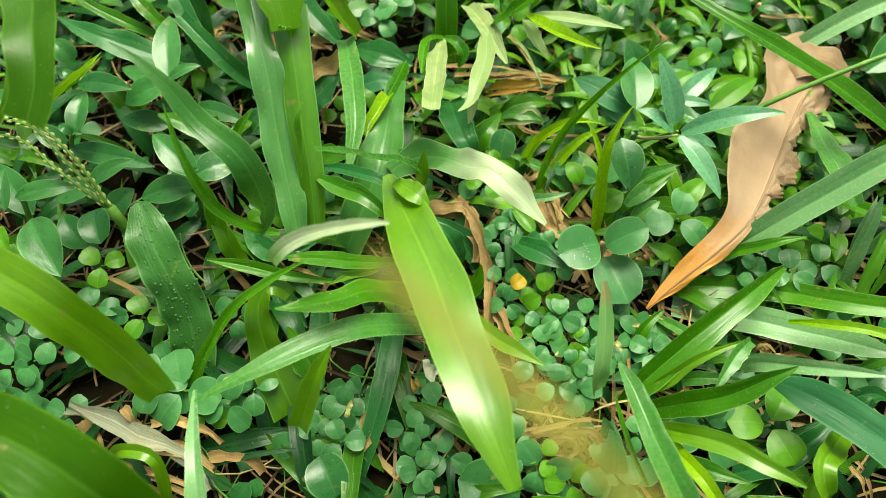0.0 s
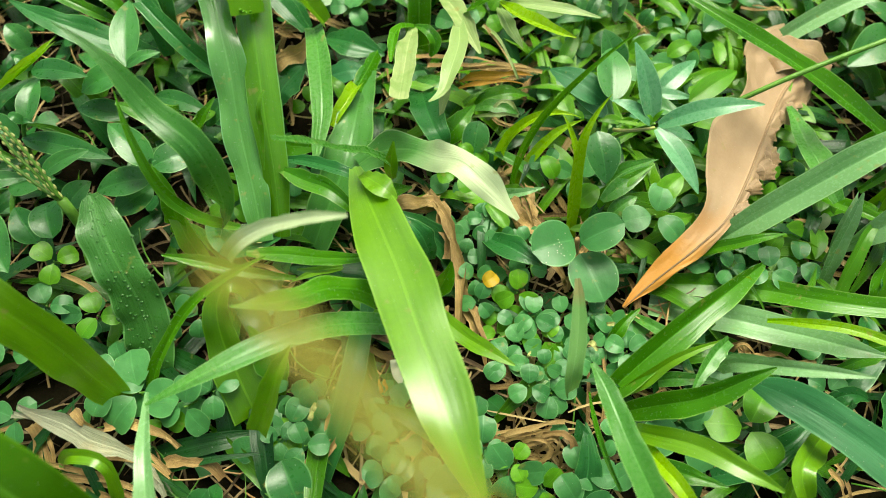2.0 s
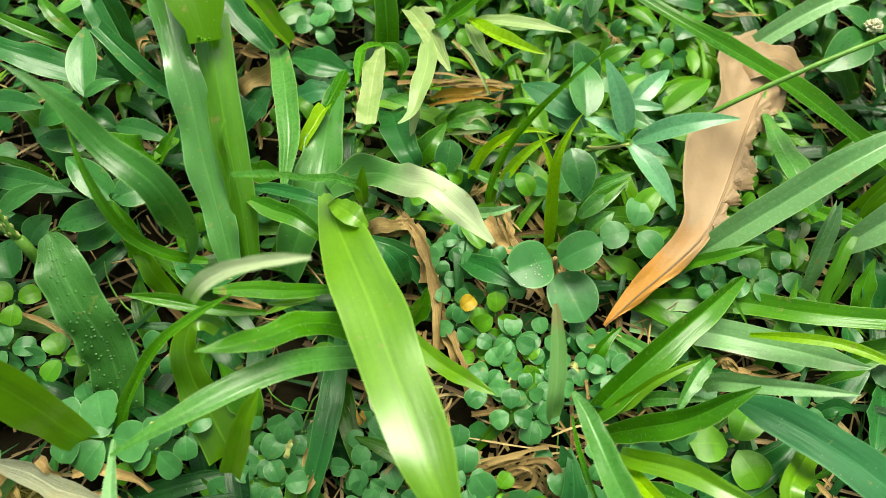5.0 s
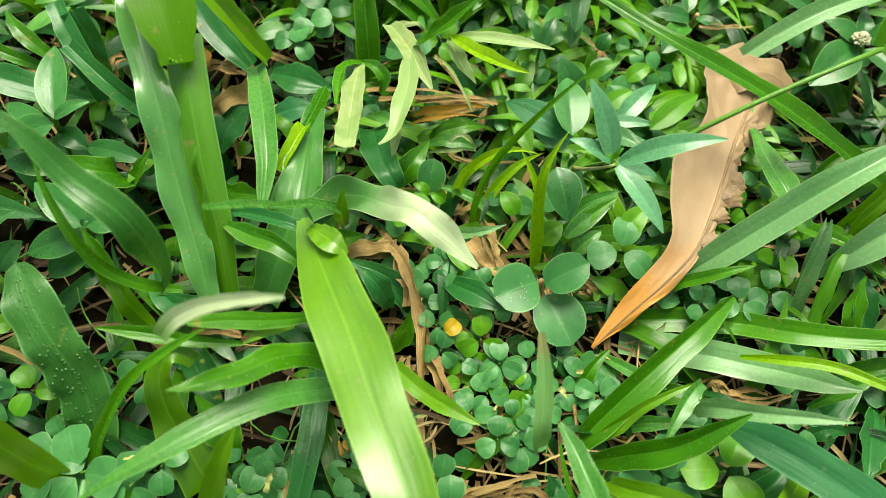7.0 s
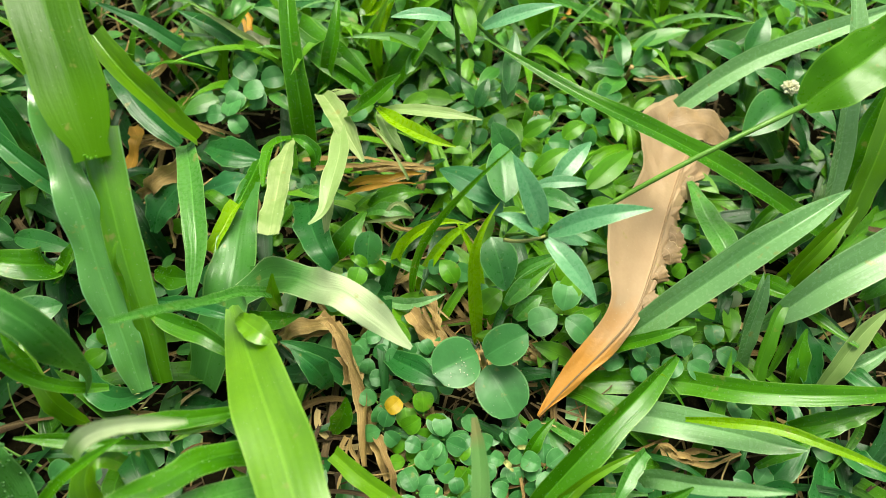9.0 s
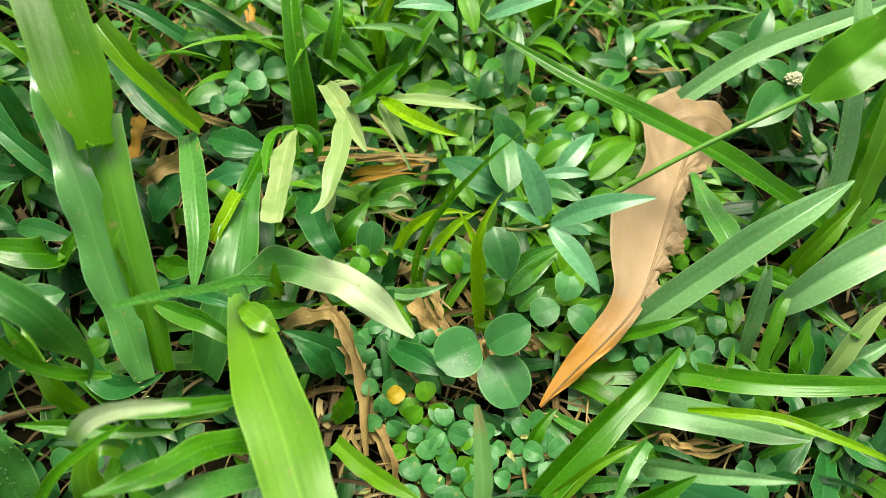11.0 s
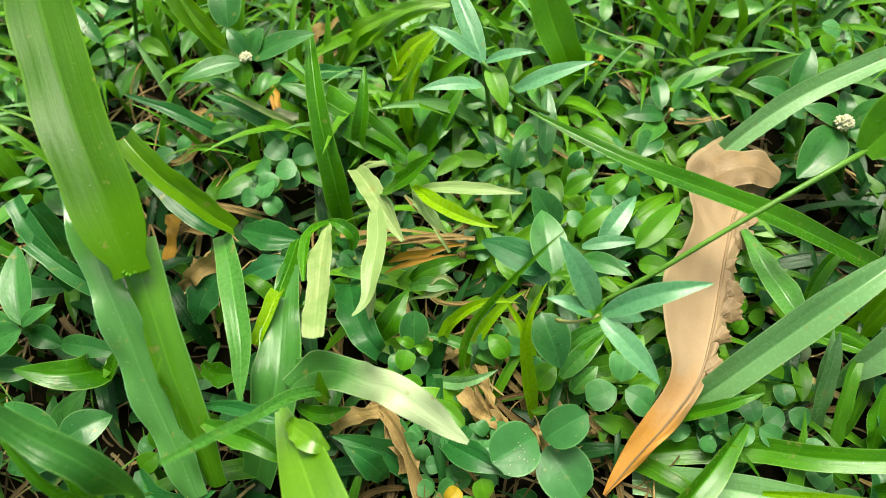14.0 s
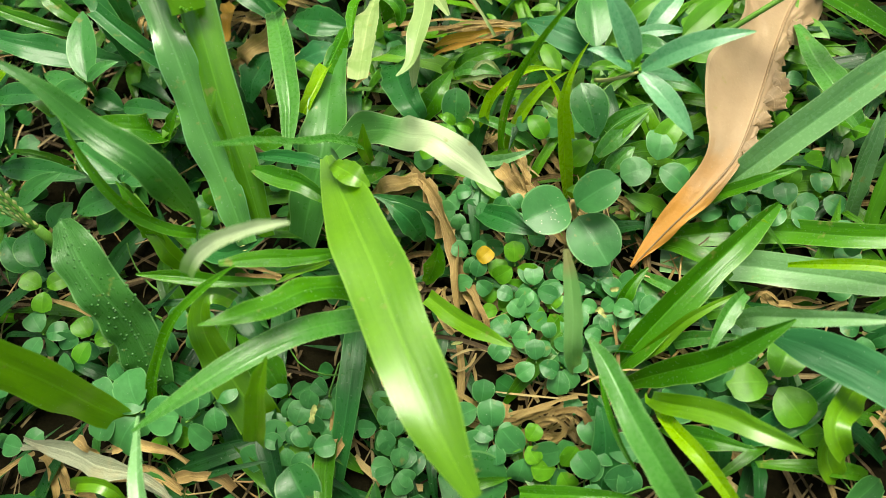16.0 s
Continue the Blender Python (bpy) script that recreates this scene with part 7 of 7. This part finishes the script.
straw((101, 60, 6), (106.1, 60.6, 10), (115.4, 60.2, 8), w=2, mat=DRY, label="golden dry grass strip", split=1)
straw((96.7, 63.8, 6), (99.4, 60.6, 10), (107.1, 56.9, 6), w=2, mat=DRY, label="golden dry grass strip", split=1)
straw((-20.3, 52.7, 6), (-22.5, 42.4, 10), (-27.3, 27.8, 8), w=3.6, mat=DRY, label="tan dry grass scrap under the blades", split=1)
straw((-14.2, 59.5, 5), (-11.2, 53.5, 9), (-9.2, 49.3, 6), w=2.6, mat=DRY, label="golden dry grass strip", split=1)
straw((-44.1, 162.5, 18), (-46.5, 156, 20), (-51.5, 156.4, 16), w=3.5, mat=DRY, label="golden dry grass strip", split=1)
straw((-56, 170.8, 10), (-54.1, 176.8, 14), (-54.1, 187.5, 12), w=5.2, mat=RUST, label="orange-brown dry leaf in a hollow", split=1)
straw((-47.7, 214.3, 12), (-44, 216.3, 18), (-43.2, 226.1, 16), w=4, mat=DRY, label="golden dry grass strip", split=1)
straw((19.3, 160.3, 16), (30.1, 157, 18), (42.2, 154.5, 18), w=3.7, mat=DRY, label="golden dry grass strip", split=1)
straw((19.9, 158, 14), (28, 154, 17), (37.2, 155, 16), w=2.2, mat=DRY, label="golden dry grass strip", split=1)
straw((22.4, 173.9, 22), (28.8, 158.9, 28), (35.5, 147.4, 24), w=1.7, mat=PALE, label="pale straw laid across", split=1)
straw((34.2, 141.2, 14), (25.5, 138.9, 18), (18.2, 140.9, 14), w=1.8, mat=PALE, label="pale broken straw scrap lying on leaves", split=1)
straw((24.4, 140.9, 14), (28.8, 143.2, 20), (34.2, 140.8, 14), w=2.1, mat=PALE, label="pale broken straw scrap lying on leaves", split=1)
straw((-5.3, 254.1, 14), (4.2, 254.4, 18), (12.7, 259.5, 16), w=5.6, mat=DRY, label="golden dry grass strip", split=1)
straw((-47.8, 229.6, 12), (-41.5, 216.3, 16), (-41, 211.9, 10), w=5, mat=DRY, label="golden dry grass strip", split=1)

# ---- white withered flower ----
g = herb((133.7, 104.7, 0), "tiny withered flower with white petals among clover", name="withered_flower", category="flower")
leaf(g, (129.1, 102.5, 8), (131.6, 106, 12), 4, WHITE, shape=oval)
leaf(g, (128.8, 102.9, 8), (124.4, 103, 11), 3.3, WHITE, shape=oval)
leaf(g, (128.2, 103.3, 8), (121.3, 105, 10), 1.5, TAN)
leaf(g, (128, 102.5, 8), (122.3, 102.4, 9), 1.5, TAN)
stalk(g, (130.6, 97.9, 1), (128.2, 100.2, 5), (128.8, 102.9, 8), r=0.6, mat=TAN)

# ---- feathery seed spike close above the rest ----
g = thing("seed_spike", (46, -36, 0), "yellowish feathery grass seed spike standing close above", "seed head", "seed heads")
stalk(g, (46, -36, 0), (38, -28, 90), (14, -5, 186), r=0.5, r1=0.4, mat=POLLEN)
spike(g, [(14, -5, 186), (6.2, 3.4, 188), (-2.6, 12.2, 186.4)], 34, mat=POLLEN, size=0.6)


# ---- undergrowth filling the lawn ----
def scatter(name, count, area, maker, mats, label, category, seed):
    """Uncounted low growth as one mesh a material, spread over an area (x0, x1, y0, y1)."""
    rr = np.random.RandomState(seed)
    piles = [[] for _ in mats]
    for _ in range(count):
        x, y = rr.uniform(area[0], area[1]), rr.uniform(area[2], area[3])
        if maker in (low_blade, low_leaf) and 5 < x < 62 and 35 < y < 112 and rr.rand() < 0.75:
            continue
        if maker not in (low_straw, low_crumb, low_runner) and -88 < x < -36 and 180 < y < 258 and rr.rand() < 0.55:
            continue
        piles[rr.randint(len(mats))].append(maker(rr, x, y, ground_height(x, y)))
    for pile, mat in zip(piles, mats):
        ob = new(name, mesh_of(name, (lambda s: (s[0] * MM, s[1], s[2]))(joined(pile)), mat))
        tagged(ob, label, category, kind="stuff")


def low_blade(rr, x, y, z, n=6, across=2, size=1.0):
    a, l, h = rr.uniform(0, 6.28), rr.uniform(18, 48) * size, rr.uniform(4, 17) * size
    d = np.array((math.cos(a), math.sin(a), 0))
    p = np.array((x, y, z - 1))
    return sheet((p, p + d * l * 0.45 + np.array((0, 0, h)), p + d * l + np.array((0, 0, h * rr.uniform(0.2, 1.0)))), rr.uniform(1.8, 7.5) * size, shape=lance, n=n, across=across, fold=rr.uniform(0.1, 0.5), twist=(0, rr.uniform(-50, 50)), face=(0, 0, 1), seed=rr.randint(9999))


def low_leaflet(rr, x, y, z):
    a, w = rr.uniform(0, 6.28), rr.uniform(4.0, 7.2)
    d = np.array((math.cos(a), math.sin(a), rr.uniform(-0.3, 0.3))) * w
    p = np.array((x, y, z + rr.uniform(2, 10)))
    return sheet((p, p + d * 0.5 + np.array((0, 0, 0.5)), p + d), w, shape=obovate, n=5, across=4, fold=rr.uniform(0.0, 0.2), face=(rr.uniform(-0.4, 0.4), rr.uniform(-0.6, 0.2), 1), seed=rr.randint(9999))


def low_leaf(rr, x, y, z, size=1.0):
    a, l = rr.uniform(0, 6.28), rr.uniform(8, 19) * size
    d = np.array((math.cos(a), math.sin(a), rr.uniform(-0.1, 0.35))) * l
    p = np.array((x, y, z + rr.uniform(2, 9)))
    return sheet((p, p + d * 0.5 + np.array((0, 0, 1.2)), p + d), l * rr.uniform(0.3, 0.5), shape=ovate, n=6, across=4, fold=rr.uniform(0.05, 0.35), face=(rr.uniform(-0.4, 0.4), rr.uniform(-0.6, 0.2), 1), seed=rr.randint(9999))


def low_straw(rr, x, y, z):
    a, l = rr.uniform(0, 6.28), rr.uniform(8, 34)
    d = np.array((math.cos(a), math.sin(a), rr.uniform(-0.05, 0.15))) * l
    p = np.array((x, y, z + rr.uniform(0.5, 5)))
    bend = rr.uniform(-0.15, 0.15) * l
    return sheet((p, p + d * 0.5 + np.array((-d[1], d[0], 0)) * bend / l + np.array((0, 0, 1.5)), p + d), rr.choice((0.5, 0.7, 0.9, 1.2, 1.8, 2.6)), shape=cut, n=5, across=2, fold=rr.uniform(0.1, 0.8), face=(0, 0, 1), rag=0.1, seed=rr.randint(9999))


def low_scrap(rr, x, y, z):
    a, l = rr.uniform(0, 6.28), rr.uniform(7, 22)
    d = np.array((math.cos(a), math.sin(a), rr.uniform(-0.05, 0.2))) * l
    p = np.array((x, y, z + rr.uniform(1, 9)))
    return sheet((p, p + d * 0.5 + np.array((rr.uniform(-2, 2), rr.uniform(-2, 2), 1.5)), p + d), rr.choice((0.5, 0.7, 0.9, 1.2, 1.7, 2.4)), shape=cut, n=6, across=2, fold=rr.uniform(0.2, 0.9), twist=(0, rr.uniform(-60, 60)), face=(0, 0, 1), rag=0.25, seed=rr.randint(9999))


def low_runner(rr, x, y, z):
    a, l = rr.uniform(0, 6.28), rr.uniform(12, 45)
    d = np.array((math.cos(a), math.sin(a), 0)) * l
    side = np.array((-d[1], d[0], 0)) * rr.uniform(-0.3, 0.3)
    p = np.array((x, y, z + rr.uniform(0.5, 3)))
    return tube((p, p + d * 0.5 + side + np.array((0, 0, rr.uniform(1, 7))), p + d + np.array((0, 0, rr.uniform(0, 8)))), rr.uniform(0.22, 0.5), rr.uniform(0.15, 0.3), 6, 4)


def low_crumb(rr, x, y, z):
    a, l = rr.uniform(0, 6.28), rr.uniform(4, 20)
    d = np.array((math.cos(a), math.sin(a), rr.uniform(-0.1, 0.25))) * l
    p = np.array((x, y, z + rr.uniform(0.2, 3.5)))
    return sheet((p, p + d * 0.5 + np.array((rr.uniform(-1, 1), rr.uniform(-1, 1), 1.0)), p + d), rr.uniform(0.3, 1.2), shape=cut, n=3, across=2, fold=0.6, face=(0, 0, 1), seed=rr.randint(9999))


# grass, deep, clover and herb fills: colours darkened for shade under taller plants
F_GRASS_SHADED = leaf_mat("undergrowth_grass", (0.010, 0.06, 0.002), (0.085, 0.25, 0.008), thin=0.28, spec=0.35, edge=(0.16, 0.38, 0.06), island=True)
F_DEEP_SHADED = leaf_mat("undergrowth_deep_shaded", (0.004, 0.03, 0.006), (0.024, 0.115, 0.022), thin=0.25, spec=0.3, island=True)
F_GRASS2 = leaf_mat("undergrowth_bright", (0.05, 0.20, 0.004), (0.18, 0.42, 0.016), thin=0.34, spec=0.4, edge=(0.32, 0.54, 0.10), island=True)
F_CLOVER_SHADED = leaf_mat("undergrowth_clover", (0.008, 0.07, 0.013), (0.042, 0.21, 0.038), veins="net", thin=0.28, rough=0.44, spec=0.3, edge=(0.18, 0.38, 0.14), island=True)
F_HERB_SHADED = leaf_mat("undergrowth_herb", (0.012, 0.075, 0.012), (0.065, 0.22, 0.036), veins="net", thin=0.3, rough=0.34, spec=0.4, edge=(0.18, 0.38, 0.12), island=True)
NEAR = (-170, 240, -40, 330)
scatter("undergrowth_clover", 520, NEAR, low_leaflet, [F_CLOVER_SHADED], "small clover leaflets filling the lawn's floor", "clover", 2)
scatter("undergrowth_grass", 1150, NEAR, low_blade, [F_GRASS_SHADED, F_DEEP_SHADED, F_DEEP_SHADED], "low tangled grass blades under the taller ones", "grass", 3)
scatter("undergrowth_herb", 240, NEAR, low_leaf, [F_HERB_SHADED], "small oval herb leaves low among the grass", "herb", 9)
F_YOUNG = leaf_mat("undergrowth_young", (0.06, 0.22, 0.010), (0.19, 0.43, 0.030), veins="net", thin=0.38, rough=0.36, spec=0.45, edge=(0.26, 0.48, 0.08), island=True)
scatter("undergrowth_bright", 150, (15, 135, 95, 215), low_blade, [F_GRASS2], "yellow-green grass blades low between the herbs", "grass", 31)
scatter("undergrowth_young", 110, (25, 140, 90, 220), lambda rr, x, y, z: low_leaf(rr, x, y, z + rr.uniform(2, 10), 0.8), [F_YOUNG], "small fresh herb leaves between the grass", "herb", 32)
scatter("fine_litter", 2400, NEAR, low_crumb, [LITTER], "fine brown thatch crumbs on the soil", "litter", 14)
scatter("runner_stems", 420, NEAR, low_runner, [TAN, STEM], "thin creeping runner stems between the leaves", "stem", 15)
scatter("matted_litter", 260, (-10, 75, 25, 135), low_scrap, [STRAW, STRAW, LITTER], "dry tan grass scraps matted under the clover", "litter", 24)
scatter("dry_litter", 900, NEAR, low_straw, [STRAW, LITTER], "dry straw scraps strewn over the soil", "litter", 4)


def tall_blade(rr, x, y, z):
    a, l, h = rr.uniform(0, 6.28), rr.uniform(12, 40), rr.uniform(14, 42)
    d = np.array((math.cos(a), math.sin(a), 0))
    p = np.array((x, y, z - 1))
    return sheet((p, p + d * l * 0.35 + np.array((0, 0, h * 0.75)), p + d * l + np.array((0, 0, h))), rr.uniform(1.2, 5.5), shape=lance, n=8, across=2, fold=rr.uniform(0.15, 0.6), twist=(0, rr.uniform(-40, 40)), seed=rr.randint(9999))


F_FAR = leaf_mat("far_herb", (0.04, 0.18, 0.020), (0.14, 0.37, 0.06), veins="net", thin=0.3, rough=0.32, spec=0.5, edge=(0.24, 0.44, 0.16), island=True)
F_TALL = leaf_mat("taller_pale", (0.08, 0.24, 0.05), (0.24, 0.46, 0.16), thin=0.36, spec=0.5, edge=(0.36, 0.56, 0.26), island=True)
scatter("taller_grass", 900, (-170, 240, 200, 340), tall_blade, [F_GRASS2, F_GRASS2, F_TALL], "taller green blades of the lawn's far side", "grass", 12)
scatter("taller_herb", 260, (-130, 220, 190, 330), lambda rr, x, y, z: low_leaf(rr, x, y, z + rr.uniform(4, 24), rr.uniform(0.55, 1.2)), [F_FAR], "oval herb leaves on the lawn's far side", "herb", 13)


def far_blade(rr, x, y, z):
    return low_blade(rr, x, y, z, 4, 2, rr.uniform(0.9, 1.5))


def ring(name, count, maker, mats, label, category, seed, inner, outer):
    rr = np.random.RandomState(seed)
    piles = [[] for _ in mats]
    while sum(map(len, piles)) < count:
        x, y = rr.uniform(-outer, outer) + 35, rr.uniform(-outer, outer) + 145
        if NEAR[0] < x < NEAR[1] and NEAR[2] < y < NEAR[3]:
            continue
        piles[rr.randint(len(mats))].append(maker(rr, x, y, ground_height(x, y) if abs(x) < 500 and abs(y) < 500 else -1.5))
    for pile, mat in zip(piles, mats):
        ob = new(name, mesh_of(name, (lambda s: (s[0] * MM, s[1], s[2]))(joined(pile)), mat))
        tagged(ob, label, category, kind="stuff")


ring("surrounding_lawn", 5200, far_blade, [F_GRASS_SHADED, F_GRASS2, F_DEEP_SHADED], "lawn grass going on around the spot", "grass", 6, 0, 560)
ring("surrounding_clover", 3000, low_leaflet, [F_CLOVER_SHADED], "clover going on around the spot", "clover", 7, 0, 420)

rr = np.random.RandomState(17)
pile = []
while len(pile) < 6500:
    far, a = 520 + 1500 * rr.rand() ** 1.6, rr.uniform(0, 6.283)
    x, y = 35 + far * math.cos(a), 145 + far * math.sin(a)
    if abs(x - 35) > 540 or abs(y - 145) > 540:
        pile.append(low_blade(rr, x, y, -1.5, 3, 2, rr.uniform(1.6, 3.0)))
outer = new("outer_lawn", mesh_of("outer_lawn", (lambda s: (s[0] * MM, s[1], s[2]))(joined(pile)), F_GRASS_SHADED))
tagged(outer, "longer lawn grass thinning out around the spot", "grass", kind="stuff")

# the models for the sprigs rest in the carpet too
for model, spot in zip(CLOVERS, ((121.1, 65.5, 10), (92.7, 89.8, 10), (-14.6, 72.8, 10))):
    model.location = Vector(spot) * MM

# ---- rooted bases of single blades ----
for ob in [o for o in bpy.data.objects if o.name.startswith("grass_plant") and len(o.children) == 1]:
    first = ob.children[0].data.vertices[3].co
    foot = np.array(ob.location) / MM
    stalk(ob, foot, foot + np.array(first) / MM * 0.5, foot + np.array(first) / MM, r=1.1, name="root_stem")
